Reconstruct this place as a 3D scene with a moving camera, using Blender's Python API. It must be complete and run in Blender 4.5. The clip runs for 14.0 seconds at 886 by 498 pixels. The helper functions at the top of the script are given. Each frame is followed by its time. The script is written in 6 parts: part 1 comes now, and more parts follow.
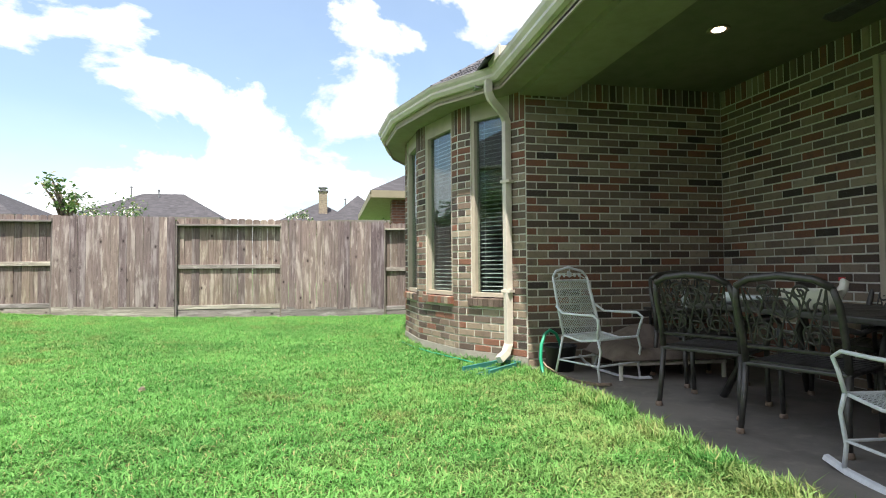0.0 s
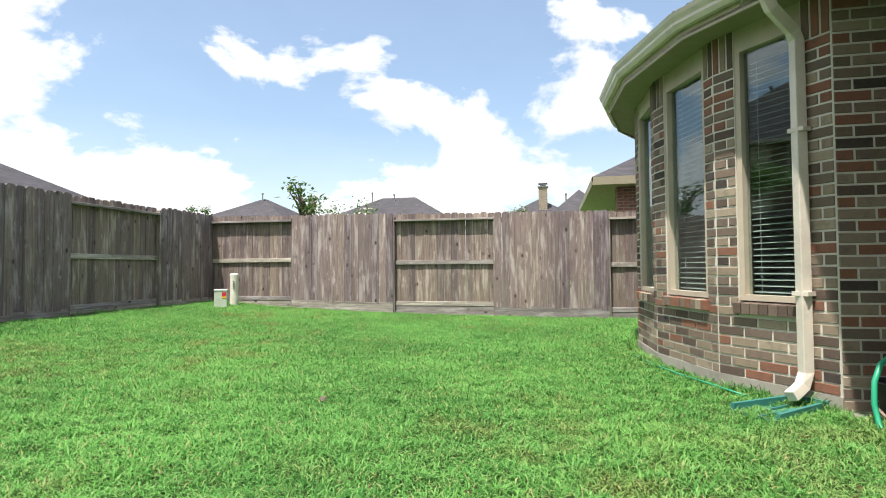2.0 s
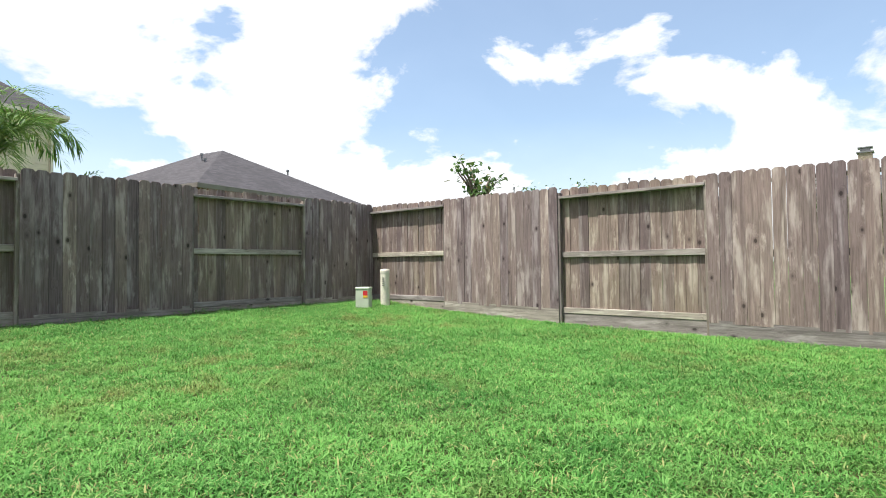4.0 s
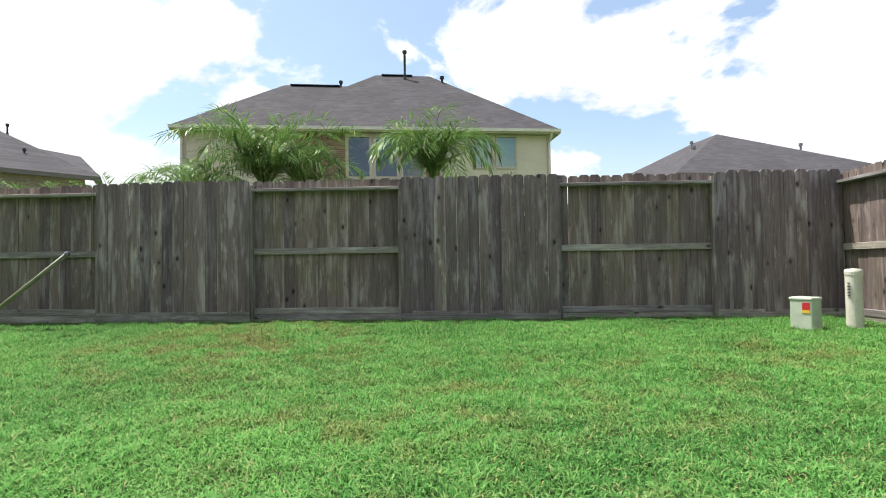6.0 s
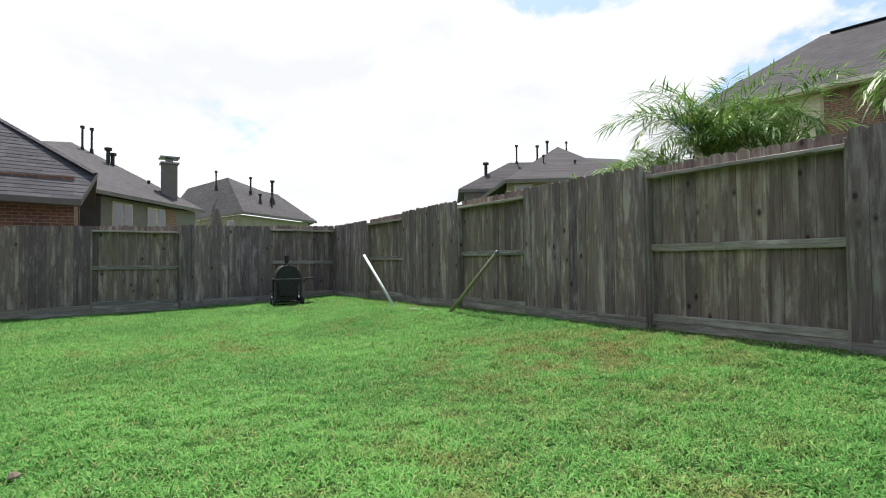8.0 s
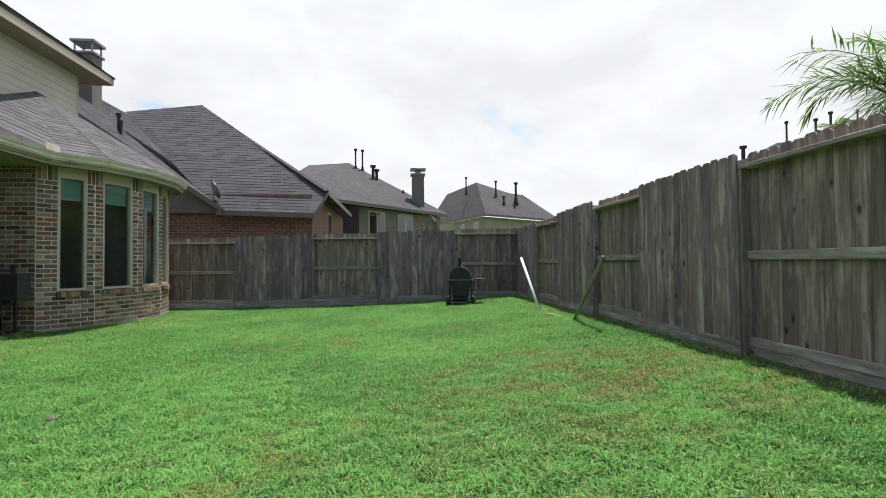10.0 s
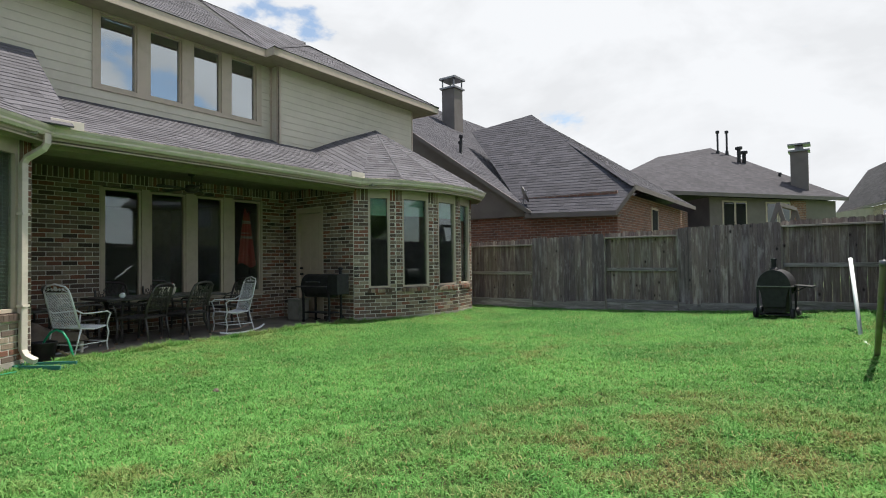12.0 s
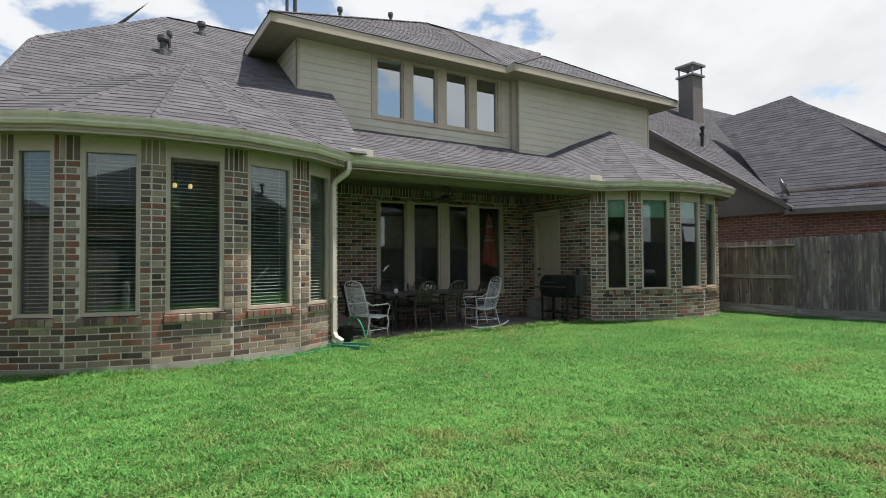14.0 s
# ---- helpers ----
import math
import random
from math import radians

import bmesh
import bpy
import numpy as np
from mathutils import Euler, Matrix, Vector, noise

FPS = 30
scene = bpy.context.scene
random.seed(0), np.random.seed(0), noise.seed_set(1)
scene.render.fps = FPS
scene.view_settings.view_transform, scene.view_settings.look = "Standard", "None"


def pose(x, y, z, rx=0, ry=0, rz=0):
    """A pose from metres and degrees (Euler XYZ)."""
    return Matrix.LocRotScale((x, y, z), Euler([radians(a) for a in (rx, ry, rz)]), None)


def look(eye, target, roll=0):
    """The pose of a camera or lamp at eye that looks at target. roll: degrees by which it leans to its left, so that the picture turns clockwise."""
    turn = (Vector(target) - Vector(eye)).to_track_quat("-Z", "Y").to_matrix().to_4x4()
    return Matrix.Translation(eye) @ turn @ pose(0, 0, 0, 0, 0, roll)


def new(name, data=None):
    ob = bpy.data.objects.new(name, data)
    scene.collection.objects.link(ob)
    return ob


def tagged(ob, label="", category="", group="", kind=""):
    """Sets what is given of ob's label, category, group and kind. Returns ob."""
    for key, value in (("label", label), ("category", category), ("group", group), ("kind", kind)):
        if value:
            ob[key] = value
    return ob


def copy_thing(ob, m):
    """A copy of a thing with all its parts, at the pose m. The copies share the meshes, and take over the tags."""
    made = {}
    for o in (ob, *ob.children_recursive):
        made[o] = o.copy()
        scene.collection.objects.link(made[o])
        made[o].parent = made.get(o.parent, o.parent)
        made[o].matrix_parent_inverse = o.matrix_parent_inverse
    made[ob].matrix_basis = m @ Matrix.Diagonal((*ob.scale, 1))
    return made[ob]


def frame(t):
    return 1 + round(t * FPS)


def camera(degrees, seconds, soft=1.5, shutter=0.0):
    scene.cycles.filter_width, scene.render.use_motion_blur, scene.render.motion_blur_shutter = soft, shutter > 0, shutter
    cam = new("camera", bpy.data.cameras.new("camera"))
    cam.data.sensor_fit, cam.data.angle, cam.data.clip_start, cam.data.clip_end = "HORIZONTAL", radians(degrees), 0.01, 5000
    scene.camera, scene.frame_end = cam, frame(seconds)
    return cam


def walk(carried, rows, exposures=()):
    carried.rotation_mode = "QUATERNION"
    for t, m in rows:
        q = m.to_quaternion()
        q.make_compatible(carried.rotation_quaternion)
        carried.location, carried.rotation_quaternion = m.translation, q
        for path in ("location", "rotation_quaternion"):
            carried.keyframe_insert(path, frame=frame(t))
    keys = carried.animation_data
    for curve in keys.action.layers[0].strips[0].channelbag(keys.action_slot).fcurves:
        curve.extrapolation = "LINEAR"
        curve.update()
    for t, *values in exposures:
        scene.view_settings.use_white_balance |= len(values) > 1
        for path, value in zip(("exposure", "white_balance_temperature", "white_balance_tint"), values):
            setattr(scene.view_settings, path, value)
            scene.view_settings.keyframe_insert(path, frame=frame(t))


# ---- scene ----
cam = camera(78.0, 14.0, soft=1.0)
EXPO = 0.55
PATH = [
    (0, (0.03, 0.653, 1.006), (0.43, 2.611, 1.077), -0.4),
    (0.5, (-0.042, 0.787, 0.992), (0.121, 2.779, 1.067), -0.3),
    (1, (-0.051, 1.007, 1.01), (-0.094, 3.005, 1.087), -0.2),
    (1.5, (0.023, 1.353, 0.987), (-0.211, 3.338, 1.057), -0.4),
    (2, (0.136, 1.89, 0.962), (-0.26, 3.849, 1.031), -0.4),
    (2.2, (0.197, 2.175, 0.942), (-0.282, 4.116, 1.013), -0.0),
    (4.3, (0.897, 5.802, 0.943), (-0.566, 7.164, 1.002), -0.8),
    (4.5, (0.867, 6.175, 0.936), (-0.723, 7.386, 0.996), -0.8),
    (5, (0.718, 6.795, 0.957), (-1.155, 7.493, 1.017), -0.8),
    (5.5, (0.436, 7.369, 0.965), (-1.538, 7.685, 1.028), -0.8),
    (6, (-0.003, 7.822, 0.972), (-2.001, 7.747, 1.035), -0.8),
    (6.5, (-0.468, 8.122, 0.985), (-2.387, 7.563, 1.048), -0.6),
    (7, (-0.845, 8.416, 1.041), (-2.596, 7.451, 1.1), -0.3),
    (7.5, (-1.335, 8.737, 1.039), (-2.851, 7.435, 1.093), -0.5),
    (8, (-1.799, 9.015, 1.057), (-2.887, 7.336, 1.106), -0.5),
    (8.2, (-2.015, 9.128, 1.081), (-2.924, 7.347, 1.131), -0.7),
    (10.3, (-4.474, 9.881, 1.194), (-4.415, 7.882, 1.24), -0.6),
    (10.5, (-4.786, 9.803, 1.212), (-4.53, 7.82, 1.257), -0.8),
    (11, (-5.444, 9.481, 1.2), (-4.791, 7.591, 1.252), -0.6),
    (11.5, (-6.077, 9.035, 1.209), (-5.201, 7.238, 1.259), -0.9),
    (12, (-6.409, 8.669, 1.257), (-5.251, 7.04, 1.302), -0.7),
    (12.5, (-6.558, 8.716, 1.322), (-5.195, 7.252, 1.363), -0.6),
    (13, (-6.606, 8.978, 1.339), (-5.137, 7.621, 1.38), -0.3),
    (13.5, (-6.561, 9.178, 1.315), (-5.022, 7.901, 1.361), -0.4),
    (14, (-6.508, 9.23, 1.303), (-4.806, 8.18, 1.354), -0.4),
]
walk(cam, [(t, look(eye, target, roll)) for t, eye, target, roll in PATH],
     [(0.0, EXPO + 0.45), (0.5, EXPO + 0.3), (1.5, EXPO + 0.2), (5.5, EXPO + 0.15), (8.0, EXPO), (10.5, EXPO - 0.15), (14.0, EXPO - 0.2)])

# ---- world and sun ----
SUN_AZ, SUN_EL = radians(203), radians(68)  # azimuth clockwise from +y, elevation
world = bpy.data.worlds.new("sky")
scene.world = world
world.use_nodes = True
wn, wl = world.node_tree.nodes, world.node_tree.links
sky = wn.new("ShaderNodeTexSky")
sky.sky_type = "NISHITA"
sky.sun_disc = False
sky.sun_elevation, sky.sun_rotation = SUN_EL, SUN_AZ
sky.altitude, sky.air_density, sky.dust_density, sky.ozone_density = 0, 1.0, 2.0, 1.6
tc = wn.new("ShaderNodeTexCoord")
sep = wn.new("ShaderNodeSeparateXYZ")
wl.new(tc.outputs["Generated"], sep.inputs[0])


def wmath(op, a, b=None, clamp=False):
    n = wn.new("ShaderNodeMath")
    n.operation, n.use_clamp = op, clamp
    for i, v in enumerate((a, b)):
        if v is None:
            continue
        if isinstance(v, (int, float)):
            n.inputs[i].default_value = v
        else:
            wl.new(v, n.inputs[i])
    return n.outputs[0]


def cloud_noise(lift, scale, detail):
    """Billows over the direction of the sky, squeezed in height so that their bases lie flat; lift shifts them upwards."""
    c = wn.new("ShaderNodeCombineXYZ")
    wl.new(sep.outputs[0], c.inputs[0])
    wl.new(sep.outputs[1], c.inputs[1])
    wl.new(wmath("MULTIPLY", wmath("ADD", sep.outputs[2], lift), 1.7), c.inputs[2])
    t = wn.new("ShaderNodeTexNoise")
    t.inputs["Scale"].default_value, t.inputs["Detail"].default_value = scale, detail
    t.inputs["Roughness"].default_value, t.inputs["Distortion"].default_value = 0.56, 0.25
    wl.new(c.outputs[0], t.inputs["Vector"])
    return t.outputs[0]


puff = cloud_noise(0.37, 3.1, 10)
# the cloud cover thickens towards the south, where the sun stands
south = wmath("MAXIMUM", wmath("MULTIPLY", wmath("ADD", wmath("MULTIPLY", sep.outputs[1], -1.0), 0.05), 0.14), -0.01)
banks = wmath("MULTIPLY", wmath("SUBTRACT", 0.36, sep.outputs[2]), 0.13)
cover = wmath("ADD", wmath("ADD", puff, south), banks)
ramp = wn.new("ShaderNodeMapRange")
ramp.interpolation_type = "SMOOTHSTEP"
ramp.inputs["From Min"].default_value, ramp.inputs["From Max"].default_value = 0.475, 0.545
wl.new(cover, ramp.inputs["Value"])
low = wn.new("ShaderNodeMapRange")  # haze near the horizon
low.inputs["From Min"].default_value, low.inputs["From Max"].default_value = 0.25, 0.0
low.inputs["To Min"].default_value, low.inputs["To Max"].default_value = 0.12, 0.5
wl.new(sep.outputs[2], low.inputs["Value"])
mixc = wn.new("ShaderNodeMix")
mixc.data_type = "RGBA"
# bright tops and greyer bases: less cloud above than here means a lit top
lit = wmath("SUBTRACT", puff, cloud_noise(0.42, 3.1, 5))
tone = wn.new("ShaderNodeMapRange")
tone.inputs["From Min"].default_value, tone.inputs["From Max"].default_value = -0.12, 0.06
tone.inputs["To Min"].default_value, tone.inputs["To Max"].default_value = 0.95, 1.07
wl.new(lit, tone.inputs["Value"])
white = wn.new("ShaderNodeMix")
white.data_type = "RGBA"
white.blend_type = "MULTIPLY"
white.inputs[0].default_value = 1.0
CLOUD = 8.0
white.inputs[6].default_value = (CLOUD * 0.98, CLOUD, CLOUD * 1.03, 1)
wl.new(tone.outputs[0], white.inputs[7])
mx = wmath("MAXIMUM", ramp.outputs[0], low.outputs[0], True)
wl.new(mx, mixc.inputs[0])
bright = wn.new("ShaderNodeMix")
bright.data_type, bright.blend_type = "RGBA", "MULTIPLY"
bright.inputs[0].default_value = 1.0
bright.inputs[7].default_value = (1.55, 1.64, 1.6, 1)
wl.new(sky.outputs[0], bright.inputs[6])
wl.new(bright.outputs[2], mixc.inputs[6])
wl.new(white.outputs[2], mixc.inputs[7])
bg = wn["Background"]
wl.new(mixc.outputs[2], bg.inputs[0])
bg.inputs[1].default_value = 0.086

sun = new("sun", bpy.data.lights.new("sun", "SUN"))
sun.data.energy, sun.data.angle, sun.data.color = 5.0, radians(0.7), (1.0, 0.95, 0.86)
to_sun = Vector((math.sin(SUN_AZ) * math.cos(SUN_EL), math.cos(SUN_AZ) * math.cos(SUN_EL), math.sin(SUN_EL)))
sun.matrix_world = Matrix.Translation((0, 0, 30)) @ to_sun.to_track_quat("Z", "Y").to_matrix().to_4x4()


# ---- materials ----
class Nodes:
    """A small wrapper to wire a principled material."""

    def __init__(self, name, rough=0.6, metal=0.0, spec=0.5):
        self.mat = bpy.data.materials.new(name)
        self.mat.use_nodes = True
        self.n, self.l = self.mat.node_tree.nodes, self.mat.node_tree.links
        self.b = self.n["Principled BSDF"]
        self.set(self.b, Roughness=rough, Metallic=metal)
        self.b.inputs["Specular IOR Level"].default_value = spec

    def set(self, node, **kw):
        for k, v in kw.items():
            s = node.inputs[k]
            if hasattr(v, "is_output"):
                self.l.new(v, s)
            else:
                s.default_value = v

    def add(self, kind, **kw):
        node = self.n.new("ShaderNode" + kind)
        self.set(node, **kw)
        return node

    def pos(self, scale=(1, 1, 1), obj=False):
        src = self.add("TexCoord").outputs["Object"] if obj else self.add("NewGeometry").outputs["Position"]
        m = self.add("Mapping", Vector=src)
        m.inputs["Scale"].default_value = scale
        return m.outputs[0]

    def noise(self, vec, scale, detail=4, rough=0.6):
        return self.add("TexNoise", Vector=vec, Scale=scale, Detail=detail, Roughness=rough).outputs[0]

    def ramp(self, fac, stops):
        r = self.add("ValToRGB", Fac=fac)
        e = r.color_ramp.elements
        while len(e) < len(stops):
            e.new(0.5)
        for el, (p, c) in zip(e, stops):
            el.position, el.color = p, (*c, 1)
        return r.outputs[0]

    def mix(self, a, b, fac, blend="MIX"):
        m = self.add("Mix")
        m.data_type, m.blend_type = "RGBA", blend
        for i, v in ((0, fac), (6, a), (7, b)):
            if hasattr(v, "is_output"):
                self.l.new(v, m.inputs[i])
            else:
                m.inputs[i].default_value = v if i == 0 else (*v, 1)
        return m.outputs[2]

    def span(self, v, a, b, c=0.0, d=1.0):
        m = self.add("MapRange", Value=v)
        for k, x in zip(("From Min", "From Max", "To Min", "To Max"), (a, b, c, d)):
            m.inputs[k].default_value = x
        return m.outputs[0]

    def math(self, op, a, b):
        m = self.add("Math")
        m.operation = op
        for i, v in enumerate((a, b)):
            if hasattr(v, "is_output"):
                self.l.new(v, m.inputs[i])
            else:
                m.inputs[i].default_value = v
        return m.outputs[0]

    def bump(self, h, strength=0.4, dist=0.01):
        self.set(self.b, Normal=self.add("Bump", Height=h, Strength=strength, Distance=dist).outputs[0])

    def done(self, col=None):
        if col is not None:
            self.set(self.b, **{"Base Color": col if hasattr(col, "is_output") else (*col, 1)})
        return self.mat


def paint(name, col, rough=0.5, metal=0.0, dirt=0.15, scale=6.0, bump=0.08):
    m = Nodes(name, rough, metal)
    p = m.pos()
    n1, n2 = m.noise(p, scale, 5), m.noise(p, scale * 9, 3)
    dark = tuple(c * (1 - dirt * 2.2) for c in col)
    c = m.mix(col, dark, m.span(n1, 0.45, 0.75))
    c = m.mix(c, tuple(min(1, x * 1.08) for x in col), m.span(n2, 0.5, 0.8, 0, 0.5))
    m.set(m.b, Roughness=m.span(n1, 0.3, 0.7, rough * 0.85, min(1, rough * 1.15)))
    m.bump(n2, bump, 0.004)
    return m.done(c)


def picket_wood(name, base, pale, moss, film=0.5, level=False):
    """Weathered cedar: grain along z, or level, a random tone for each board, pale and dark streaks, green film, knots."""
    m = Nodes(name, 0.85, spec=0.2)
    geo = m.add("NewGeometry")
    r = m.math("FRACT", m.math("ADD", m.math("MULTIPLY", m.add("ObjectInfo").outputs["Random"], 7.13), m.math("MULTIPLY", geo.outputs["Random Per Island"], 3.7)), 0)
    off = m.add("CombineXYZ", X=m.math("MULTIPLY", r, 31.0), Y=m.math("MULTIPLY", r, 17.0), Z=m.math("MULTIPLY", r, 9.0))
    vec = m.add("VectorMath")
    m.l.new(geo.outputs["Position"], vec.inputs[0])
    m.l.new(off.outputs[0], vec.inputs[1])

    def stretched(x, z):
        g = m.add("Mapping", Vector=vec.outputs[0])
        g.inputs["Scale"].default_value = (z, z, x) if level else (x, x, z)
        return g.outputs[0]

    knot = m.add("TexVoronoi", Vector=stretched(1.0, 0.62), Scale=4.6)
    kd = knot.outputs["Distance"]
    # the grain bends round the knots
    bend = m.add("VectorMath")
    bend.operation = "ADD"
    m.l.new(stretched(24, 1.1), bend.inputs[0])
    m.l.new(m.add("CombineXYZ", X=m.span(kd, 0.0, 0.3, 2.2, 0.0), Y=m.span(kd, 0.0, 0.3, 2.2, 0.0)).outputs[0], bend.inputs[1])
    grain = m.noise(bend.outputs[0], 2.6, 6, 0.66)
    fine = m.noise(stretched(150, 3.0), 1.6, 3, 0.6)
    streak = m.noise(stretched(6, 0.9), 1.4, 5, 0.6)
    runs = m.noise(stretched(16, 0.45), 1.3, 4, 0.6)
    blot = m.noise(m.pos((1, 1, 0.7)), 1.5, 5, 0.62)
    c = m.mix(base, tuple(x * 0.5 for x in base), m.span(grain, 0.42, 0.7))
    c = m.mix(c, tuple(x * 1.25 for x in base), m.span(fine, 0.5, 0.75, 0, 0.6))
    c = m.mix(c, pale, m.span(streak, 0.51, 0.64, 0, 0.85))
    c = m.mix(c, tuple(x * 1.12 for x in pale), m.span(m.noise(stretched(7, 1.7), 1.1, 6, 0.7), 0.57, 0.66, 0, 0.7))
    c = m.mix(c, tuple(x * 0.42 for x in base), m.span(runs, 0.46, 0.3, 0, 0.8))
    c = m.mix(c, moss, m.span(blot, 0.56 - film * 0.2, 0.75 - film * 0.1, 0, film))
    c = m.mix(c, tuple(x * 0.5 for x in base), m.span(blot, 0.42, 0.26, 0, 0.5))
    c = m.mix(c, tuple(x * 0.55 for x in base), m.span(kd, 0.17, 0.10, 0, 0.75))
    c = m.mix(c, tuple(x * 0.2 for x in base), m.span(kd, 0.09, 0.065, 0, 0.9))
    tone = m.span(r, 0, 1, 0.72, 1.22)
    c = m.mix(c, m.add("CombineXYZ", X=tone, Y=tone, Z=m.span(r, 0, 1, 0.80, 1.17)).outputs[0], 1.0, "MULTIPLY")
    m.bump(m.math("ADD", grain, m.math("MULTIPLY", fine, 0.5)), 0.7, 0.005)
    return m.done(c)


def brick_mat(name, stops):
    m = Nodes(name, 0.88, spec=0.3)
    rnd = m.math("FRACT", m.math("ADD", m.math("MULTIPLY", m.add("ObjectInfo").outputs["Random"], 5.31),
                                 m.math("MULTIPLY", m.add("NewGeometry").outputs["Random Per Island"], 1.0)), 0)
    c = m.ramp(rnd, stops)
    m.n[c.node.name].color_ramp.interpolation = "CONSTANT"
    p = m.pos()
    n1, n2 = m.noise(p, 14, 5), m.noise(p, 90, 4, 0.7)
    c = m.mix(c, (0.08, 0.07, 0.065), m.span(n1, 0.52, 0.8, 0, 0.6))
    c = m.mix(c, (0.42, 0.36, 0.3), m.span(n2, 0.58, 0.8, 0, 0.45))
    m.bump(n2, 0.6, 0.006)
    return m.done(c)


def shingle_mat(name, base, geo=True):
    m = Nodes(name, 0.92, spec=0.2)
    p = m.pos()
    n1, n2, n3 = m.noise(p, 3.0, 4), m.noise(p, 160, 3, 0.7), m.noise(p, 0.5, 3)
    if geo:
        r = m.add("NewGeometry").outputs["Random Per Island"]
        h = n2
    else:
        s = m.add("SeparateXYZ", Vector=p)
        v = m.add("CombineXYZ", X=m.math("ADD", m.math("MULTIPLY", s.outputs[0], 1.0), m.math("MULTIPLY", s.outputs[1], 1.0)), Y=s.outputs[2])
        bt = m.add("TexBrick", Vector=v.outputs[0], Scale=1.0, Color1=(0, 0, 0, 1), Color2=(1, 1, 1, 1), Mortar=(0.2, 0.2, 0.2, 1))
        bt.inputs["Brick Width"].default_value, bt.inputs["Row Height"].default_value = 0.32, 0.085
        bt.inputs["Mortar Size"].default_value = 0.006
        r = m.add("RGBToBW", Color=bt.outputs["Color"]).outputs[0]
        h = bt.outputs["Fac"]
    lo, hi = tuple(x * 0.78 for x in base), tuple(min(1, x * 1.25) for x in base)
    c = m.mix(lo, hi, r)
    c = m.mix(c, tuple(x * 0.5 for x in base), m.span(n2, 0.5, 0.75, 0, 0.6))
    c = m.mix(c, tuple(x * 1.35 for x in base), m.span(n1, 0.5, 0.8, 0, 0.4))
    c = m.mix(c, tuple(x * 0.7 for x in base), m.span(n3, 0.45, 0.7, 0, 0.5))
    m.bump(h, 0.7, 0.01)
    return m.done(c)


def glass_mat(name, tint=(0.78, 0.86, 0.84), mirror=0.085):
    """Coated window glass: a see-through pane with a faint mirror coat."""
    m = Nodes(name, 0.02)
    t = m.add("BsdfTransparent", Color=(*tint, 1))
    g = m.add("BsdfGlossy", Color=(0.9, 0.95, 0.97, 1), Roughness=0.015)
    f = m.add("LayerWeight", Blend=0.5)
    k = m.math("MINIMUM", m.math("ADD", m.math("MULTIPLY", m.math("POWER", f.outputs["Facing"], 3.5), 0.38), mirror), 1.0)
    x = m.add("MixShader", Fac=k)
    m.l.new(t.outputs[0], x.inputs[1])
    m.l.new(g.outputs[0], x.inputs[2])
    m.l.new(x.outputs[0], m.n["Material Output"].inputs[0])
    return m.mat


def lawn_mat(name, blade):
    m = Nodes(name, 0.75, spec=0.2)
    p = m.pos()
    n1, n2, n3 = m.noise(p, 0.55, 5, 0.62), m.noise(p, 2.6, 5, 0.65), m.noise(p, 11, 4)
    green = m.mix((0.064, 0.225, 0.046), (0.175, 0.42, 0.098), m.span(n1, 0.36, 0.62))
    green = m.mix(green, (0.046, 0.19, 0.042), m.span(n2, 0.52, 0.74, 0, 0.7))
    dry = m.math("MULTIPLY", m.span(n2, 0.47, 0.66), m.span(m.noise(p, 0.33, 3), 0.47, 0.63))
    green = m.mix(green, (0.30, 0.22, 0.085), m.math("MULTIPLY", dry, 0.75))
    sp = m.add("SeparateXYZ", Vector=p)
    straw = m.math("MULTIPLY", m.math("MULTIPLY", m.span(sp.outputs[0], 0.3, 1.8), m.span(sp.outputs[1], 6.2, 5.2)), m.span(m.noise(p, 1.7, 5, 0.65), 0.42, 0.62))
    green = m.mix(green, (0.40, 0.38, 0.16), m.math("MULTIPLY", straw, 0.6))
    worn = m.add("VectorMath")
    worn.operation = "DISTANCE"
    worn.inputs[1].default_value = (-5.5, 5.5, 0.1)
    m.l.new(p, worn.inputs[0])
    bare = m.math("MULTIPLY", m.span(worn.outputs["Value"], 2.3, 0.4), m.span(m.noise(p, 2.9, 5, 0.65), 0.46, 0.6))
    green = m.mix(green, (0.24, 0.155, 0.07), m.math("MULTIPLY", bare, 0.85))
    if blade:
        r = m.add("NewGeometry").outputs["Random Per Island"]
        green = m.mix(green, (0.275, 0.51, 0.16), m.span(r, 0.45, 1.0, 0, 0.8))
        green = m.mix(green, (0.42, 0.36, 0.17), m.span(r, 0.93, 0.97, 0, 0.8))
        green = m.mix(green, (0.035, 0.13, 0.022), m.span(r, 0.33, 0.0, 0, 0.8))
        m.b.inputs["Subsurface Weight"].default_value = 0.0
        m.set(m.b, **{"Base Color": green})
        tr = m.add("BsdfTranslucent", Color=green)
        x = m.add("MixShader", Fac=0.35)
        m.l.new(m.b.outputs[0], x.inputs[1])
        m.l.new(tr.outputs[0], x.inputs[2])
        m.l.new(x.outputs[0], m.n["Material Output"].inputs[0])
        return m.mat
    far = m.add("VectorMath")
    far.operation = "LENGTH"
    m.l.new(p, far.inputs[0])
    thatch = m.mix((0.05, 0.06, 0.022), (0.15, 0.115, 0.055), m.span(n3, 0.4, 0.7))
    thatch = m.mix(thatch, (0.04, 0.10, 0.02), m.span(m.noise(p, 30, 3), 0.45, 0.6, 0, 0.7))
    soil = m.mix(thatch, m.mix(green, (0.10, 0.13, 0.05), 0.55), m.span(far.outputs["Value"], 16, 22))
    m.bump(n3, 0.8, 0.03)
    return m.done(soil)


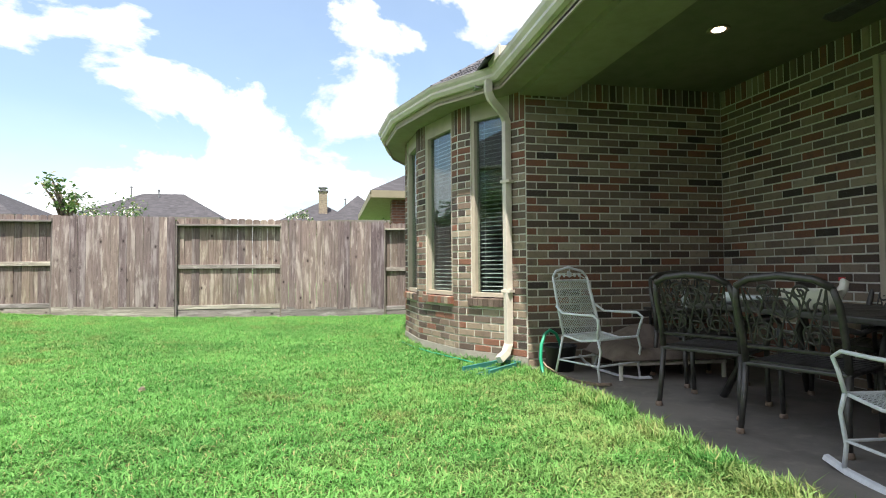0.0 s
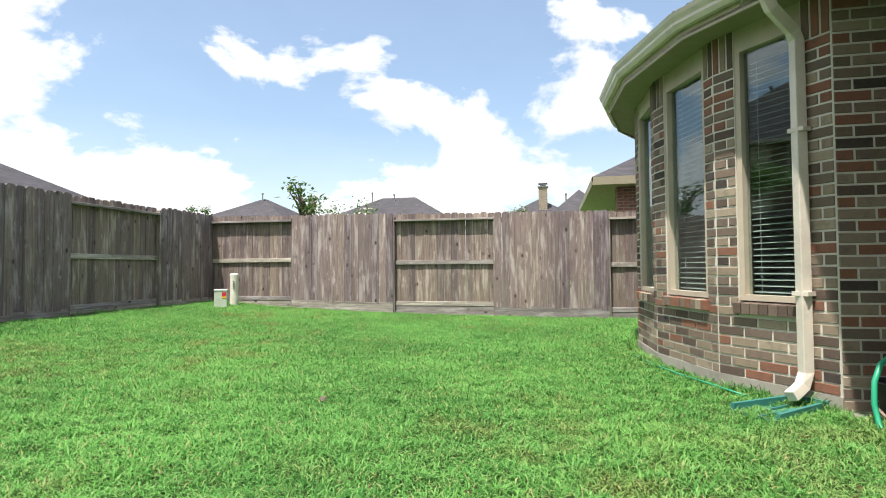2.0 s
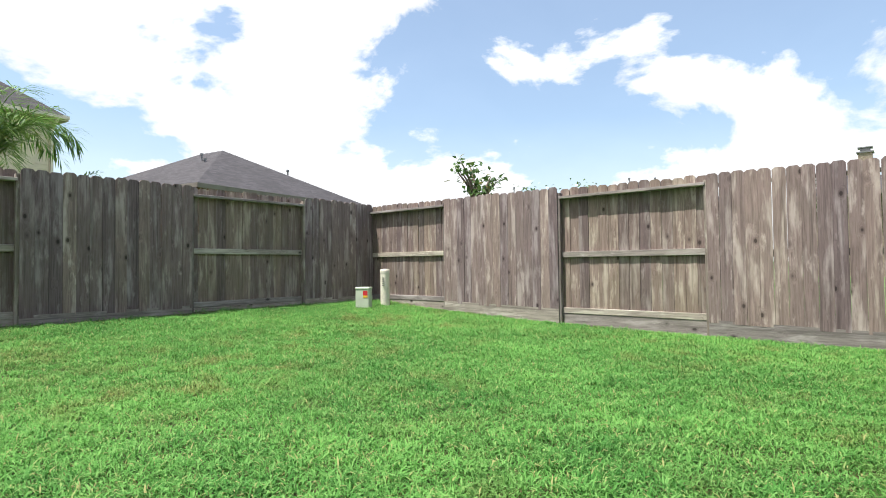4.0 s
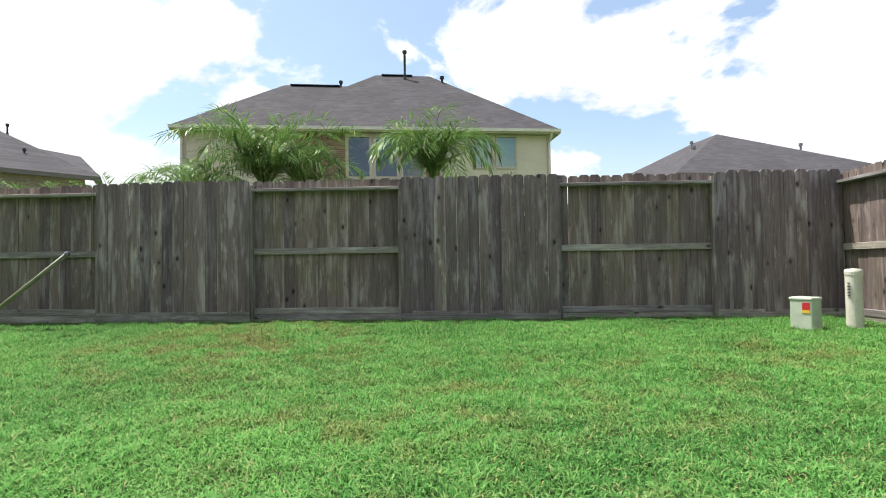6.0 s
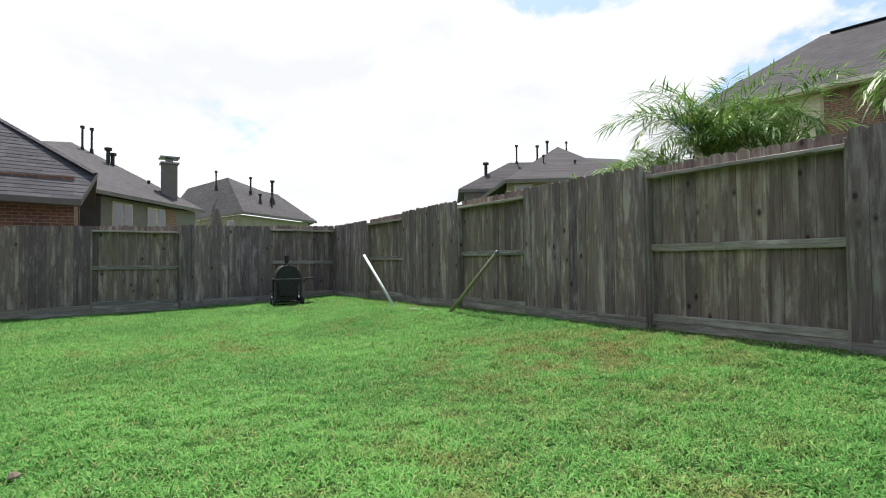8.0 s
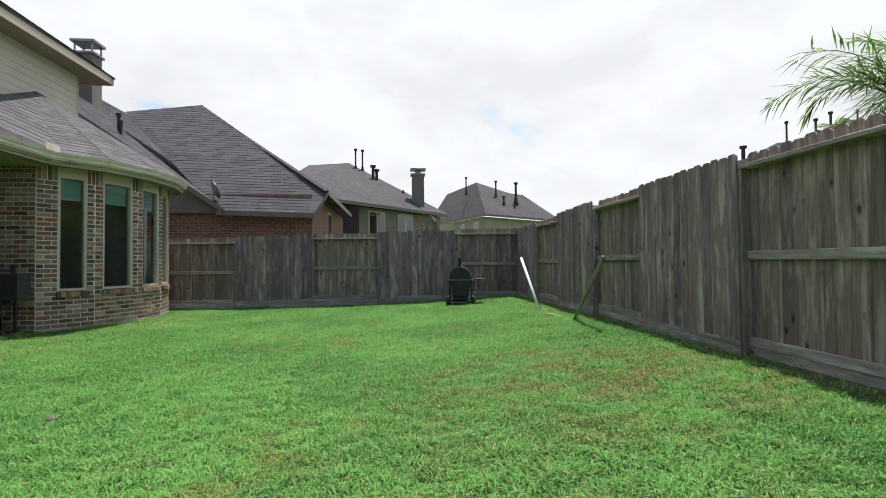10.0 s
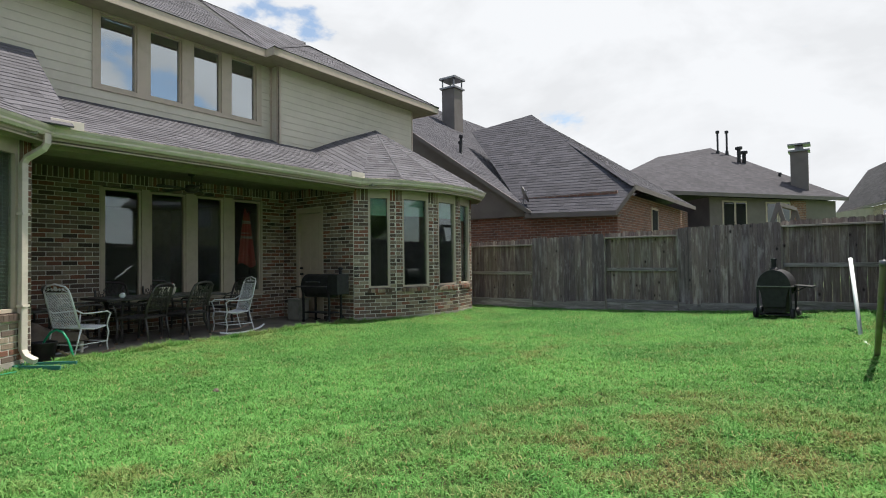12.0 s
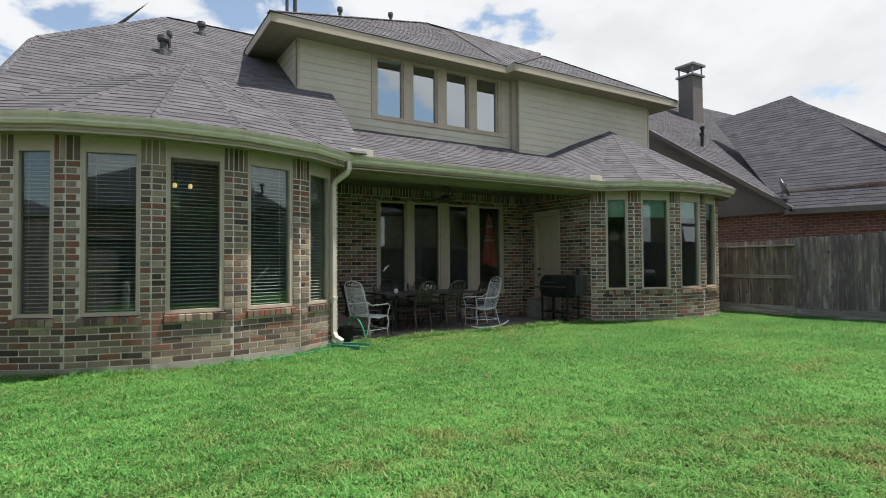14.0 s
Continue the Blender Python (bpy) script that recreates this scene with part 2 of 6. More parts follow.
def leaf_mat(name, a, b, dry=(0.3, 0.25, 0.1), dry_at=0.9):
    m = Nodes(name, 0.45)
    r = m.add("NewGeometry").outputs["Random Per Island"]
    c = m.mix(a, b, r)
    c = m.mix(c, dry, m.span(r, dry_at, dry_at + 0.05, 0, 0.8))
    c = m.mix(c, tuple(x * 0.5 for x in a), m.span(m.noise(m.pos(), 3.0), 0.45, 0.7, 0, 0.6))
    m.set(m.b, **{"Base Color": c})
    tr = m.add("BsdfTranslucent", Color=c)
    x = m.add("MixShader", Fac=0.3)
    m.l.new(m.b.outputs[0], x.inputs[1])
    m.l.new(tr.outputs[0], x.inputs[2])
    m.l.new(x.outputs[0], m.n["Material Output"].inputs[0])
    return m.mat


def concrete_mat(name, col):
    m = Nodes(name, 0.85, spec=0.3)
    p = m.pos()
    n1, n2, n3 = m.noise(p, 1.3, 6, 0.65), m.noise(p, 7, 6, 0.6), m.noise(p, 120, 3)
    c = m.mix(col, tuple(x * 0.5 for x in col), m.span(n1, 0.45, 0.7, 0, 0.8))
    c = m.mix(c, tuple(min(1, x * 1.35) for x in col), m.span(n2, 0.55, 0.75, 0, 0.6))
    c = m.mix(c, tuple(x * 0.6 for x in col), m.span(n3, 0.55, 0.75, 0, 0.35))
    m.bump(n3, 0.4, 0.004)
    return m.done(c)


M = {}
M["fence"] = picket_wood("weathered_cedar", (0.234, 0.18, 0.174), (0.42, 0.362, 0.345), (0.16, 0.14, 0.126), 0.4)
M["fence_moss"] = picket_wood("mossy_cedar", (0.232, 0.177, 0.161), (0.402, 0.35, 0.31), (0.157, 0.135, 0.098), 0.6)
M["post"] = picket_wood("weathered_post", (0.24, 0.205, 0.18), (0.40, 0.365, 0.33), (0.15, 0.14, 0.11), 0.4)
M["rail"] = picket_wood("weathered_rail", (0.33, 0.295, 0.265), (0.50, 0.465, 0.42), (0.22, 0.20, 0.165), 0.3, True)
BR = [(0.0, (0.195, 0.14, 0.108)), (0.18, (0.105, 0.074, 0.06)), (0.34, (0.26, 0.20, 0.15)), (0.52, (0.215, 0.10, 0.068)),
      (0.64, (0.155, 0.115, 0.093)), (0.78, (0.33, 0.265, 0.20)), (0.88, (0.235, 0.105, 0.07)), (0.95, (0.06, 0.046, 0.042))]
M["brick"] = brick_mat("brown_brick", BR)
M["mortar"] = concrete_mat("mortar", (0.62, 0.585, 0.52))
M["brick_far"] = brick_mat("neighbour_brick", [(0.0, (0.23, 0.13, 0.095)), (0.3, (0.17, 0.10, 0.08)), (0.55, (0.28, 0.17, 0.12)), (0.8, (0.13, 0.085, 0.075))])
M["trim"] = paint("beige_trim", (0.48, 0.405, 0.325), 0.55, dirt=0.06)
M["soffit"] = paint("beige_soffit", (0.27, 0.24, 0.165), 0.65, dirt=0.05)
# the soffit paint again, darkened to put the patio's shade into the colour
M["ceiling"] = paint("shaded_ceiling_paint", (0.17, 0.15, 0.105), 0.7, dirt=0.05)
M["siding"] = paint("beige_siding", (0.56, 0.52, 0.43), 0.6, dirt=0.05, scale=2)
M["gutter"] = paint("gutter_paint", (0.66, 0.59, 0.515), 0.4, dirt=0.10, scale=4)
M["shingle"] = shingle_mat("asphalt_shingle", (0.125, 0.12, 0.132))
M["shingle_nb"] = shingle_mat("dark_shingle", (0.085, 0.082, 0.094))
M["shingle_far"] = shingle_mat("far_shingle", (0.072, 0.068, 0.076), False)
M["glass"] = glass_mat("window_glass")
M["glass_up"] = glass_mat("blue_window_glass", (0.35, 0.45, 0.5), 0.42)
# near-black base: the darkness of unlit rooms put into the colour
M["dark"] = paint("unlit_black", (0.05, 0.05, 0.05), 0.9)
M["room"] = paint("room_paint", (0.30, 0.29, 0.26), 0.9)
M["blind"] = paint("blind_slat", (0.55, 0.58, 0.55), 0.5, dirt=0.03)
M["concrete"] = concrete_mat("patio_concrete", (0.23, 0.205, 0.18))
M["footing"] = concrete_mat("footing_concrete", (0.36, 0.33, 0.29))
M["ground"] = lawn_mat("lawn_soil", False)
M["grass"] = lawn_mat("grass_blade", True)
M["iron"] = paint("bronze_cast_metal", (0.085, 0.078, 0.074), 0.42, 0.45, dirt=0.2, scale=20)
M["white"] = paint("white_enamel", (0.72, 0.73, 0.75), 0.4, dirt=0.12, scale=14)
M["black"] = paint("black_steel", (0.02, 0.02, 0.022), 0.6, 0.1, dirt=0.2, scale=12)
M["rust"] = paint("rusty_paint", (0.28, 0.2, 0.15), 0.8, dirt=0.3, scale=30)
M["vent"] = paint("dark_vent_metal", (0.07, 0.07, 0.075), 0.5, 0.3)
M["stain"] = paint("grey_metal", (0.22, 0.22, 0.23), 0.4, 0.7)


# ---- mesh builders ----
class MB:
    """Collects vertices and faces of one mesh."""

    def __init__(self):
        self.v, self.f = [], []

    def add(self, vs, fs):
        k = len(self.v)
        self.v += [tuple(p) for p in vs]
        self.f += [tuple(k + i for i in f) for f in fs]
        return self

    def box(self, lo, hi, m=None, bev=0.0):
        (x0, y0, z0), (x1, y1, z1) = lo, hi
        vs = [(x0, y0, z0), (x1, y0, z0), (x1, y1, z0), (x0, y1, z0), (x0, y0, z1), (x1, y0, z1), (x1, y1, z1), (x0, y1, z1)]
        fs = [(0, 3, 2, 1), (4, 5, 6, 7), (0, 1, 5, 4), (1, 2, 6, 5), (2, 3, 7, 6), (3, 0, 4, 7)]
        if m is not None:
            vs = [m @ Vector(p) for p in vs]
        return self.add(vs, fs)

    def prism(self, poly, vec):
        """Extrudes a polygon of 3D points along vec."""
        n = len(poly)
        top = [Vector(p) + Vector(vec) for p in poly]
        return self.add([Vector(p) for p in poly] + top, [tuple(range(n))[::-1], tuple(range(n, 2 * n))] + [(i, (i + 1) % n, n + (i + 1) % n, n + i) for i in range(n)])

    def tube(self, pts, r, k=8, closed=False, squash=1.0):
        pts = [Vector(p) for p in pts]
        n = len(pts)
        rs = r if isinstance(r, (list, tuple)) else [r] * n
        vs, up = [], None
        for i, p in enumerate(pts):
            a, b = pts[(i - 1) % n if closed else max(i - 1, 0)], pts[(i + 1) % n if closed else min(i + 1, n - 1)]
            d = (b - a).normalized()
            if up is None:
                up = d.orthogonal().normalized()
            up = (up - d * up.dot(d)).normalized()
            w = d.cross(up)
            vs += [p + rs[i] * (math.cos(2 * math.pi * j / k) * up + math.sin(2 * math.pi * j / k) * w * squash) for j in range(k)]
        fs = []
        for i in range(n if closed else n - 1):
            a, b = i * k, ((i + 1) % n) * k
            fs += [(a + j, a + (j + 1) % k, b + (j + 1) % k, b + j) for j in range(k)]
        if not closed:
            fs += [tuple(range(k))[::-1], tuple((n - 1) * k + j for j in range(k))]
        return self.add(vs, fs)

    def lathe(self, prof, k=20, m=None):
        """Turns a profile of (radius, height) about z."""
        m = m or Matrix()
        vs = [m @ Vector((r * math.cos(2 * math.pi * j / k), r * math.sin(2 * math.pi * j / k), z)) for r, z in prof for j in range(k)]
        fs = [(i * k + j, i * k + (j + 1) % k, (i + 1) * k + (j + 1) % k, (i + 1) * k + j) for i in range(len(prof) - 1) for j in range(k)]
        fs += [tuple(range(k))[::-1], tuple((len(prof) - 1) * k + j for j in range(k))]
        return self.add(vs, fs)

    def mesh(self, name, mat, smooth=False):
        me = bpy.data.meshes.new(name)
        me.from_pydata(self.v, [], self.f)
        me.materials.append(mat)
        if smooth:
            me.polygons.foreach_set("use_smooth", [True] * len(me.polygons))
        me.update()
        return me


def part(name, mb, mat, parent=None, label="", smooth=False, kind=""):
    ob = new(name, mb.mesh(name, mat, smooth) if isinstance(mb, MB) else mb)
    if parent is not None:
        ob.parent = parent
    return tagged(ob, label, "", "", kind)


def thing(name, label, category, group="", kind="", m=None):
    ob = new(name)
    ob.empty_display_size = 0.1
    if m is not None:
        ob.matrix_world = m
    return tagged(ob, label, category, group, kind)


def bevel(ob, w=0.004, seg=2):
    md = ob.modifiers.new("bevel", "BEVEL")
    md.width, md.segments, md.limit_method, md.angle_limit = w, seg, "ANGLE", radians(40)
    return ob


def lawn_z(x, y):
    """Height of the lawn: level by the house, rising to the fence in the west."""
    t = min(max((1.5 - x) / 8.8, 0.0), 1.25)
    return -0.03 + 0.30 * t ** 2.6 * (1.0 - 0.16 * min(max((1.0 - y) / 6, 0), 1))


# ---- ground ----
def ground_sheet():
    xs = [-2500, -400, -90, -40, -20, -12] + [-9.5 + 0.5 * i for i in range(28)] + [8, 20, 60, 400, 2500]
    ys = [-2500, -400, -90, -40, -20, -12] + [-8 + 0.5 * i for i in range(50)] + [20, 40, 90, 400, 2500]
    mb = MB()
    for x in xs:
        for y in ys:
            far = max(abs(x), abs(y)) > 30
            mb.v.append((x, y, -0.05 if far else lawn_z(x, y)))
    n = len(ys)
    mb.f = [(i * n + j, (i + 1) * n + j, (i + 1) * n + j + 1, i * n + j + 1) for i in range(len(xs) - 1) for j in range(n - 1)]
    return part("ground", mb, M["ground"], None, "uneven green lawn with soil and dry patches", True, "structure")


ground_sheet()
slab = MB().prism([(2.02, 0.17, -0.16), (4.4, 0.17, -0.16), (4.4, 6.0, -0.16), (2.02, 6.0, -0.16)], (0, 0, 0.15))
bevel(tagged(part("patio_slab", slab, M["concrete"], None, "stained grey concrete patio slab", kind="structure"), "", "patio"), 0.012)


# ---- grass ----
def facade_x(y):
    """The foot of the house at y, to keep the grass off it."""
    pts = FACADE
    for (x0, y0), (x1, y1) in zip(pts, pts[1:]):
        if min(y0, y1) <= y <= max(y0, y1) and abs(y1 - y0) > 1e-6:
            return x0 + (x1 - x0) * (y - y0) / (y1 - y0)
    return 3.0


NB = [(2.0, 6.0), (1.461, 6.78), (1.161, 7.777), (1.116, 8.749), (1.31, 9.64), (1.78, 10.5), (2.6, 11.2)]
SB = [(2.0, 0.17), (1.461, -0.61), (1.161, -1.607), (1.116, -2.579), (1.31, -3.47), (1.9, -4.2)]
FACADE = SB[::-1] + NB


def grass(name, count, x0, x1, y0, y1, lmin, lmax, seed, label, keep=None, wide=1.0, up=0.0):
    """Broad folded blades, each a kite of two triangles, most of them leaning far over."""
    rng = np.random.default_rng(seed)
    x, y = rng.uniform(x0, x1, count), rng.uniform(y0, y1, count)
    fy = np.linspace(-5, 13, 400)
    ok = x < np.interp(y, fy, [facade_x(v) for v in fy]) + (0.06 if up else -0.015)
    if keep is not None:
        ok &= keep(x, y, rng)
    x, y = x[ok], y[ok]
    n = len(x)
    t = np.clip((1.5 - x) / 8.8, 0, 1.25)
    z = -0.03 + 0.30 * t ** 2.6 * (1.0 - 0.16 * np.clip((1.0 - y) / 6, 0, 1)) - 0.004
    clump = 0.5 + 0.5 * np.sin(x * 2.3 + 1.7 * np.sin(y * 1.9)) * np.sin(y * 2.7 + 1.3 * np.sin(x * 1.3))
    tuft = 0.5 + 0.5 * np.sin(x * 9.1 + 2.0 * np.sin(y * 7.3)) * np.sin(y * 10.3 + 1.9 * np.sin(x * 6.1))
    L = rng.uniform(lmin, lmax, n) * (0.55 + 0.35 * clump + 0.6 * tuft)
    w = rng.uniform(0.0024, 0.0047, n) * wide
    b = rng.uniform(0, 6.283, n)
    e0 = rng.uniform(0.55, 1.25, n) + up  # rise of the lower half, then it bends over
    e1 = e0 - rng.uniform(0.5, 1.3, n) * (1 - 0.5 * up)
    cx, cy = np.cos(b), np.sin(b)
    z0 = z + rng.uniform(0.0, 0.018, n) * (0.4 + tuft)
    mx, my, mz = x + cx * np.cos(e0) * L * 0.5, y + cy * np.cos(e0) * L * 0.5, z0 + np.sin(e0) * L * 0.5
    tx, ty, tz = mx + cx * np.cos(e1) * L * 0.5, my + cy * np.cos(e1) * L * 0.5, np.maximum(mz + np.sin(e1) * L * 0.5, z + 0.004)
    v = np.empty((n, 4, 3), np.float32)
    v[:, 0] = np.stack([x, y, z0], 1)
    v[:, 1] = np.stack([mx - cy * w, my + cx * w, mz], 1)
    v[:, 2] = np.stack([tx, ty, tz], 1)
    v[:, 3] = np.stack([mx + cy * w, my - cx * w, mz], 1)
    base = (np.arange(n, dtype=np.int32) * 4)[:, None]
    loops = np.concatenate([base + np.array([[0, 3, 1]]), base + np.array([[1, 3, 2]])], 1).reshape(-1)
    me = bpy.data.meshes.new(name)
    me.vertices.add(n * 4)
    me.vertices.foreach_set("co", v.reshape(-1))
    me.loops.add(n * 6)
    me.loops.foreach_set("vertex_index", loops.astype(np.int32))
    me.polygons.add(n * 2)
    me.polygons.foreach_set("loop_start", np.arange(n * 2, dtype=np.int32) * 3)
    me.update(calc_edges=True)
    me.materials.append(M["grass"])
    return tagged(new(name, me), label, "grass", "", "stuff")


def off_patio(x, y, rng):
    ragged = 0.05 * np.sin(y * 5.1) + 0.04 * np.sin(y * 13.7)
    return ~((x > 1.99) & (y > 0.1) & (y < 6.05)) & ((x > -7.02 + ragged) | (rng.random(len(x)) < 0.12))


grass("lawn_grass", 1020000, -7.28, 2.2, -0.5, 12.65, 0.04, 0.085, 3, "short bright green lawn grass with dry tufts", off_patio)
grass("lawn_grass_south", 150000, -7.28, 2.2, -4.6, -0.5, 0.05, 0.09, 5, "short green lawn grass by the south fence", off_patio, 1.3)

def patio_edge(x, y, rng):
    return rng.random(len(x)) < 0.75 + 0.25 * np.sin(y * 4.7)


def bay_foot(x, y, rng):
    fy = np.linspace(-5, 13, 400)
    fx = np.interp(y, fy, [facade_x(v) for v in fy])
    return (x > fx - 0.16) & (x < fx + 0.01) & ((y < 0.1) | (y > 6.0))


grass("bay_edge_grass", 60000, 0.9, 2.2, -4.2, 11.0, 0.06, 0.13, 8, "longer grass along the foot of the bays", bay_foot, 1.0, 0.25)
grass("lawn_edge_grass", 12000, 1.86, 2.06, 0.2, 5.75, 0.06, 0.14, 4, "longer grass along the edge of the patio", patio_edge, 1.0, 0.3)


# ---- fences ----
def picket_mesh(name, wood):
    """A dog-eared cedar board one metre high and 0.14 wide, to be stretched in z; faces -y."""
    w, t, e = 0.0685, 0.008, 0.028
    poly = [(-w, -t, 0), (w, -t, 0), (w, -t, 1 - e * 0.55), (w - e, -t, 1), (-w + e, -t, 1), (-w, -t, 1 - e * 0.55)]
    return MB().prism(poly, (0, 2 * t, 0)).mesh(name, M[wood])


PICKETS = {wood: picket_mesh("picket", wood) for wood in ("fence", "fence_moss")}
rf = random.Random(11)


def fence(name, label, a, b, edges, base, top, side):
    """A fence from a to b; edges: (metres along, solid panel to the yard or not). base, top: heights by place along.
    side: +1 when the yard lies to the left of the way from a to b."""
    a, b = Vector(a), Vector(b)
    d = (b - a).normalized()
    ang = math.atan2(d.y, d.x)
    root = thing(name, label, "fence", m=Matrix.Translation((a.x, a.y, 0)) @ Matrix.Rotation(ang, 4, "Z"))
    for (s0, solid), (s1, _) in zip(edges, edges[1:]):
        mid = (s0 + s1) / 2
        zb, zt = base(mid), top(mid)
        n = max(1, round((s1 - s0) / 0.146))
        step = (s1 - s0) / n
        face = side * (0.055 if solid else -0.055)
        for i in range(n):
            s = s0 + (i + 0.5) * step
            lo = base(s) + (0.09 if solid else 0.10)
            ob = new("picket", PICKETS["fence" if solid else "fence_moss"])
            ob.parent = root
            hi = zt + (top(s) - zt) * 0.7 + rf.uniform(-0.012, 0.012)
            ob.location = (s, face + rf.uniform(-0.004, 0.004), lo)
            ob.rotation_euler = (rf.uniform(-0.004, 0.004), rf.uniform(-0.003, 0.003), rf.uniform(-0.035, 0.035))
            ob.scale = (min(step / 0.137 - rf.uniform(0.012, 0.032), 1.3), 1, hi - lo)
        for nm, z0, h, th in (("top_rail", zt - 0.155, 0.04, 0.09), ("middle_rail", zb + (zt - zb) * 0.47, 0.085, 0.038), ("bottom_rail", zb + (0.14 if solid else 0.085), 0.085, 0.038)):
            y0 = side * (0.045 - th) if solid else side * (-0.045)
            y1 = side * 0.045 if solid else side * (-0.045 + th)
            if nm == "top_rail" and not solid:
                y0, y1 = -side * 0.044, side * 0.062
            bevel(part(nm, MB().box((s0 + 0.02, min(y0, y1), z0), (s1 - 0.02, max(y0, y1), z0 + h)), M["rail"], root), 0.004, 1)
        kb = MB()
        f0 = side * (0.065 if solid else -0.045)
        f1 = f0 - side * 0.036 if solid else f0 + side * 0.03
        kb.add([(s0, f0, base(s0) - 0.12), (s1, f0, base(s1) - 0.12), (s1, f1, base(s1) - 0.12), (s0, f1, base(s0) - 0.12),
                (s0, f0, base(s0) + 0.125), (s1, f0, base(s1) + 0.125), (s1, f1, base(s1) + 0.125), (s0, f1, base(s0) + 0.125)],
               [(0, 3, 2, 1), (4, 5, 6, 7), (0, 1, 5, 4), (1, 2, 6, 5), (2, 3, 7, 6), (3, 0, 4, 7)])
        part("kick_board", kb, M["rail"], root)
        pst = MB().box((s0 - 0.035, -0.044, zb - 0.25), (s0 + 0.035, 0.044, zt - 0.06))
        bevel(part("post", pst, M["post"], root), 0.004, 1)
    return root


WX, NY, SY = -7.30, 12.71, -4.65
WP = [12.71, 11.11, 9.08, 6.99, 4.95, 2.85, 1.07, -0.945, -2.68, -4.65]
fence("fence_west", "weathered grey cedar fence with alternating board panels", (WX, 12.71), (WX, -4.65),
      [(12.71 - y, i % 2 == 0) for i, y in enumerate(WP)], lambda s: 0.235 + 0.05 * min(s / 10, 1) - 0.06 * max(0, (s - 12) / 5), lambda s: 2.165 - 0.02 * max(0, (s - 8) / 4) - 0.08 * max(0, (s - 12) / 5), 1)
fence("fence_north", "weathered grey cedar fence with pale streaks in sunlight", (WX, NY), (6.5, NY),
      [(x - WX, k) for x, k in ((-7.30, False), (-5.32, True), (-3.09, False), (-1.0, True), (1.16, False), (3.25, True), (5.0, False), (6.5, False))],
      lambda s: 0.23 - 0.022 * s, lambda s: 2.14 - 0.013 * s, -1)
fence("fence_south", "weathered grey cedar fence standing in shade", (WX, SY), (5.6, SY),
      [(x - WX, k) for x, k in ((-7.24, False), (-5.55, True), (-3.55, False), (-1.83, True), (0.1, False), (2.1, True), (4.0, False), (5.6, False))],
      lambda s: 0.20 - 0.018 * s, lambda s: 2.06 - 0.031 * s, 1)


# ---- brick walls ----
COURSE, LEN, JOINT = 0.0795, 0.236, 0.014
rb = random.Random(5)


def brick_box(mb, o, u, n, s0, s1, z0, z1, proud=0.007):
    """One brick on a wall: o, the wall's start; u along it; n outwards."""
    j = rb.uniform(-0.0015, 0.0015)
    c = 0.004
    lo, hi = o + u * s0, o + u * s1
    out = n * (proud + j)
    vs = [lo + Vector((0, 0, z0)), hi + Vector((0, 0, z0)), hi + Vector((0, 0, z1)), lo + Vector((0, 0, z1)),
          lo + u * c + out + Vector((0, 0, z0 + c)), hi - u * c + out + Vector((0, 0, z0 + c)), hi - u * c + out + Vector((0, 0, z1 - c)), lo + u * c + out + Vector((0, 0, z1 - c))]
    mb.add(vs, [(4, 5, 6, 7), (0, 1, 5, 4), (1, 2, 6, 5), (2, 3, 7, 6), (3, 0, 4, 7)])


def clear_spans(s0, s1, z, holes):
    spans = [(s0, s1)]
    for h0, h1, b0, b1 in holes:
        if b0 - 0.01 < z < b1 + 0.01:
            spans = [q for a, b in spans for q in ((a, min(b, h0)), (max(a, h1), b)) if q[1] - q[0] > 0.02]
    return spans


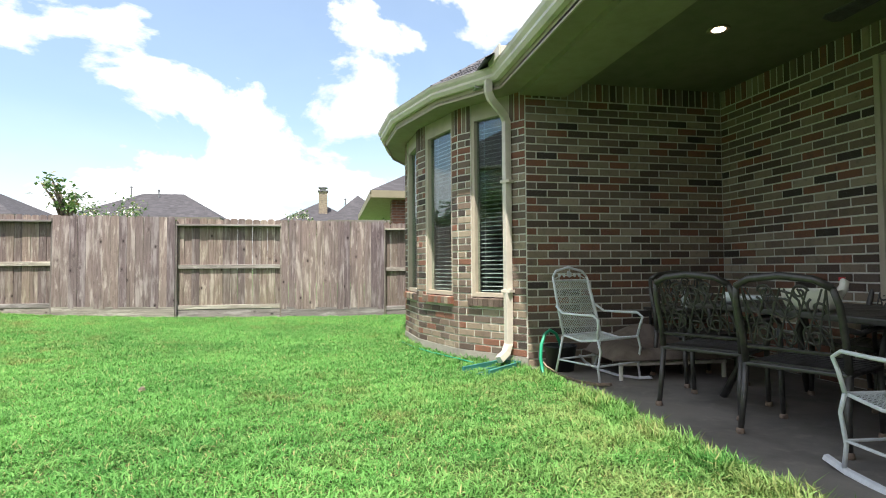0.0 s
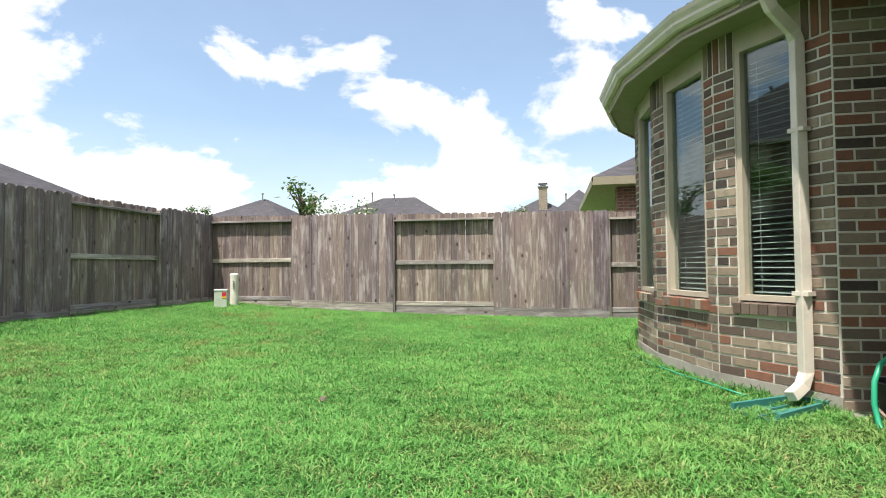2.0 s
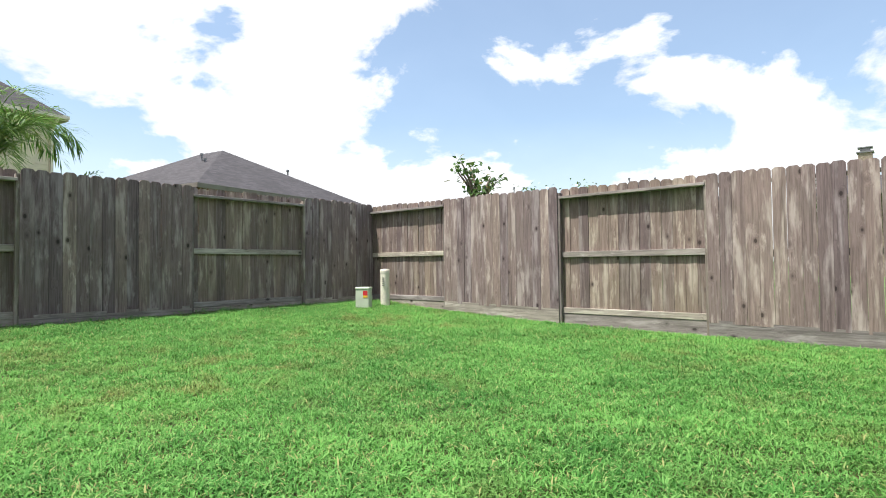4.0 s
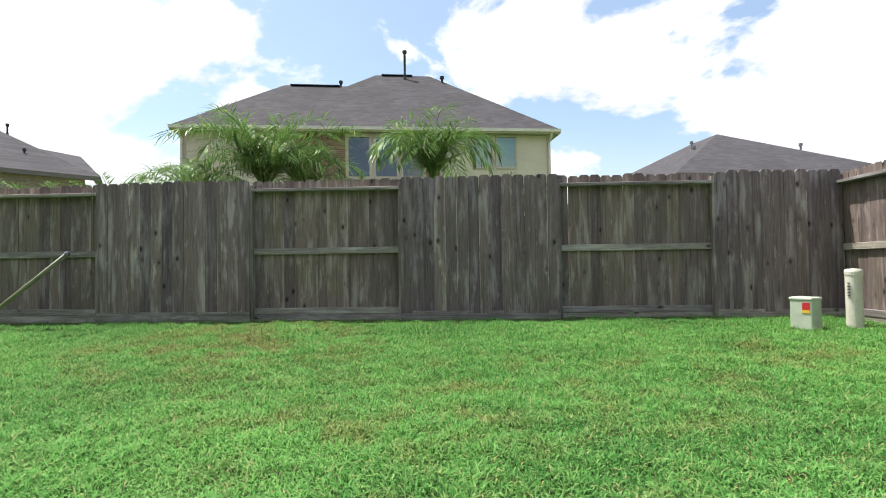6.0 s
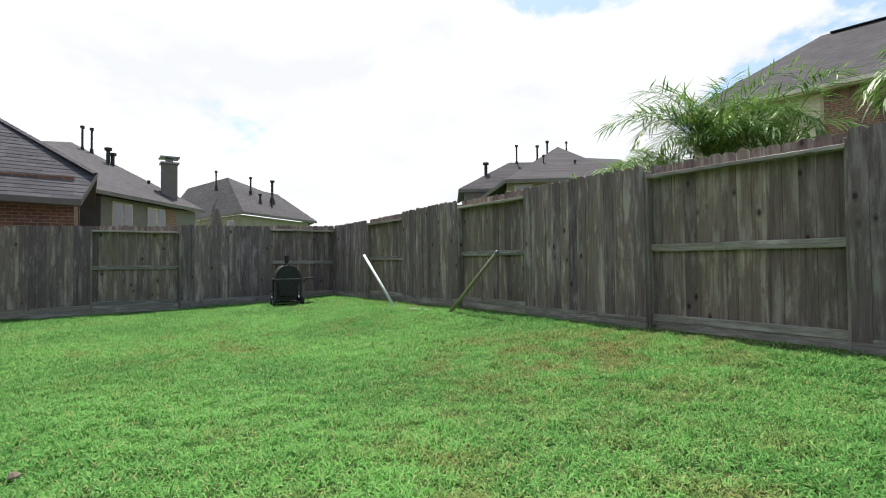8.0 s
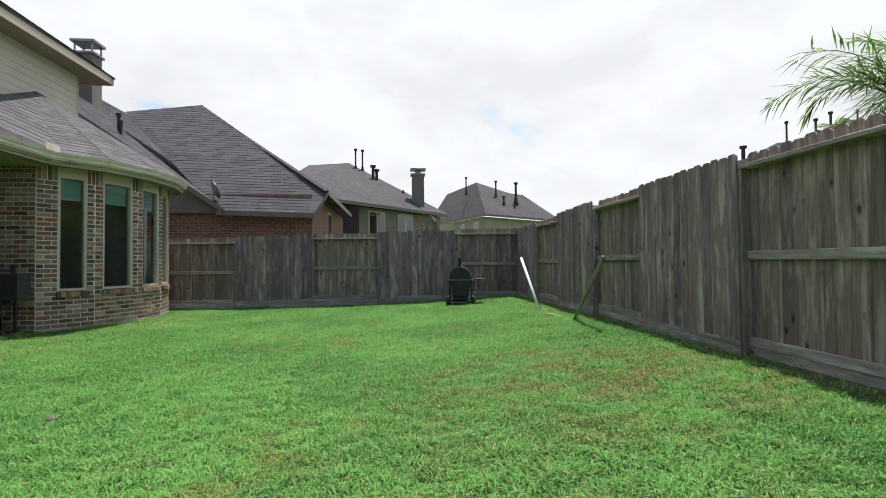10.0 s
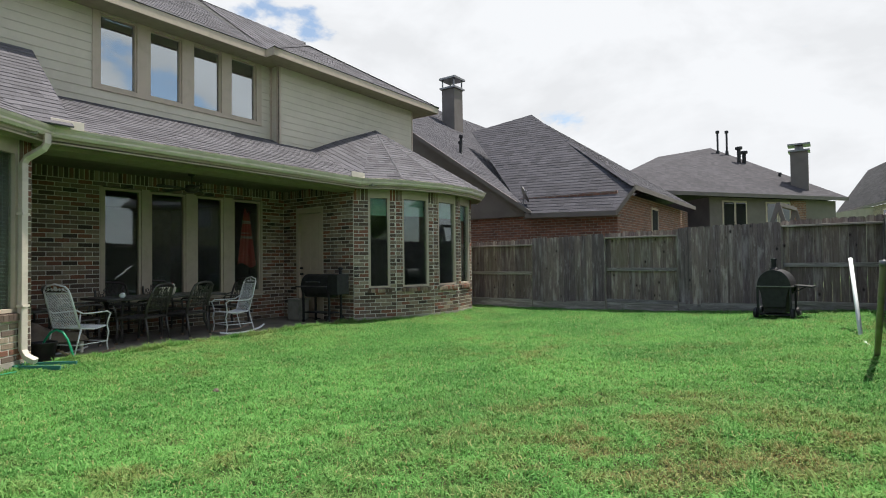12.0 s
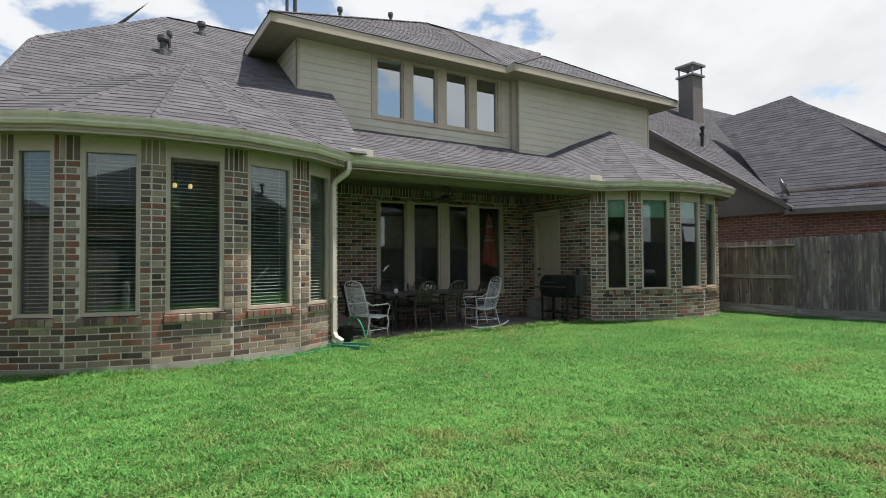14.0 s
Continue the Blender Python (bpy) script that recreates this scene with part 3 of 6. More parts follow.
def brick_wall(name, label, p0, p1, z0, z1, holes=(), single=None, soldier=True, mat="brick", thick=0.12, course=COURSE, blen=LEN):
    """A wall of bricks from p0 to p1 (seen from the right of that way), with openings (s0, s1, z0, z1). single: z below which
    the bricks are objects of their own."""
    o, e = Vector((*p0, 0)), Vector((*p1, 0))
    L = (e - o).length
    u = (e - o).normalized()
    n = Vector((u.y, -u.x, 0))
    root = thing(name, label, "wall", kind="structure")
    core = MB()
    cuts = sorted({0.0, L, *[h[0] for h in holes], *[h[1] for h in holes]})
    for a, b in zip(cuts, cuts[1:]):
        zs = [(z0, z1)]
        for h0, h1, b0, b1 in holes:
            if h0 <= a + 1e-4 and h1 >= b - 1e-4:
                zs = [q for lo, hi in zs for q in ((lo, min(hi, b0)), (max(lo, b1), hi)) if q[1] - q[0] > 0.005]
        for lo, hi in zs:
            A, B = o + u * a, o + u * b
            core.prism([A + Vector((0, 0, lo)), B + Vector((0, 0, lo)), B - n * thick + Vector((0, 0, lo)), A - n * thick + Vector((0, 0, lo))], (0, 0, hi - lo))
    part("mortar", core, M["mortar"], root)
    rest, singles = MB(), 0
    top = z1 - 0.225 if soldier else z1
    rows = int((top - z0) / course)
    for r in range(rows):
        a = z0 + r * course + JOINT / 2
        b = a + course - JOINT
        shift = (blen / 2 if r % 2 else 0.0)
        for s0, s1 in clear_spans(0, L, (a + b) / 2, holes):
            s = s0 - (shift if shift else 0)
            while s < s1 - 0.01:
                lo, hi = max(s, s0) + JOINT / 2, min(s + blen, s1) - JOINT / 2
                if hi - lo > 0.025:
                    if single and single[0] < a < single[1] and singles < 290:
                        one = MB()
                        brick_box(one, o, u, n, lo, hi, a, b)
                        part("brick", one, M[mat], root)
                        singles += 1
                    else:
                        brick_box(rest, o, u, n, lo, hi, a, b)
                s += blen
    if soldier:
        a, b = z0 + rows * course + JOINT / 2, z1
        for s0, s1 in clear_spans(0, L, (a + b) / 2, holes):
            k = max(1, round((s1 - s0) / course))
            w = (s1 - s0) / k
            for i in range(k):
                brick_box(rest, o, u, n, s0 + i * w + JOINT / 2, s0 + (i + 1) * w - JOINT / 2, a, b)
    part("bricks", rest, M[mat], root, kind="stuff")
    return root, o, u, n, L


def local(o, u, n, s, d, z):
    return o + u * s + n * d + Vector((0, 0, z))


def slab_on(mb, o, u, n, s0, s1, z0, z1, d0, d1):
    P = [local(o, u, n, s, d, z) for z in (z0, z1) for s, d in ((s0, d0), (s1, d0), (s1, d1), (s0, d1))]
    return mb.add(P, [(0, 3, 2, 1), (4, 5, 6, 7), (0, 1, 5, 4), (1, 2, 6, 5), (2, 3, 7, 6), (3, 0, 4, 7)])


def window_unit(name, label, o, u, n, s0, s1, z0, z1, glass="glass", frame_w=0.045, depth=-0.035, blinds=False, shade=None, group="", frame="trim"):
    root = thing(name, label, "window", group, "structure")
    fr = MB()
    slab_on(fr, o, u, n, s0, s0 + frame_w, z0, z1, depth - 0.06, depth + 0.025)
    slab_on(fr, o, u, n, s1 - frame_w, s1, z0, z1, depth - 0.06, depth + 0.025)
    slab_on(fr, o, u, n, s0 + frame_w, s1 - frame_w, z0, z0 + frame_w, depth - 0.06, depth + 0.025)
    slab_on(fr, o, u, n, s0 + frame_w, s1 - frame_w, z1 - frame_w, z1, depth - 0.06, depth + 0.025)
    part("window_frame", fr, M[frame], root)
    g = slab_on(MB(), o, u, n, s0 + frame_w - 0.005, s1 - frame_w + 0.005, z0 + frame_w - 0.005, z1 - frame_w + 0.005, depth - 0.03, depth - 0.022)
    gl = part("pane", g, M[glass], root)
    gl.visible_shadow = False
    if blinds:
        k = int((z1 - z0 - 0.12) / 0.048)
        for i in range(k):
            zc = z0 + frame_w + 0.02 + i * 0.048
            mb = MB()
            a = [local(o, u, n, s, d, zc + dz) for s in (s0 + 0.05, s1 - 0.05) for d, dz in ((depth - 0.075, -0.004), (depth - 0.12, 0.006))]
            mb.add(a + [p + Vector((0, 0, 0.003)) for p in a], [(0, 1, 3, 2), (4, 6, 7, 5), (0, 2, 6, 4), (2, 3, 7, 6), (3, 1, 5, 7), (1, 0, 4, 5)])
            part("blind_slat", mb, M["blind"], root)
        cords = MB()
        for f in (0.22, 0.78):
            s = s0 + (s1 - s0) * f
            slab_on(cords, o, u, n, s - 0.002, s + 0.002, z0 + 0.05, z1 - 0.05, depth - 0.074, depth - 0.071)
        part("blind_cord", cords, M["blind"], root)
    if shade:
        part("roller_shade", slab_on(MB(), o, u, n, s0 + 0.05, s1 - 0.05, z1 - shade, z1 - 0.045, depth - 0.09, depth - 0.085), SHADE, root, "pale green roller shade")
    return root


SHADE = paint("shade_cloth", (0.32, 0.50, 0.44), 0.8)
SILL, HEAD, SOFF = 0.69, 2.71, 2.85


def bay(nm, pts, flip, blinds, shade, zb, fr):
    """Brick facets with one tall window each. pts go outwards from the patio corner."""
    for i, (p, q) in enumerate(zip(pts, pts[1:])):
        a, b = (q, p) if flip else (p, q)
        L = math.dist(a, b)
        f = fr[i] if i < len(fr) else None
        holes = []
        if f:
            f0, f1 = (1 - f[1], 1 - f[0]) if flip else f
            holes = [(L * f0, L * f1, SILL, HEAD)]
        single = (-1, 3) if i < 4 else None
        hol = [(h[0], h[1], SILL - 0.09, SOFF + 0.02) for h in holes]
        _, o, u, n, L = brick_wall("wall_bay_" + nm + "_%d" % (i + 1), "brown mixed brick wall with pale mortar joints", a, b, zb, SOFF, hol, single)
        part("footing", slab_on(MB(), o, u, n, -0.01, L + 0.01, -0.2, zb, -0.12, 0.012), M["footing"], _, "concrete footing")
        for s0, s1, z0, z1 in holes:
            # rowlock sill of bricks on edge
            k = round((s1 - s0 + 0.06) / 0.08)
            w = (s1 - s0 + 0.06) / k
            for j in range(k):
                mb = MB()
                x0, x1 = s0 - 0.03 + j * w + 0.005, s0 - 0.03 + (j + 1) * w - 0.005
                P = [local(o, u, n, s, d, z) for s in (x0, x1) for d, z in ((-0.1, SILL - 0.085), (0.045, SILL - 0.10), (0.045, SILL - 0.02), (-0.1, SILL))]
                mb.add(P, [(0, 3, 2, 1), (4, 5, 6, 7), (0, 1, 5, 4), (1, 2, 6, 5), (2, 3, 7, 6), (3, 0, 4, 7)])
                part("sill_brick", mb, M["brick"], _)
            part("sill_mortar", slab_on(MB(), o, u, n, s0 - 0.02, s1 + 0.02, SILL - 0.09, SILL - 0.03, -0.1, 0.03), M["mortar"], _)
            part("header_board", slab_on(MB(), o, u, n, s0, s1, HEAD, SOFF, -0.1, -0.01), M["trim"], _, "beige header board")
            window_unit("window_bay", "tall beige window with " + ("white slatted blinds" if blinds else "a pale roller shade"), o, u, n, s0, s1, z0, z1, blinds=blinds, shade=shade, group="bay windows")


bay("north", NB, True, True, None, 0.085, [(0.22, 0.79), (0.13, 0.80), (0.13, 0.83), (0.14, 0.83), (0.14, 0.60)])
bay("south", SB, False, False, 0.42, 0.055, [(0.35, 0.85), (0.17, 0.86), (0.18, 0.88), (0.14, 0.84)])

# patio walls
brick_wall("wall_patio_north", "brown mixed brick wall at the patio end", (2.0, 6.0), (4.32, 6.0), -0.01, 3.0, single=(-1, 3))
DX0, DX1 = 2.95, 3.85
_, _, _, n3, _ = brick_wall("wall_patio_south", "brown mixed brick wall with a door", (4.32, 0.17), (2.0, 0.17), -0.01, 3.0, [(4.32 - DX1, 4.32 - DX0, -0.02, 2.50)], (-1, 3))
WINS = [(4.18, 3.50), (3.34, 2.62), (2.40, 1.78), (1.54, 0.83)]
_, o4, u4, n4, _ = brick_wall("wall_patio_back", "brown mixed brick wall behind the patio", (4.32, 6.0), (4.32, 0.17), -0.01, 3.0, [(6 - 4.23, 6 - 0.78, 0.58, 2.70)], (-1, 3))
for y0, y1 in WINS:
    window_unit("window_patio", "tall fixed beige window onto the patio", o4, u4, n4, 6 - y0, 6 - y1, 0.62, 2.68, group="patio windows")
mull = thing("window_mullions", "beige wooden mullions between the patio windows", "window trim", kind="structure")
for y0, y1 in ((4.23, 4.18), (3.50, 3.34), (2.62, 2.40), (1.78, 1.54), (0.83, 0.78)):
    bevel(part("mullion", slab_on(MB(), o4, u4, n4, 6 - y0, 6 - y1, 0.62, 2.70, -0.10, 0.012), M["trim"], mull), 0.004)
part("mullion_sill", slab_on(MB(), o4, u4, n4, 6 - 4.25, 6 - 0.76, 0.57, 0.62, -0.10, 0.05), M["trim"], mull)

# ---- door of the patio ----
door = thing("door_1", "closed beige panelled back door with dark lock and knob", "door", kind="structure")
bevel(part("door_leaf", MB().box((DX0 + 0.09, 0.08, 0.0), (DX1 - 0.09, 0.125, 2.40)), M["trim"], door), 0.004)
fr = MB().box((DX0, 0.06, -0.01), (DX0 + 0.085, 0.19, 2.5)).box((DX1 - 0.085, 0.06, -0.01), (DX1, 0.19, 2.5)).box((DX0 + 0.085, 0.06, 2.41), (DX1 - 0.085, 0.19, 2.5))
part("door_frame", fr, M["trim"], door)
for z0, z1 in ((0.2, 0.9), (1.1, 2.25)):
    for x0, x1 in ((DX0 + 0.16, DX0 + 0.42), (DX0 + 0.48, DX1 - 0.16)):
        bevel(part("door_panel", MB().box((x0, 0.12, z0), (x1, 0.134, z1)), M["trim"], door), 0.008)
for z in (1.0, 1.14):
    part("door_knob", MB().lathe([(0.028, 0.0), (0.028, 0.012), (0.012, 0.02), (0.012, 0.04), (0.026, 0.05), (0.022, 0.07), (0.0, 0.072)], 14, pose(DX1 - 0.15, 0.125, z, -90)), M["black"], door, "dark knob", True)


# ---- eaves, soffits, gutters ----
def offset(pts, d):
    """The polyline set off by d to the left of its way."""
    out, segs = [], []
    for p, q in zip(pts, pts[1:]):
        v = Vector((q[0] - p[0], q[1] - p[1])).normalized()
        n = Vector((-v.y, v.x)) * d
        segs.append((Vector(p) + n, v))
    out.append(segs[0][0])
    for (a, v), (b, w) in zip(segs, segs[1:]):
        k = v.x * w.y - v.y * w.x
        t = ((b.x - a.x) * w.y - (b.y - a.y) * w.x) / k if abs(k) > 1e-6 else 0
        out.append(a + v * t if abs(k) > 1e-6 else b)
    last = Vector(pts[-1]) + Vector((-segs[-1][1].y, segs[-1][1].x)) * d
    return out + [last]


EAVE = offset(FACADE, 0.29)
FASC = offset(FACADE, 0.275)
INNER = offset(FACADE, -0.06)


def ribbon(mb, lines):
    """A strip over polylines of the same length, closed round as a tube without ends."""
    k, n = len(lines), len(lines[0])
    vs = [Vector(p) for ln in lines for p in ln]
    fs = [(a * n + i, a * n + i + 1, ((a + 1) % k) * n + i + 1, ((a + 1) % k) * n + i) for a in range(k) for i in range(n - 1)]
    fs += [tuple(a * n for a in range(k))[::-1], tuple(a * n + n - 1 for a in range(k))]
    return mb.add(vs, fs)


def at(line, z):
    return [(p[0], p[1], z) for p in line]


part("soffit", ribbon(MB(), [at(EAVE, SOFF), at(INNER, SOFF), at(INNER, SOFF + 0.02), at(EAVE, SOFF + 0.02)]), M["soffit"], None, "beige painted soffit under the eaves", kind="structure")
part("fascia", ribbon(MB(), [at(EAVE, SOFF - 0.02), at(FASC, SOFF - 0.02), at(FASC, 3.02), at(EAVE, 3.02)]), M["trim"], None, "beige fascia board", kind="structure")
OUT = lambda d: offset(FACADE, d)
gut = thing("gutter", "beige metal rain gutter along the eaves", "gutter")
part("trough", ribbon(MB(), [at(OUT(d), z) for d, z in ((0.294, 3.025), (0.294, 2.91), (0.345, 2.905), (0.37, 2.94), (0.372, 2.965), (0.395, 3.0), (0.405, 3.03), (0.39, 3.035), (0.375, 3.0), (0.345, 2.93), (0.304, 2.925), (0.304, 3.025))]), M["gutter"], gut)
for y in (5.74, 0.43):
    guard = MB().box((1.585, y - 0.19, 3.02), (1.60, y + 0.19, 3.135)).box((1.60, y - 0.19, 3.02), (1.74, y + 0.19, 3.035)).box((1.60, y - 0.19, 3.035), (1.70, y - 0.18, 3.12))
    bevel(part("splash_guard", guard, M["gutter"], gut, "pale metal splash guard"), 0.003)

# patio ceiling, coloured darker for the shade it lies in, and its beam
part("ceiling", MB().box((2.45, 0.17, 2.96), (4.32, 6.0, 3.0)), M["ceiling"], None, "beige patio ceiling, its shade painted into the colour", kind="structure")
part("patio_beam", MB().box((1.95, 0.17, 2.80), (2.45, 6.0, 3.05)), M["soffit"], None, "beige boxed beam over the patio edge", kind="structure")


def downspout(x, y, n, label):
    """A rectangular pipe from the gutter, in two elbows, down the wall and out at the foot."""
    root = thing("downspout", label, "downspout")
    nx, ny = n
    path = [(x + nx * 0.35, y + ny * 0.35, 2.92), (x + nx * 0.35, y + ny * 0.35, 2.80), (x + nx * 0.31, y + ny * 0.31, 2.74), (x + nx * 0.10, y + ny * 0.10, 2.62),
            (x + nx * 0.055, y + ny * 0.055, 2.55), (x + nx * 0.055, y + ny * 0.055, 0.22), (x + nx * 0.10, y + ny * 0.10, 0.13), (x + nx * 0.22, y + ny * 0.22, 0.07)]
    bevel(part("pipe", MB().tube(path, 0.052, 4), M["gutter"], root), 0.006)
    for z in (1.9, 0.75):
        part("strap", MB().box((-0.058, -0.042, z), (0.058, 0.042, z + 0.03), Matrix.Translation((x + nx * 0.055, y + ny * 0.055, 0)) @ Matrix.Rotation(math.atan2(ny, nx) + radians(90), 4, "Z")), M["gutter"], root)
    return root


v = Vector((NB[0][0] - NB[1][0], NB[0][1] - NB[1][1])).normalized()
foot = Vector(NB[0]) - v * 0.20
downspout(foot.x, foot.y, (v.y, -v.x), "beige rectangular metal downspout on the brick corner")


# ---- roofs ----
def clip_poly(poly, clip):
    """Clips a 2D polygon to a convex one that runs anticlockwise."""
    out = poly
    for (ax, ay), (bx, by) in zip(clip, clip[1:] + clip[:1]):
        src, out = out, []
        for i, p in enumerate(src):
            q = src[(i + 1) % len(src)]
            dp = (bx - ax) * (p[1] - ay) - (by - ay) * (p[0] - ax)
            dq = (bx - ax) * (q[1] - ay) - (by - ay) * (q[0] - ax)
            if dp >= 0:
                out.append(p)
            if dp * dq < 0:
                t = dp / (dp - dq)
                out.append((p[0] + (q[0] - p[0]) * t, p[1] + (q[1] - p[1]) * t))
        if not out:
            return []
    return out


rs = random.Random(9)


def roof_plane(mb, deck, pts, exposure=0.14, tab=0.30, thick=0.007):
    """Shingle tabs over a convex plane whose first two points are the eave; each tab is a wedge of its own."""
    P = [Vector(p) for p in pts]
    ux = (P[1] - P[0]).normalized()
    nrm = Vector((0, 0, 0))
    for i in range(1, len(P) - 1):
        nrm += (P[i] - P[0]).cross(P[i + 1] - P[0])
    nrm.normalize()
    if nrm.z < 0:
        nrm = -nrm
    uy = nrm.cross(ux)
    if uy.z < 0:
        ux, uy = -ux, -uy
    flat = [((p - P[0]).dot(ux), (p - P[0]).dot(uy)) for p in P]
    area = sum(a[0] * b[1] - a[1] * b[0] for a, b in zip(flat, flat[1:] + flat[:1]))
    if area < 0:
        flat = flat[::-1]
    deck.add([P[0] + ux * a + uy * b - nrm * 0.012 for a, b in flat], [tuple(range(len(flat)))])
    x0, x1 = min(p[0] for p in flat), max(p[0] for p in flat)
    y0, y1 = min(p[1] for p in flat), max(p[1] for p in flat)
    r, y = 0, y0
    while y < y1:
        x = x0 - rs.uniform(0, tab)
        while x < x1:
            w = tab * rs.choice((0.5, 0.75, 1.0, 1.0, 1.3))
            poly = clip_poly([(x, y), (x + w, y), (x + w, y + exposure), (x, y + exposure)], flat)
            if len(poly) > 2:
                j = rs.uniform(0.0, 0.004)
                top = [P[0] + ux * a + uy * b + nrm * (j + thick * (1 - (b - y) / exposure)) for a, b in poly]
                k = len(poly)
                low = [P[0] + ux * a + uy * b - nrm * 0.01 for a, b in poly]
                front = [i for i in range(k) if abs(poly[i][1] - y) < 1e-5 and abs(poly[(i + 1) % k][1] - y) < 1e-5]
                mb.add(top + low, [tuple(range(k))] + [(i, k + i, k + (i + 1) % k, (i + 1) % k) for i in front])
            x += w
        y += exposure
    return nrm


def ridge_caps(mb, a, b, step=0.2, w=0.10):
    """Bent cap shingles along a hip or ridge."""
    a, b = Vector(a), Vector(b)
    L = (b - a).length
    d = (b - a).normalized()
    side = d.cross(Vector((0, 0, 1))).normalized()
    up = side.cross(d)
    for i in range(int(L / step)):
        p, q = a + d * (i * step), a + d * min(L, i * step + step * 1.12)
        mb.add([p + side * w - up * 0.025, p + up * 0.022, p - side * w - up * 0.025, q + side * w - up * 0.03, q + up * 0.014, q - side * w - up * 0.03],
               [(0, 1, 4, 3), (1, 2, 5, 4)])


def roof(name, label, planes, caps=(), mat="shingle", tab=0.30, exposure=0.14):
    root = thing(name, label, "roof", kind="structure")
    tabs, deck = MB(), MB()
    for p in planes:
        roof_plane(tabs, deck, p, exposure, tab)
    part("shingles", tabs, M[mat], root, kind="stuff")
    part("deck", deck, M["dark"], root)
    if caps:
        mb = MB()
        for a, b in caps:
            ridge_caps(mb, a, b)
        part("hip_cap", mb, M[mat], root, kind="stuff")
    return root


EZ = 3.04
E3 = [(p.x, p.y, EZ) for p in offset(FACADE, 0.36)]
NS = len(SB)  # the first south points, far to near
APN, APS = (3.05, 8.12, 4.52), (3.5, -2.2, 4.78)
slope = lambda x: EZ + 0.45 * (x - 1.64)
roof("roof_patio", "grey-brown asphalt shingle roof over the patio", [[(1.64, 0.0, EZ), (1.64, 6.1, EZ), (4.35, 6.1, slope(4.35)), (4.35, 0.0, slope(4.35))],
     [(1.64, -2.2, EZ), (1.64, 0.0, EZ), (3.75, 0.0, slope(3.75)), (3.75, -2.2, slope(3.75))]])
planes, caps = [], []
for a, b in zip(E3[NS:], E3[NS + 1:]):
    planes.append([a, b, APN])
    caps.append((a, APN))
planes.append([(4.3, 6.05, slope(4.3)), E3[NS], APN])
roof("roof_bay_north", "grey-brown asphalt shingle roof with hips over the bay", planes, caps[1:])
planes, caps = [], []
for a, b in zip(E3[:NS - 1], E3[1:NS]):
    planes.append([a, b, APS])
    caps.append((b, APS))
planes.append([E3[NS - 1], (3.75, -0.1, slope(3.75)), APS])
planes.append([(4.8, -4.3, EZ), E3[0], APS])
roof("roof_bay_south", "grey-brown asphalt shingle roof with hips over the bay", planes, caps[:-1])
# the main roof to the north
MR = lambda x: 3.04 + 0.69 * (x - 1.5)
roof("roof_main", "large grey-brown asphalt shingle roof with vents", [
    [(1.5, 5.7, MR(1.5)), (1.5, 10.6, MR(1.5)), (4.32, 10.2, MR(4.32)), (7.0, 8.1, MR(7.0)), (7.0, 5.0, MR(7.0))],
    [(1.5, 10.6, MR(1.5)), (9.0, 12.2, 3.2), (7.0, 8.1, MR(7)), (4.32, 10.2, MR(4.32))]],
    [((1.5, 10.6, MR(1.5)), (4.32, 10.2, MR(4.32))), ((4.32, 10.2, MR(4.32)), (7, 8.1, MR(7))), ((7, 8.1, MR(7)), (7, 5.6, MR(7)))])


# ---- upper storey ----
UZ0, UZ1 = 3.7, 5.70
UX, RX, JY, NYW, SYW = 3.92, 3.66, 0.82, 6.10, -3.98


def siding(name, p0, p1, z0, z1, step=0.155, hole=None):
    """Lap boards, each an object, on a thick wall; seen from the right of the way p0 to p1."""
    o, e = Vector((*p0, 0)), Vector((*p1, 0))
    L, u = (e - o).length, (e - o).normalized()
    n = Vector((u.y, -u.x, 0))
    root = thing(name, "beige lap siding wall of the upper storey", "wall", kind="structure")
    core = MB()
    if hole:
        h0, h1, b0, b1 = hole
        for a, b, lo, hi in ((0, h0, z0, z1), (h1, L, z0, z1), (h0, h1, z0, b0), (h0, h1, b1, z1)):
            if b - a > 0.01 and hi - lo > 0.01:
                slab_on(core, o, u, n, a, b, lo, hi, -0.14, 0.0)
    else:
        slab_on(core, o, u, n, 0, L, z0, z1, -0.14, 0.0)
    part("sheathing", core, M["siding"], root)
    z = z0
    while z < z1 - 0.02:
        zt = min(z + step, z1)
        spans = [(0.0, L)]
        if hole and zt > hole[2] and z < hole[3]:
            spans = [(0.0, hole[0]), (hole[1], L)]
        for a, b in spans:
            if b - a < 0.02:
                continue
            P = [local(o, u, n, s, d, q) for s in (a, b) for d, q in ((0.0, z), (0.016, z), (0.005, zt + 0.012), (0.0, zt + 0.012))]
            part("siding_board", MB().add(P, [(0, 3, 2, 1), (4, 5, 6, 7), (0, 1, 5, 4), (1, 2, 6, 5), (2, 3, 7, 6), (3, 0, 4, 7)]), M["siding"], root)
        z += step
    for s in (0.0, L):
        slab = slab_on(MB(), o, u, n, max(0, s - 0.05), min(L, s + 0.05), z0, z1, 0.0, 0.024)
        part("corner_board", slab, M["trim"], root)
    return o, u, n, L


UW = (4.50, 1.12, 4.33, 5.68)  # window band: y from, y to, z
ou, uu, nu, _ = siding("wall_upper_left", (UX, NYW), (UX, JY), UZ0, UZ1, hole=(NYW - UW[0], NYW - UW[1] - 0.0, UW[2], UW[3]))
siding("wall_upper_right", (RX, JY), (RX, SYW), UZ0, UZ1)
siding("wall_upper_jog", (UX, JY), (RX, JY), UZ0, UZ1)
siding("wall_upper_north", (9.5, NYW), (UX, NYW), UZ0, UZ1)
siding("wall_upper_south", (RX, SYW), (9.5, SYW), UZ0, UZ1)
s_of = lambda y: NYW - y
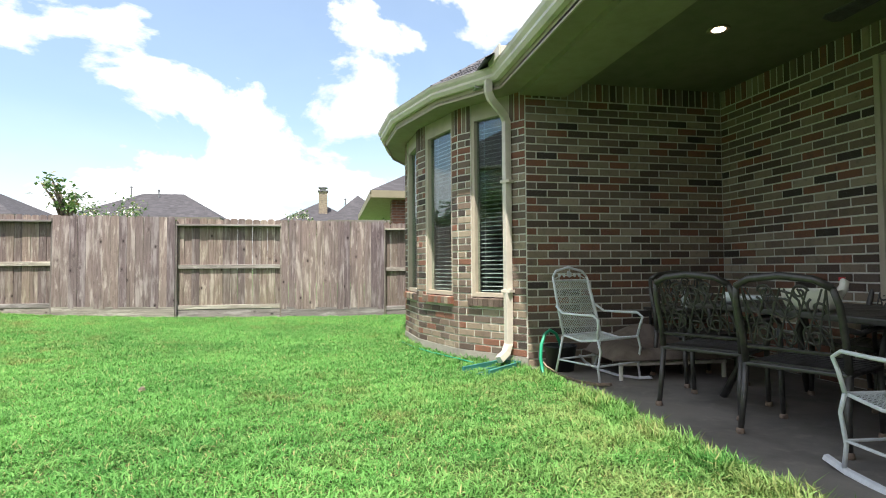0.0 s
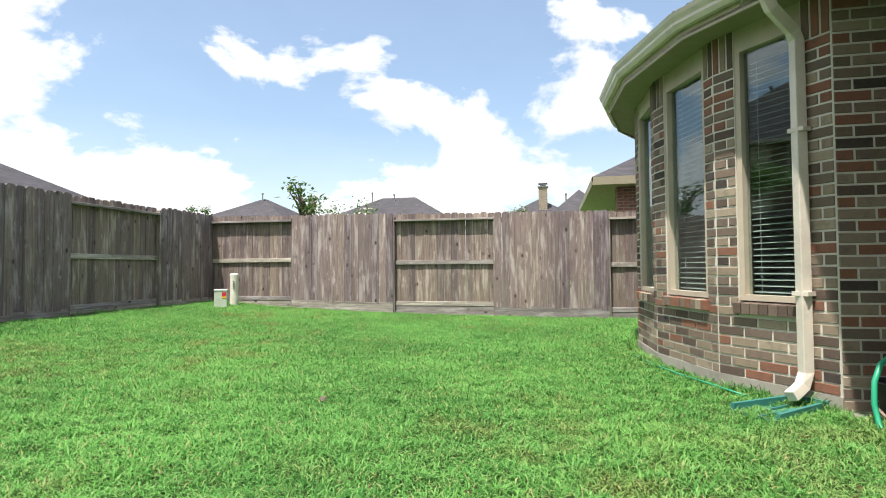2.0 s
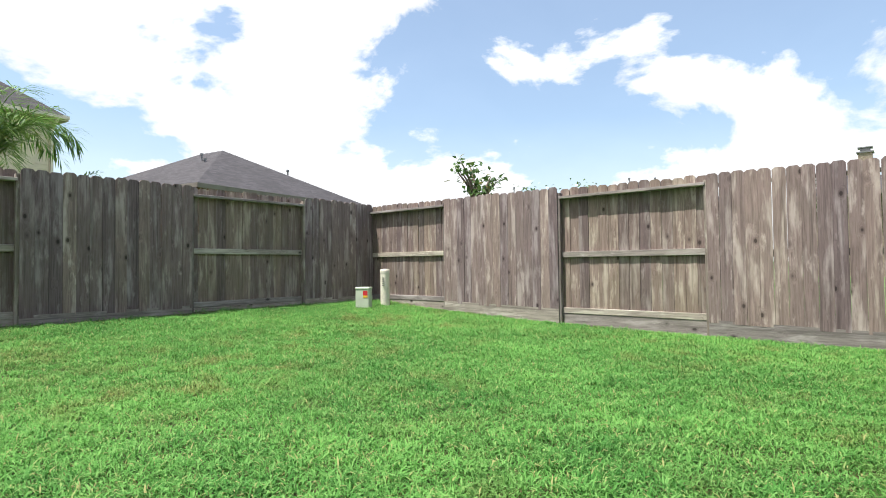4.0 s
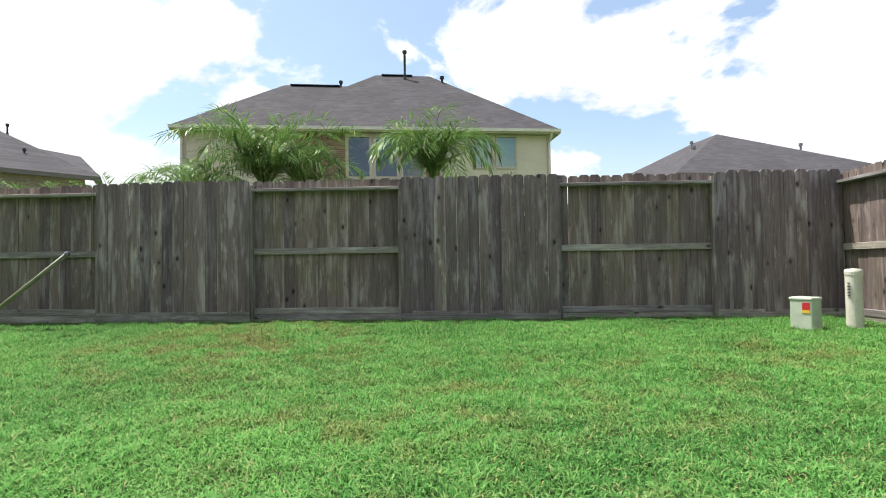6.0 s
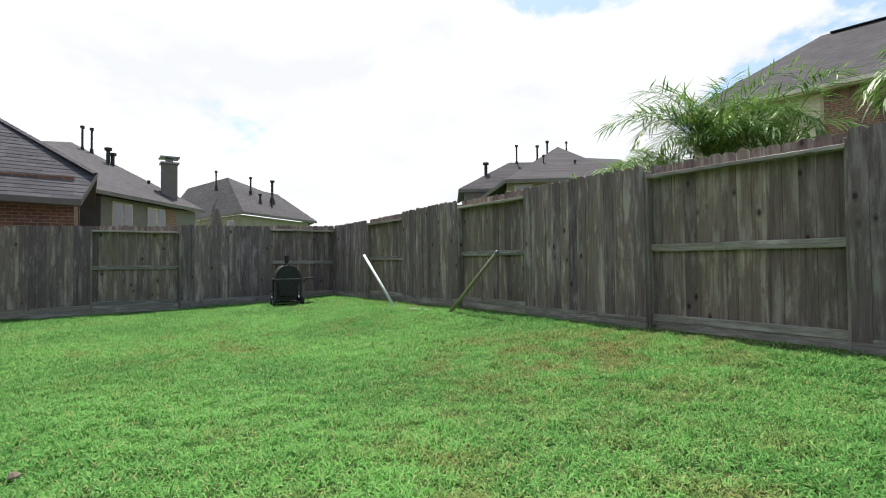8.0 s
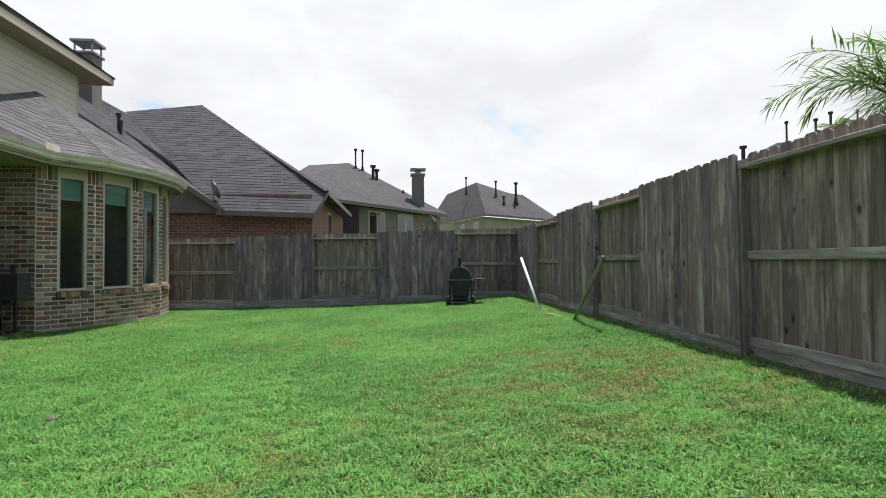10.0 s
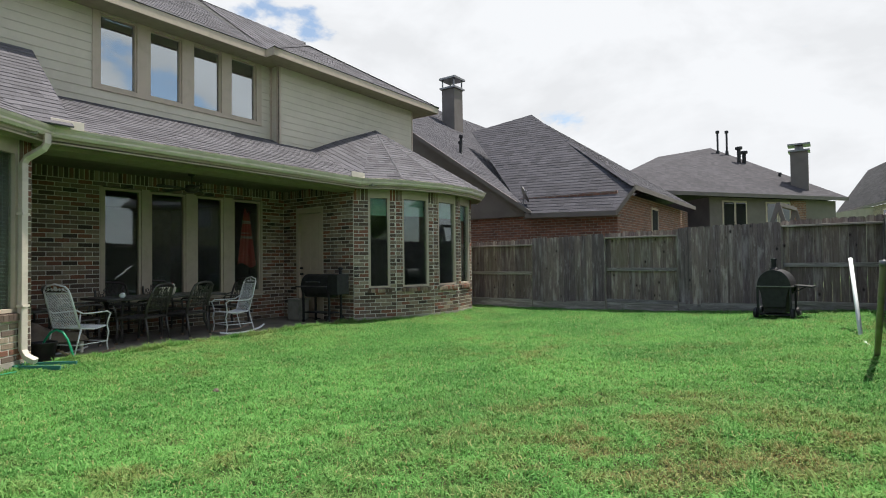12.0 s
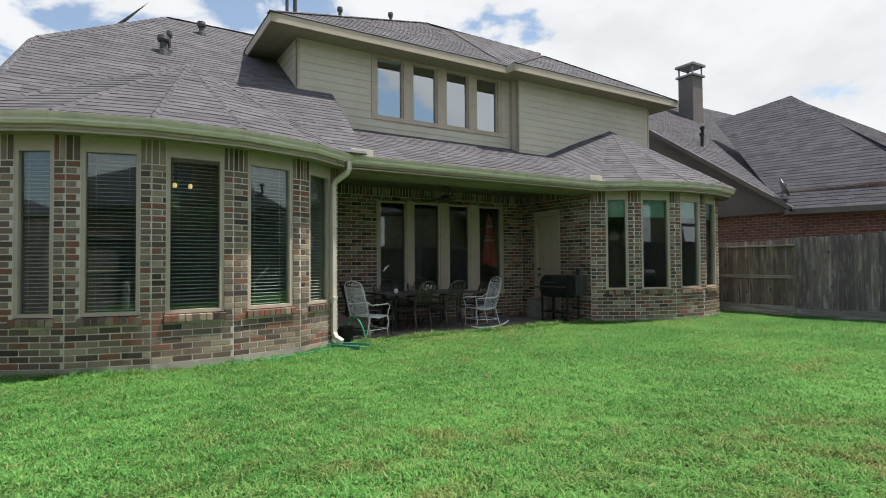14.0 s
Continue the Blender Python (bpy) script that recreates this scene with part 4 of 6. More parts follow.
band = thing("window_band_trim", "beige trim boards round the upper windows", "window trim", kind="structure")
for y0, y1, z0, z1 in ((4.53, 4.41, 4.32, 5.698), (3.78, 3.55, 4.40, 5.67), (2.93, 2.69, 4.40, 5.67), (2.08, 1.85, 4.40, 5.67), (1.23, 1.10, 4.32, 5.698), (4.41, 1.23, 4.32, 4.40), (4.41, 1.23, 5.67, 5.698)):
    part("trim_board", slab_on(MB(), ou, uu, nu, s_of(y0), s_of(y1), z0, z1, -0.10, 0.03), M["trim"], band)
for y0, y1 in ((4.41, 3.78), (3.55, 2.93), (2.69, 2.08), (1.85, 1.23)):
    window_unit("window_upper", "fixed upper window reflecting the cloudy sky", ou, uu, nu, s_of(y0), s_of(y1), 4.40, 5.67, glass="glass_up", frame_w=0.03, group="upper windows")

EV = 0.52
UE = [(UX - EV, NYW + 0.62), (UX - EV, JY + EV), (RX - EV, JY + EV), (RX - EV, SYW - 0.6)]
sof = MB()
sof.prism([(UX - EV, NYW + 0.62, UZ1), (UX + 0.1, NYW + 0.62, UZ1), (UX + 0.1, JY, UZ1), (UX - EV, JY, UZ1)], (0, 0, 0.02))
sof.prism([(RX - EV, JY + EV, UZ1 + 0.002), (UX + 0.1, JY + EV, UZ1 + 0.002), (UX + 0.1, SYW - 0.6, UZ1 + 0.002), (RX - EV, SYW - 0.6, UZ1 + 0.002)], (0, 0, 0.02))
sof.prism([(UX + 0.1, NYW - 0.1, UZ1 + 0.003), (9.9, NYW - 0.1, UZ1 + 0.003), (9.9, NYW + 0.62, UZ1 + 0.003), (UX + 0.1, NYW + 0.62, UZ1 + 0.003)][::-1], (0, 0, 0.02))
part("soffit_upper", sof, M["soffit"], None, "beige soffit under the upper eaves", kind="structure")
fa = MB()
for (x0, y0), (x1, y1) in zip([(9.9, NYW + 0.62)] + UE, UE + [(9.9, SYW - 0.6)]):
    d = (Vector((x1, y1)) - Vector((x0, y0))).normalized()
    q = Vector((d.y, -d.x)) * 0.02
    fa.prism([(x0, y0, UZ1 - 0.02), (x1, y1, UZ1 - 0.02), (x1 + q.x, y1 + q.y, UZ1 - 0.02), (x0 + q.x, y0 + q.y, UZ1 - 0.02)], (0, 0, 0.17))
part("fascia_upper", fa, M["trim"], None, "beige fascia of the upper roof", kind="structure")
RZ = UZ1 + 0.15
AL, AR = (6.0, 2.0, 7.71), (4.5, -0.7, 6.87)
x0, y0 = UX - EV - 0.03, NYW + 0.65
x1 = RX - EV - 0.03
roof("roof_upper", "grey-brown asphalt shingle hip roof of the upper storey", [
    [(x0, JY + EV, RZ), (x0, y0, RZ), AL], [(x0, y0, RZ), (10.0, y0, RZ), (8.5, 2.0, 7.71), AL],
    [(x1, SYW - 0.63, RZ), (x1, JY + EV, RZ), AR], [(x0, JY + EV, RZ), AL, AR, (x1, JY + EV, RZ)],
    [(10.0, SYW - 0.63, RZ), (x1, SYW - 0.63, RZ), AR, (9.5, -0.7, 6.87)], [AL, (8.5, 2.0, 7.71), (9.0, -0.7, 6.87), AR]],
    [((x0, y0, RZ), AL), ((x1, SYW - 0.63, RZ), AR), ((x1, JY + EV, RZ), AR), (AL, AR)])


def roof_vent(x, y, z, h, r=0.04, cap=True):
    root = thing("roof_vent", "dark metal vent pipe on the shingle roof", "roof vent", "roof vents", m=pose(x, y, z))
    part("pipe", MB().lathe([(r * 2.4, -0.15), (r * 2.0, 0.03), (r, 0.06), (r, h)], 12), M["vent"], root, smooth=False)
    if cap:
        part("cap", MB().lathe([(r * 1.5, h - 0.02), (r * 1.8, h + 0.02), (r * 1.6, h + 0.09), (0.01, h + 0.11)], 12), M["vent"], root)


for x, y, h, r in ((4.6, 8.36, 0.22, 0.06), (4.7, 8.25, 0.3, 0.03), (6.2, 7.5, 0.18, 0.05)):
    roof_vent(x, y, MR(x), h, r)
for x, y, h, r, z in ((6.9, 5.45, 1.0, 0.04, 6.9), (6.9, 5.25, 1.1, 0.05, 6.9), (6.3, 4.3, 0.25, 0.04, 7.35), (6.5, 2.8, 0.22, 0.04, 7.68)):
    roof_vent(x, y, z, h, r)


# ---- rooms behind the windows ----
rm = MB()
rm.box((9.6, -4.3, -0.1), (9.75, 12.0, 3.0)).box((2.6, 11.3, -0.1), (9.6, 11.45, 3.0)).box((4.45, 6.12, -0.1), (9.6, 6.25, 3.0)).box((4.45, 0.0, -0.1), (9.6, 0.12, 3.0)).box((2.2, -4.35, -0.1), (9.6, -4.2, 3.0))
part("wall_inner", rm, M["room"], None, "plain inner walls of the house", kind="structure")
# the floor is coloured almost black in place of the rooms' shade
part("floor_inner", MB().box((1.5, -4.2, -0.12), (9.6, 0.05, -0.02)).box((1.5, 6.1, -0.12), (9.6, 11.3, -0.02)).box((4.42, 0.12, -0.12), (9.6, 6.1, -0.02)), M["dark"], None, "inner floor painted near black as if unlit", kind="structure")
part("ceiling_inner", MB().box((1.5, -4.2, 2.88), (9.6, 0.1, 2.95)).box((1.5, 6.1, 2.88), (9.6, 11.3, 2.95)).box((4.42, 0.12, 2.85), (9.6, 6.1, 2.95)), M["room"], None, "plain inner ceiling", kind="structure")
# boxes added behind the upper panes to block the sky, black for an unlit room
part("wall_loft", MB().box((8.2, -4.0, 3.7), (8.3, 6.0, 5.69)).box((4.1, -3.95, 5.61), (8.2, 6.05, 5.65)).box((4.45, -3.9, 3.75), (8.2, 5.9, 3.8)), M["dark"], None, "upper room painted near black as if unlit", kind="structure")


# ---- neighbours ----
def flat_roof_planes(name, label, planes, mat="shingle_far", parent=None):
    mb = MB()
    for p in planes:
        P = [Vector(q) for q in p]
        nrm = (P[1] - P[0]).cross(P[2] - P[0]).normalized()
        if nrm.z < 0:
            P, nrm = P[::-1], -nrm
        mb.prism([q - nrm * 0.12 for q in P], nrm * 0.12)
    return part(name, mb, M[mat], parent, label)


def tex_brick(name, c1, c2, mort):
    m = Nodes(name, 0.9, spec=0.2)
    p = m.pos()
    sp = m.add("SeparateXYZ", Vector=p)
    v = m.add("CombineXYZ", X=m.math("ADD", sp.outputs[0], sp.outputs[1]), Y=sp.outputs[2])
    bt = m.add("TexBrick", Vector=v.outputs[0], Scale=1.0, Color1=(*c1, 1), Color2=(*c2, 1), Mortar=(*mort, 1))
    bt.inputs["Brick Width"].default_value, bt.inputs["Row Height"].default_value, bt.inputs["Mortar Size"].default_value = 0.236, 0.0795, 0.008
    bt.inputs["Bias"].default_value = -0.2
    c = m.mix(bt.outputs["Color"], (0.06, 0.05, 0.045), m.span(m.noise(p, 9, 5), 0.5, 0.75, 0, 0.6))
    m.bump(bt.outputs["Fac"], 0.5, 0.01)
    return m.done(c)


M["far_brick"] = tex_brick("far_brick", (0.26, 0.125, 0.09), (0.14, 0.08, 0.065), (0.30, 0.27, 0.24))
M["far_stone"] = tex_brick("far_stone", (0.30, 0.24, 0.18), (0.20, 0.16, 0.13), (0.33, 0.30, 0.26))
M["cream"] = paint("cream_siding", (0.60, 0.52, 0.42), 0.7, dirt=0.06, scale=1.5)
M["taupe"] = paint("taupe_siding", (0.16, 0.14, 0.13), 0.8, dirt=0.08, scale=1.5)
M["tan"] = paint("tan_siding", (0.30, 0.265, 0.23), 0.8, dirt=0.08, scale=1.5)
M["navy"] = glass_mat("dark_window_glass", (0.05, 0.08, 0.12), 0.12)


def far_window(parent, o, u, n, s0, s1, z0, z1, trim="trim"):
    w = part("window", slab_on(MB(), o, u, n, s0 - 0.08, s1 + 0.08, z0 - 0.08, z1 + 0.08, -0.05, 0.03), M[trim], parent)
    part("pane", slab_on(MB(), o, u, n, s0, s1, z0, z1, 0.0, 0.04), M["navy"], w)


def far_house(name, label, corner, size, yaw, eave, ridge, run, walls="far_brick", roofmat="shingle_far", wins=(), vents=(), chimney=None, over=0.45):
    """A hip-roofed house: corner and size of its walls, turned by yaw; run: length of the ridge."""
    m = pose(corner[0], corner[1], 0, 0, 0, yaw)
    root = thing(name, label, "house", "neighbouring houses", m=m)
    w, d = size
    part("wall", MB().box((0, 0, -0.1), (w, d, eave)), M[walls], root)
    e = over
    a, b, c, q = (-e, -e, eave), (w + e, -e, eave), (w + e, d + e, eave), (-e, d + e, eave)
    if w >= d:
        r0, r1 = ((w - run) / 2, d / 2, ridge), ((w + run) / 2, d / 2, ridge)
        planes = [[a, b, r1, r0], [b, c, r1], [c, q, r0, r1], [q, a, r0]]
    else:
        r0, r1 = (w / 2, (d - run) / 2, ridge), (w / 2, (d + run) / 2, ridge)
        planes = [[a, b, r0], [b, c, r1, r0], [c, q, r1], [q, a, r0, r1]]
    flat_roof_planes("roof", "grey shingle hip roof", planes, roofmat, root)
    fb = MB().box((-e, -e - 0.02, eave - 0.2), (w + e, -e, eave)).box((-e, d + e, eave - 0.2), (w + e, d + e + 0.02, eave)).box((-e - 0.02, -e, eave - 0.2), (-e, d + e, eave)).box((w + e, -e, eave - 0.2), (w + e + 0.02, d + e, eave))
    part("fascia", fb, M["taupe" if walls != "cream" else "trim"], root)
    for side, s0, s1, z0, z1 in wins:
        o, u = {"w": (Vector((0, d, 0)), Vector((0, -1, 0))), "s": (Vector((0, 0, 0)), Vector((1, 0, 0))), "e": (Vector((w, 0, 0)), Vector((0, 1, 0))), "n": (Vector((w, d, 0)), Vector((-1, 0, 0)))}[side]
        far_window(root, o, u, Vector((u.y, -u.x, 0)), s0, s1, z0, z1)
    for x, y, z, h in vents:
        part("vent_pipe", MB().lathe([(0.09, z - 0.3), (0.05, z), (0.05, z + h), (0.09, z + h), (0.09, z + h + 0.12), (0.02, z + h + 0.14)], 8, Matrix.Translation((x, y, 0))), M["stain"], root)
    if chimney:
        x, y, s, z0, z1, cm = chimney
        ch = part("chimney", MB().box((x, y, z0), (x + s, y + s, z1)), M[cm], root)
        part("chimney_cap", MB().box((x - 0.08, y - 0.08, z1), (x + s + 0.08, y + s + 0.08, z1 + 0.08)).box((x + 0.1, y + 0.1, z1 + 0.08), (x + s - 0.1, y + s - 0.1, z1 + 0.3)).box((x - 0.02, y - 0.02, z1 + 0.3), (x + s + 0.02, y + s + 0.02, z1 + 0.36)), M["stain"], ch)
    return root


# the neighbour in the south: a steep wing in front of a taller roof
nb = thing("house_south", "brown brick neighbour house with a steep dark shingle roof", "house", "neighbouring houses")
brick_faces = MB().box((-1.5, -16, -0.1), (1.6, -6.75, 3.2)).box((1.6, -24, -0.1), (9.5, -6.75, 2.7))
part("wall", brick_faces, M["far_brick"], nb, "brown brick wall")
part("gable", MB().prism([(0.9, -6.5, 2.62), (10.9, -6.5, 2.62), (10.9, -6.5, 9.42)], (0, -0.2, 0)), M["taupe"], nb, "dark gable siding")
tabs, deck = MB(), MB()
AP = (3.14, -11.0, 6.93)
for p in ([(-1.65, -6.2, 2.58), (1.1, -6.2, 2.66), (5.6, -10.48, 6.45), AP, (-1.95, -6.9, 3.33)],
          [(-1.95, -15.2, 3.33), (-1.95, -6.9, 3.33), AP],
          [(0.95, -24, 2.72), (0.95, -6.2, 2.72), (10.9, -6.2, 9.49), (10.9, -24, 9.49)]):
    roof_plane(tabs, deck, p, 0.15, 0.34)
part("shingles", tabs, M["shingle_nb"], nb, kind="stuff")
part("roof_deck", deck, M["taupe"], nb)
cp = MB()
ridge_caps(cp, (-1.95, -6.9, 3.33), AP)
ridge_caps(cp, AP, (5.6, -10.48, 6.45))
part("hip_cap", cp, M["shingle_nb"], nb, kind="stuff")
fas = MB()
for a, b in (((-1.65, -6.17, 2.45), (1.1, -6.17, 2.53)), ((-1.97, -6.9, 3.2), (-1.97, -15.2, 3.2)), ((-1.65, -6.17, 2.45), (-1.97, -6.9, 3.2)), ((0.9, -6.17, 2.58), (10.9, -6.17, 9.36))):
    A, B = Vector(a), Vector(b)
    fas.add([A, B, B + Vector((0, 0, 0.14)), A + Vector((0, 0, 0.14)), A + Vector((0.02, -0.12, 0)), B + Vector((0.02, -0.12, 0)), B + Vector((0.02, -0.12, 0.14)), A + Vector((0.02, -0.12, 0.14))],
            [(0, 1, 2, 3), (4, 7, 6, 5), (0, 4, 5, 1), (3, 2, 6, 7), (0, 3, 7, 4), (1, 5, 6, 2)])
part("fascia", fas, M["taupe"], nb)
part("soffit", MB().prism([(-1.6, -6.25, 2.47), (1.2, -6.25, 2.52), (1.2, -6.75, 2.52), (-1.6, -6.75, 2.47)], (0, 0, 0.02)), M["taupe"], nb)
o, u = Vector((-1.5, -6.75, 0)), Vector((0, -1, 0))
far_window(nb, o, u, Vector((-1, 0, 0)), 3.6, 4.3, 1.9, 2.9)
CX, CY = 7.75, -13.0
ch = part("chimney", MB().box((CX, CY, 6.6), (CX + 0.7, CY + 0.7, 9.35)), M["taupe"], nb, "dark sided chimney")
cap = MB().box((CX - 0.08, CY - 0.08, 9.35), (CX + 0.78, CY + 0.78, 9.43))
for dx in (0.0, 0.65):
    for dy in (0.0, 0.65):
        cap.box((CX + dx, CY + dy, 9.43), (CX + dx + 0.05, CY + dy + 0.05, 9.8))
cap.prism([(CX - 0.1, CY - 0.1, 9.8), (CX + 0.8, CY - 0.1, 9.8), (CX + 0.8, CY + 0.8, 9.8), (CX - 0.1, CY + 0.8, 9.8)], (0, 0, 0.09))
part("chimney_cap", cap, M["stain"], ch)
NBZ = lambda x: 2.72 + 0.68 * (x - 0.95)
for x, y, h in ((4.9, -8.5, 0.5), (4.6, -8.0, 0.35)):
    part("vent_pipe", MB().lathe([(0.1, -0.2), (0.05, 0.05), (0.05, h), (0.08, h), (0.08, h + 0.1)], 8, Matrix.Translation((x, y, NBZ(x)))), M["black"], nb)
dish = part("satellite_dish", MB().lathe([(0.0, 0.0), (0.12, 0.012), (0.22, 0.04), (0.28, 0.075), (0.275, 0.085), (0.2, 0.05), (0.0, 0.012)], 16, pose(1.25, -6.35, 3.25, 65, 0, -60)), M["stain"], nb, "grey satellite dish")
part("dish_arm", MB().tube([(1.25, -6.35, 2.8), (1.25, -6.4, 3.2), (1.05, -6.2, 3.35)], 0.018, 6), M["stain"], dish)

# houses farther off
def prism_house(name, label, m=None):
    return thing(name, label, "house", "neighbouring houses", m=m)


def foot_wall(root, pts, z1, mat, label=""):
    """Walls over a footprint, up to z1."""
    return part("wall", MB().prism([(x, y, -0.1) for x, y in pts], (0, 0, z1 + 0.1)), M[mat], root, label)


def eave_board(root, a, b, mat="trim", h=0.2):
    a, b = Vector(a), Vector(b)
    n = Vector((b.y - a.y, a.x - b.x, 0)).normalized() * 0.05
    part("fascia", MB().prism([a - Vector((0, 0, h)), b - Vector((0, 0, h)), b + n - Vector((0, 0, h)), a + n - Vector((0, 0, h))], (0, 0, h)), M[mat], root)


def vent_pipe(root, x, y, z, h, r=0.05):
    part("vent_pipe", MB().lathe([(r * 2.6, z - 0.4), (r * 1.4, z + 0.06), (r, z + 0.08), (r, z + h), (r * 1.9, z + h), (r * 1.9, z + h + 0.13), (r * 0.4, z + h + 0.15)], 10, Matrix.Translation((x, y, 0))), M["black"], root)


# the cream house in the west: x runs along its front, y away from the yard
hw = prism_house("house_west", "two-storey cream house with brick and a dark roof", pose(-21.7, -4.1, 0, 0, 0, 98))
HZ = lambda d: 6.9 + 0.77 * d
hv = lambda a, d: (a, d, HZ(d))
foot_wall(hw, [(0.42, 0.45), (16.0, 0.45), (16.0, 10.2), (0.42, 10.2)], 6.74, "cream", "cream lap siding")
flat_roof_planes("roof", "dark grey shingle hip roof with two ridges", [
    [hv(0, 0), hv(16.4, 0), hv(11.1, 5.3), hv(8.3, 5.3), hv(6.9, 3.9), hv(3.9, 3.9)],
    [(0, 10.6, 6.9), hv(0, 0), hv(3.9, 3.9), (3.9, 6.7, HZ(3.9))],
    [hv(16.4, 0), (16.4, 10.6, 6.9), hv(11.1, 5.3)],
    [(16.4, 10.6, 6.9), (3.0, 10.6, 6.9), hv(8.3, 5.3), hv(11.1, 5.3)],
    [(3.0, 10.6, 6.9), hv(6.9, 3.9), hv(8.3, 5.3)],
    [hv(3.9, 3.9), hv(6.9, 3.9), (6.9, 6.7, HZ(3.9)), (3.9, 6.7, HZ(3.9))]], "shingle_far", hw)
part("soffit", MB().box((0.02, 0.02, 6.72), (16.38, 10.5, 6.74)), M["soffit"], hw, "beige soffit")
part("fascia", MB().box((0, -0.03, 6.7), (16.4, 0.0, 6.9)).box((0.0, 0.0, 6.7), (0.03, 10.6, 6.9)).box((16.37, 0.0, 6.7), (16.4, 10.6, 6.9)), M["trim"], hw)
part("gutter", MB().box((0.0, -0.14, 6.76), (16.4, -0.031, 6.89)), M["gutter"], hw)
for x in (0.36, 16.0):
    part("downspout", MB().tube([(x, -0.1, 6.78), (x, 0.1, 6.55), (x, 0.36, 6.4), (x, 0.38, 0.2)], 0.06, 4), M["gutter"], hw)
hb = MB().box((4.78, 0.36, -0.1), (7.12, 0.45, 6.72)).box((10.42, 0.36, -0.1), (11.12, 0.45, 6.72)).box((7.12, 0.36, -0.1), (10.42, 0.45, 4.72))
part("brick_front", hb, M["far_brick"], hw, "brown brick front round the tall windows")
for x0, x1 in ((4.78, 7.12), (10.42, 11.12)):
    for k in range(int((x1 - x0) / 0.08)):
        part("soldier_brick", MB().box((x0 + k * 0.08, 0.335, 6.44), (x0 + k * 0.08 + 0.066, 0.36, 6.68)), M["brick_far"], hw)
part("corner_board", MB().box((4.66, 0.40, -0.1), (4.78, 0.45, 6.72)).box((11.12, 0.40, -0.1), (11.24, 0.45, 6.72)).box((15.9, 0.40, -0.1), (16.02, 0.45, 6.72)).box((0.40, 0.40, -0.1), (0.52, 0.45, 6.72)), M["trim"], hw)
for x0, x1 in ((7.2, 8.08), (8.36, 9.24), (9.52, 10.36)):
    part("window", MB().box((x0 - 0.13, 0.30, 4.72), (x1 + 0.13, 0.44, 4.85)).box((x0 - 0.13, 0.30, 6.55), (x1 + 0.13, 0.44, 6.7)).box((x0 - 0.13, 0.30, 4.85), (x0, 0.44, 6.55)).box((x1, 0.30, 4.85), (x1 + 0.13, 0.44, 6.55)), M["trim"], hw, "beige window frame")
    part("pane", MB().box((x0, 0.38, 4.85), (x1, 0.40, 6.55)), M["navy"], hw)
for x0, x1 in ((12.62, 13.4), (13.67, 14.46)):
    wn_ = part("window", MB().box((x0 - 0.08, 0.37, 5.22), (x1 + 0.08, 0.449, 5.3)).box((x0 - 0.08, 0.37, 6.62), (x1 + 0.08, 0.449, 6.7)).box((x0 - 0.08, 0.37, 5.3), (x0, 0.449, 6.62)).box((x1, 0.37, 5.3), (x1 + 0.08, 0.449, 6.62)), M["trim"], hw)
    part("pane", MB().box((x0, 0.41, 5.3), (x1, 0.415, 6.62)), M["glass"], wn_)
    for k in range(22):
        part("blind_slat", MB().box((x0 + 0.01, 0.425, 5.31 + k * 0.06), (x1 - 0.01, 0.44, 5.352 + k * 0.06)), M["blind"], wn_)
for x0, x1 in ((0.52, 4.66), (11.24, 15.9)):
    for k in range(25):
        z = 2.2 + k * 0.185
        if x0 < 5 or z < 5.0:
            part("siding_board", MB().add([(x0, 0.45, z), (x1, 0.45, z), (x1, 0.425, z), (x0, 0.425, z), (x0, 0.45, z + 0.185), (x1, 0.45, z + 0.185), (x1, 0.444, z + 0.185), (x0, 0.444, z + 0.185)],
                 [(0, 3, 2, 1), (4, 5, 6, 7), (0, 1, 5, 4), (1, 2, 6, 5), (2, 3, 7, 6), (3, 0, 4, 7)]), M["cream"], hw)
vent_pipe(hw, 9.8, 4.9, HZ(4.9), 1.35, 0.06)
vent_pipe(hw, 11.7, 4.6, HZ(4.5), 0.25, 0.06)
vent_pipe(hw, 6.6, 4.1, HZ(3.9), 0.2, 0.05)
part("ridge_vent", MB().box((4.2, 3.75, HZ(3.9) - 0.02), (6.6, 4.05, HZ(3.9) + 0.02)).box((8.6, 5.15, HZ(5.3) - 0.02), (10.2, 5.45, HZ(5.3) + 0.02)), M["black"], hw, "dark ridge vent")

# the brick house beyond the south-west corner: a hip wing before a taller taupe part
hs = prism_house("house_south_west", "brick house with dark hip roofs and vent pipes")
foot_wall(hs, [(-20.95, -14.1), (-25.5, -10.3), (-30.5, -15.5), (-26, -20)], 5.4, "far_stone", "mixed brown brick wall")
foot_wall(hs, [(-21.0, -18.1), (-23.9, -16.1), (-29.0, -21.5), (-25, -24)], 5.4, "taupe", "taupe siding wall")
G0, G1, GP = (-20.6, -13.8, 5.5), (-25.6, -9.6, 5.5), (-26.5, -15.75, 8.25)
flat_roof_planes("roof", "dark shingle hip roofs", [[G0, G1, GP], [G1, (-33, -14.2, 5.5), (-30.2, -13.9, 7.5), (-27.9, -15.1, 7.6), GP], [(-20.3, -16.9, 4.3), G0, GP, (-27, -20, 5.5)],
    [(-20.6, -18.2, 5.5), (-24.2, -15.8, 5.5), (-26.7, -17.6, 7.6), (-25.05, -18.75, 7.6)], [(-24.6, -24.2, 5.5), (-20.6, -18.2, 5.5), (-25.05, -18.75, 7.6), (-28, -21.5, 7.6)]], "shingle_far", hs)
eave_board(hs, G1, G0, "taupe")
eave_board(hs, (-24.2, -15.8, 5.5), (-20.6, -18.2, 5.5), "taupe")
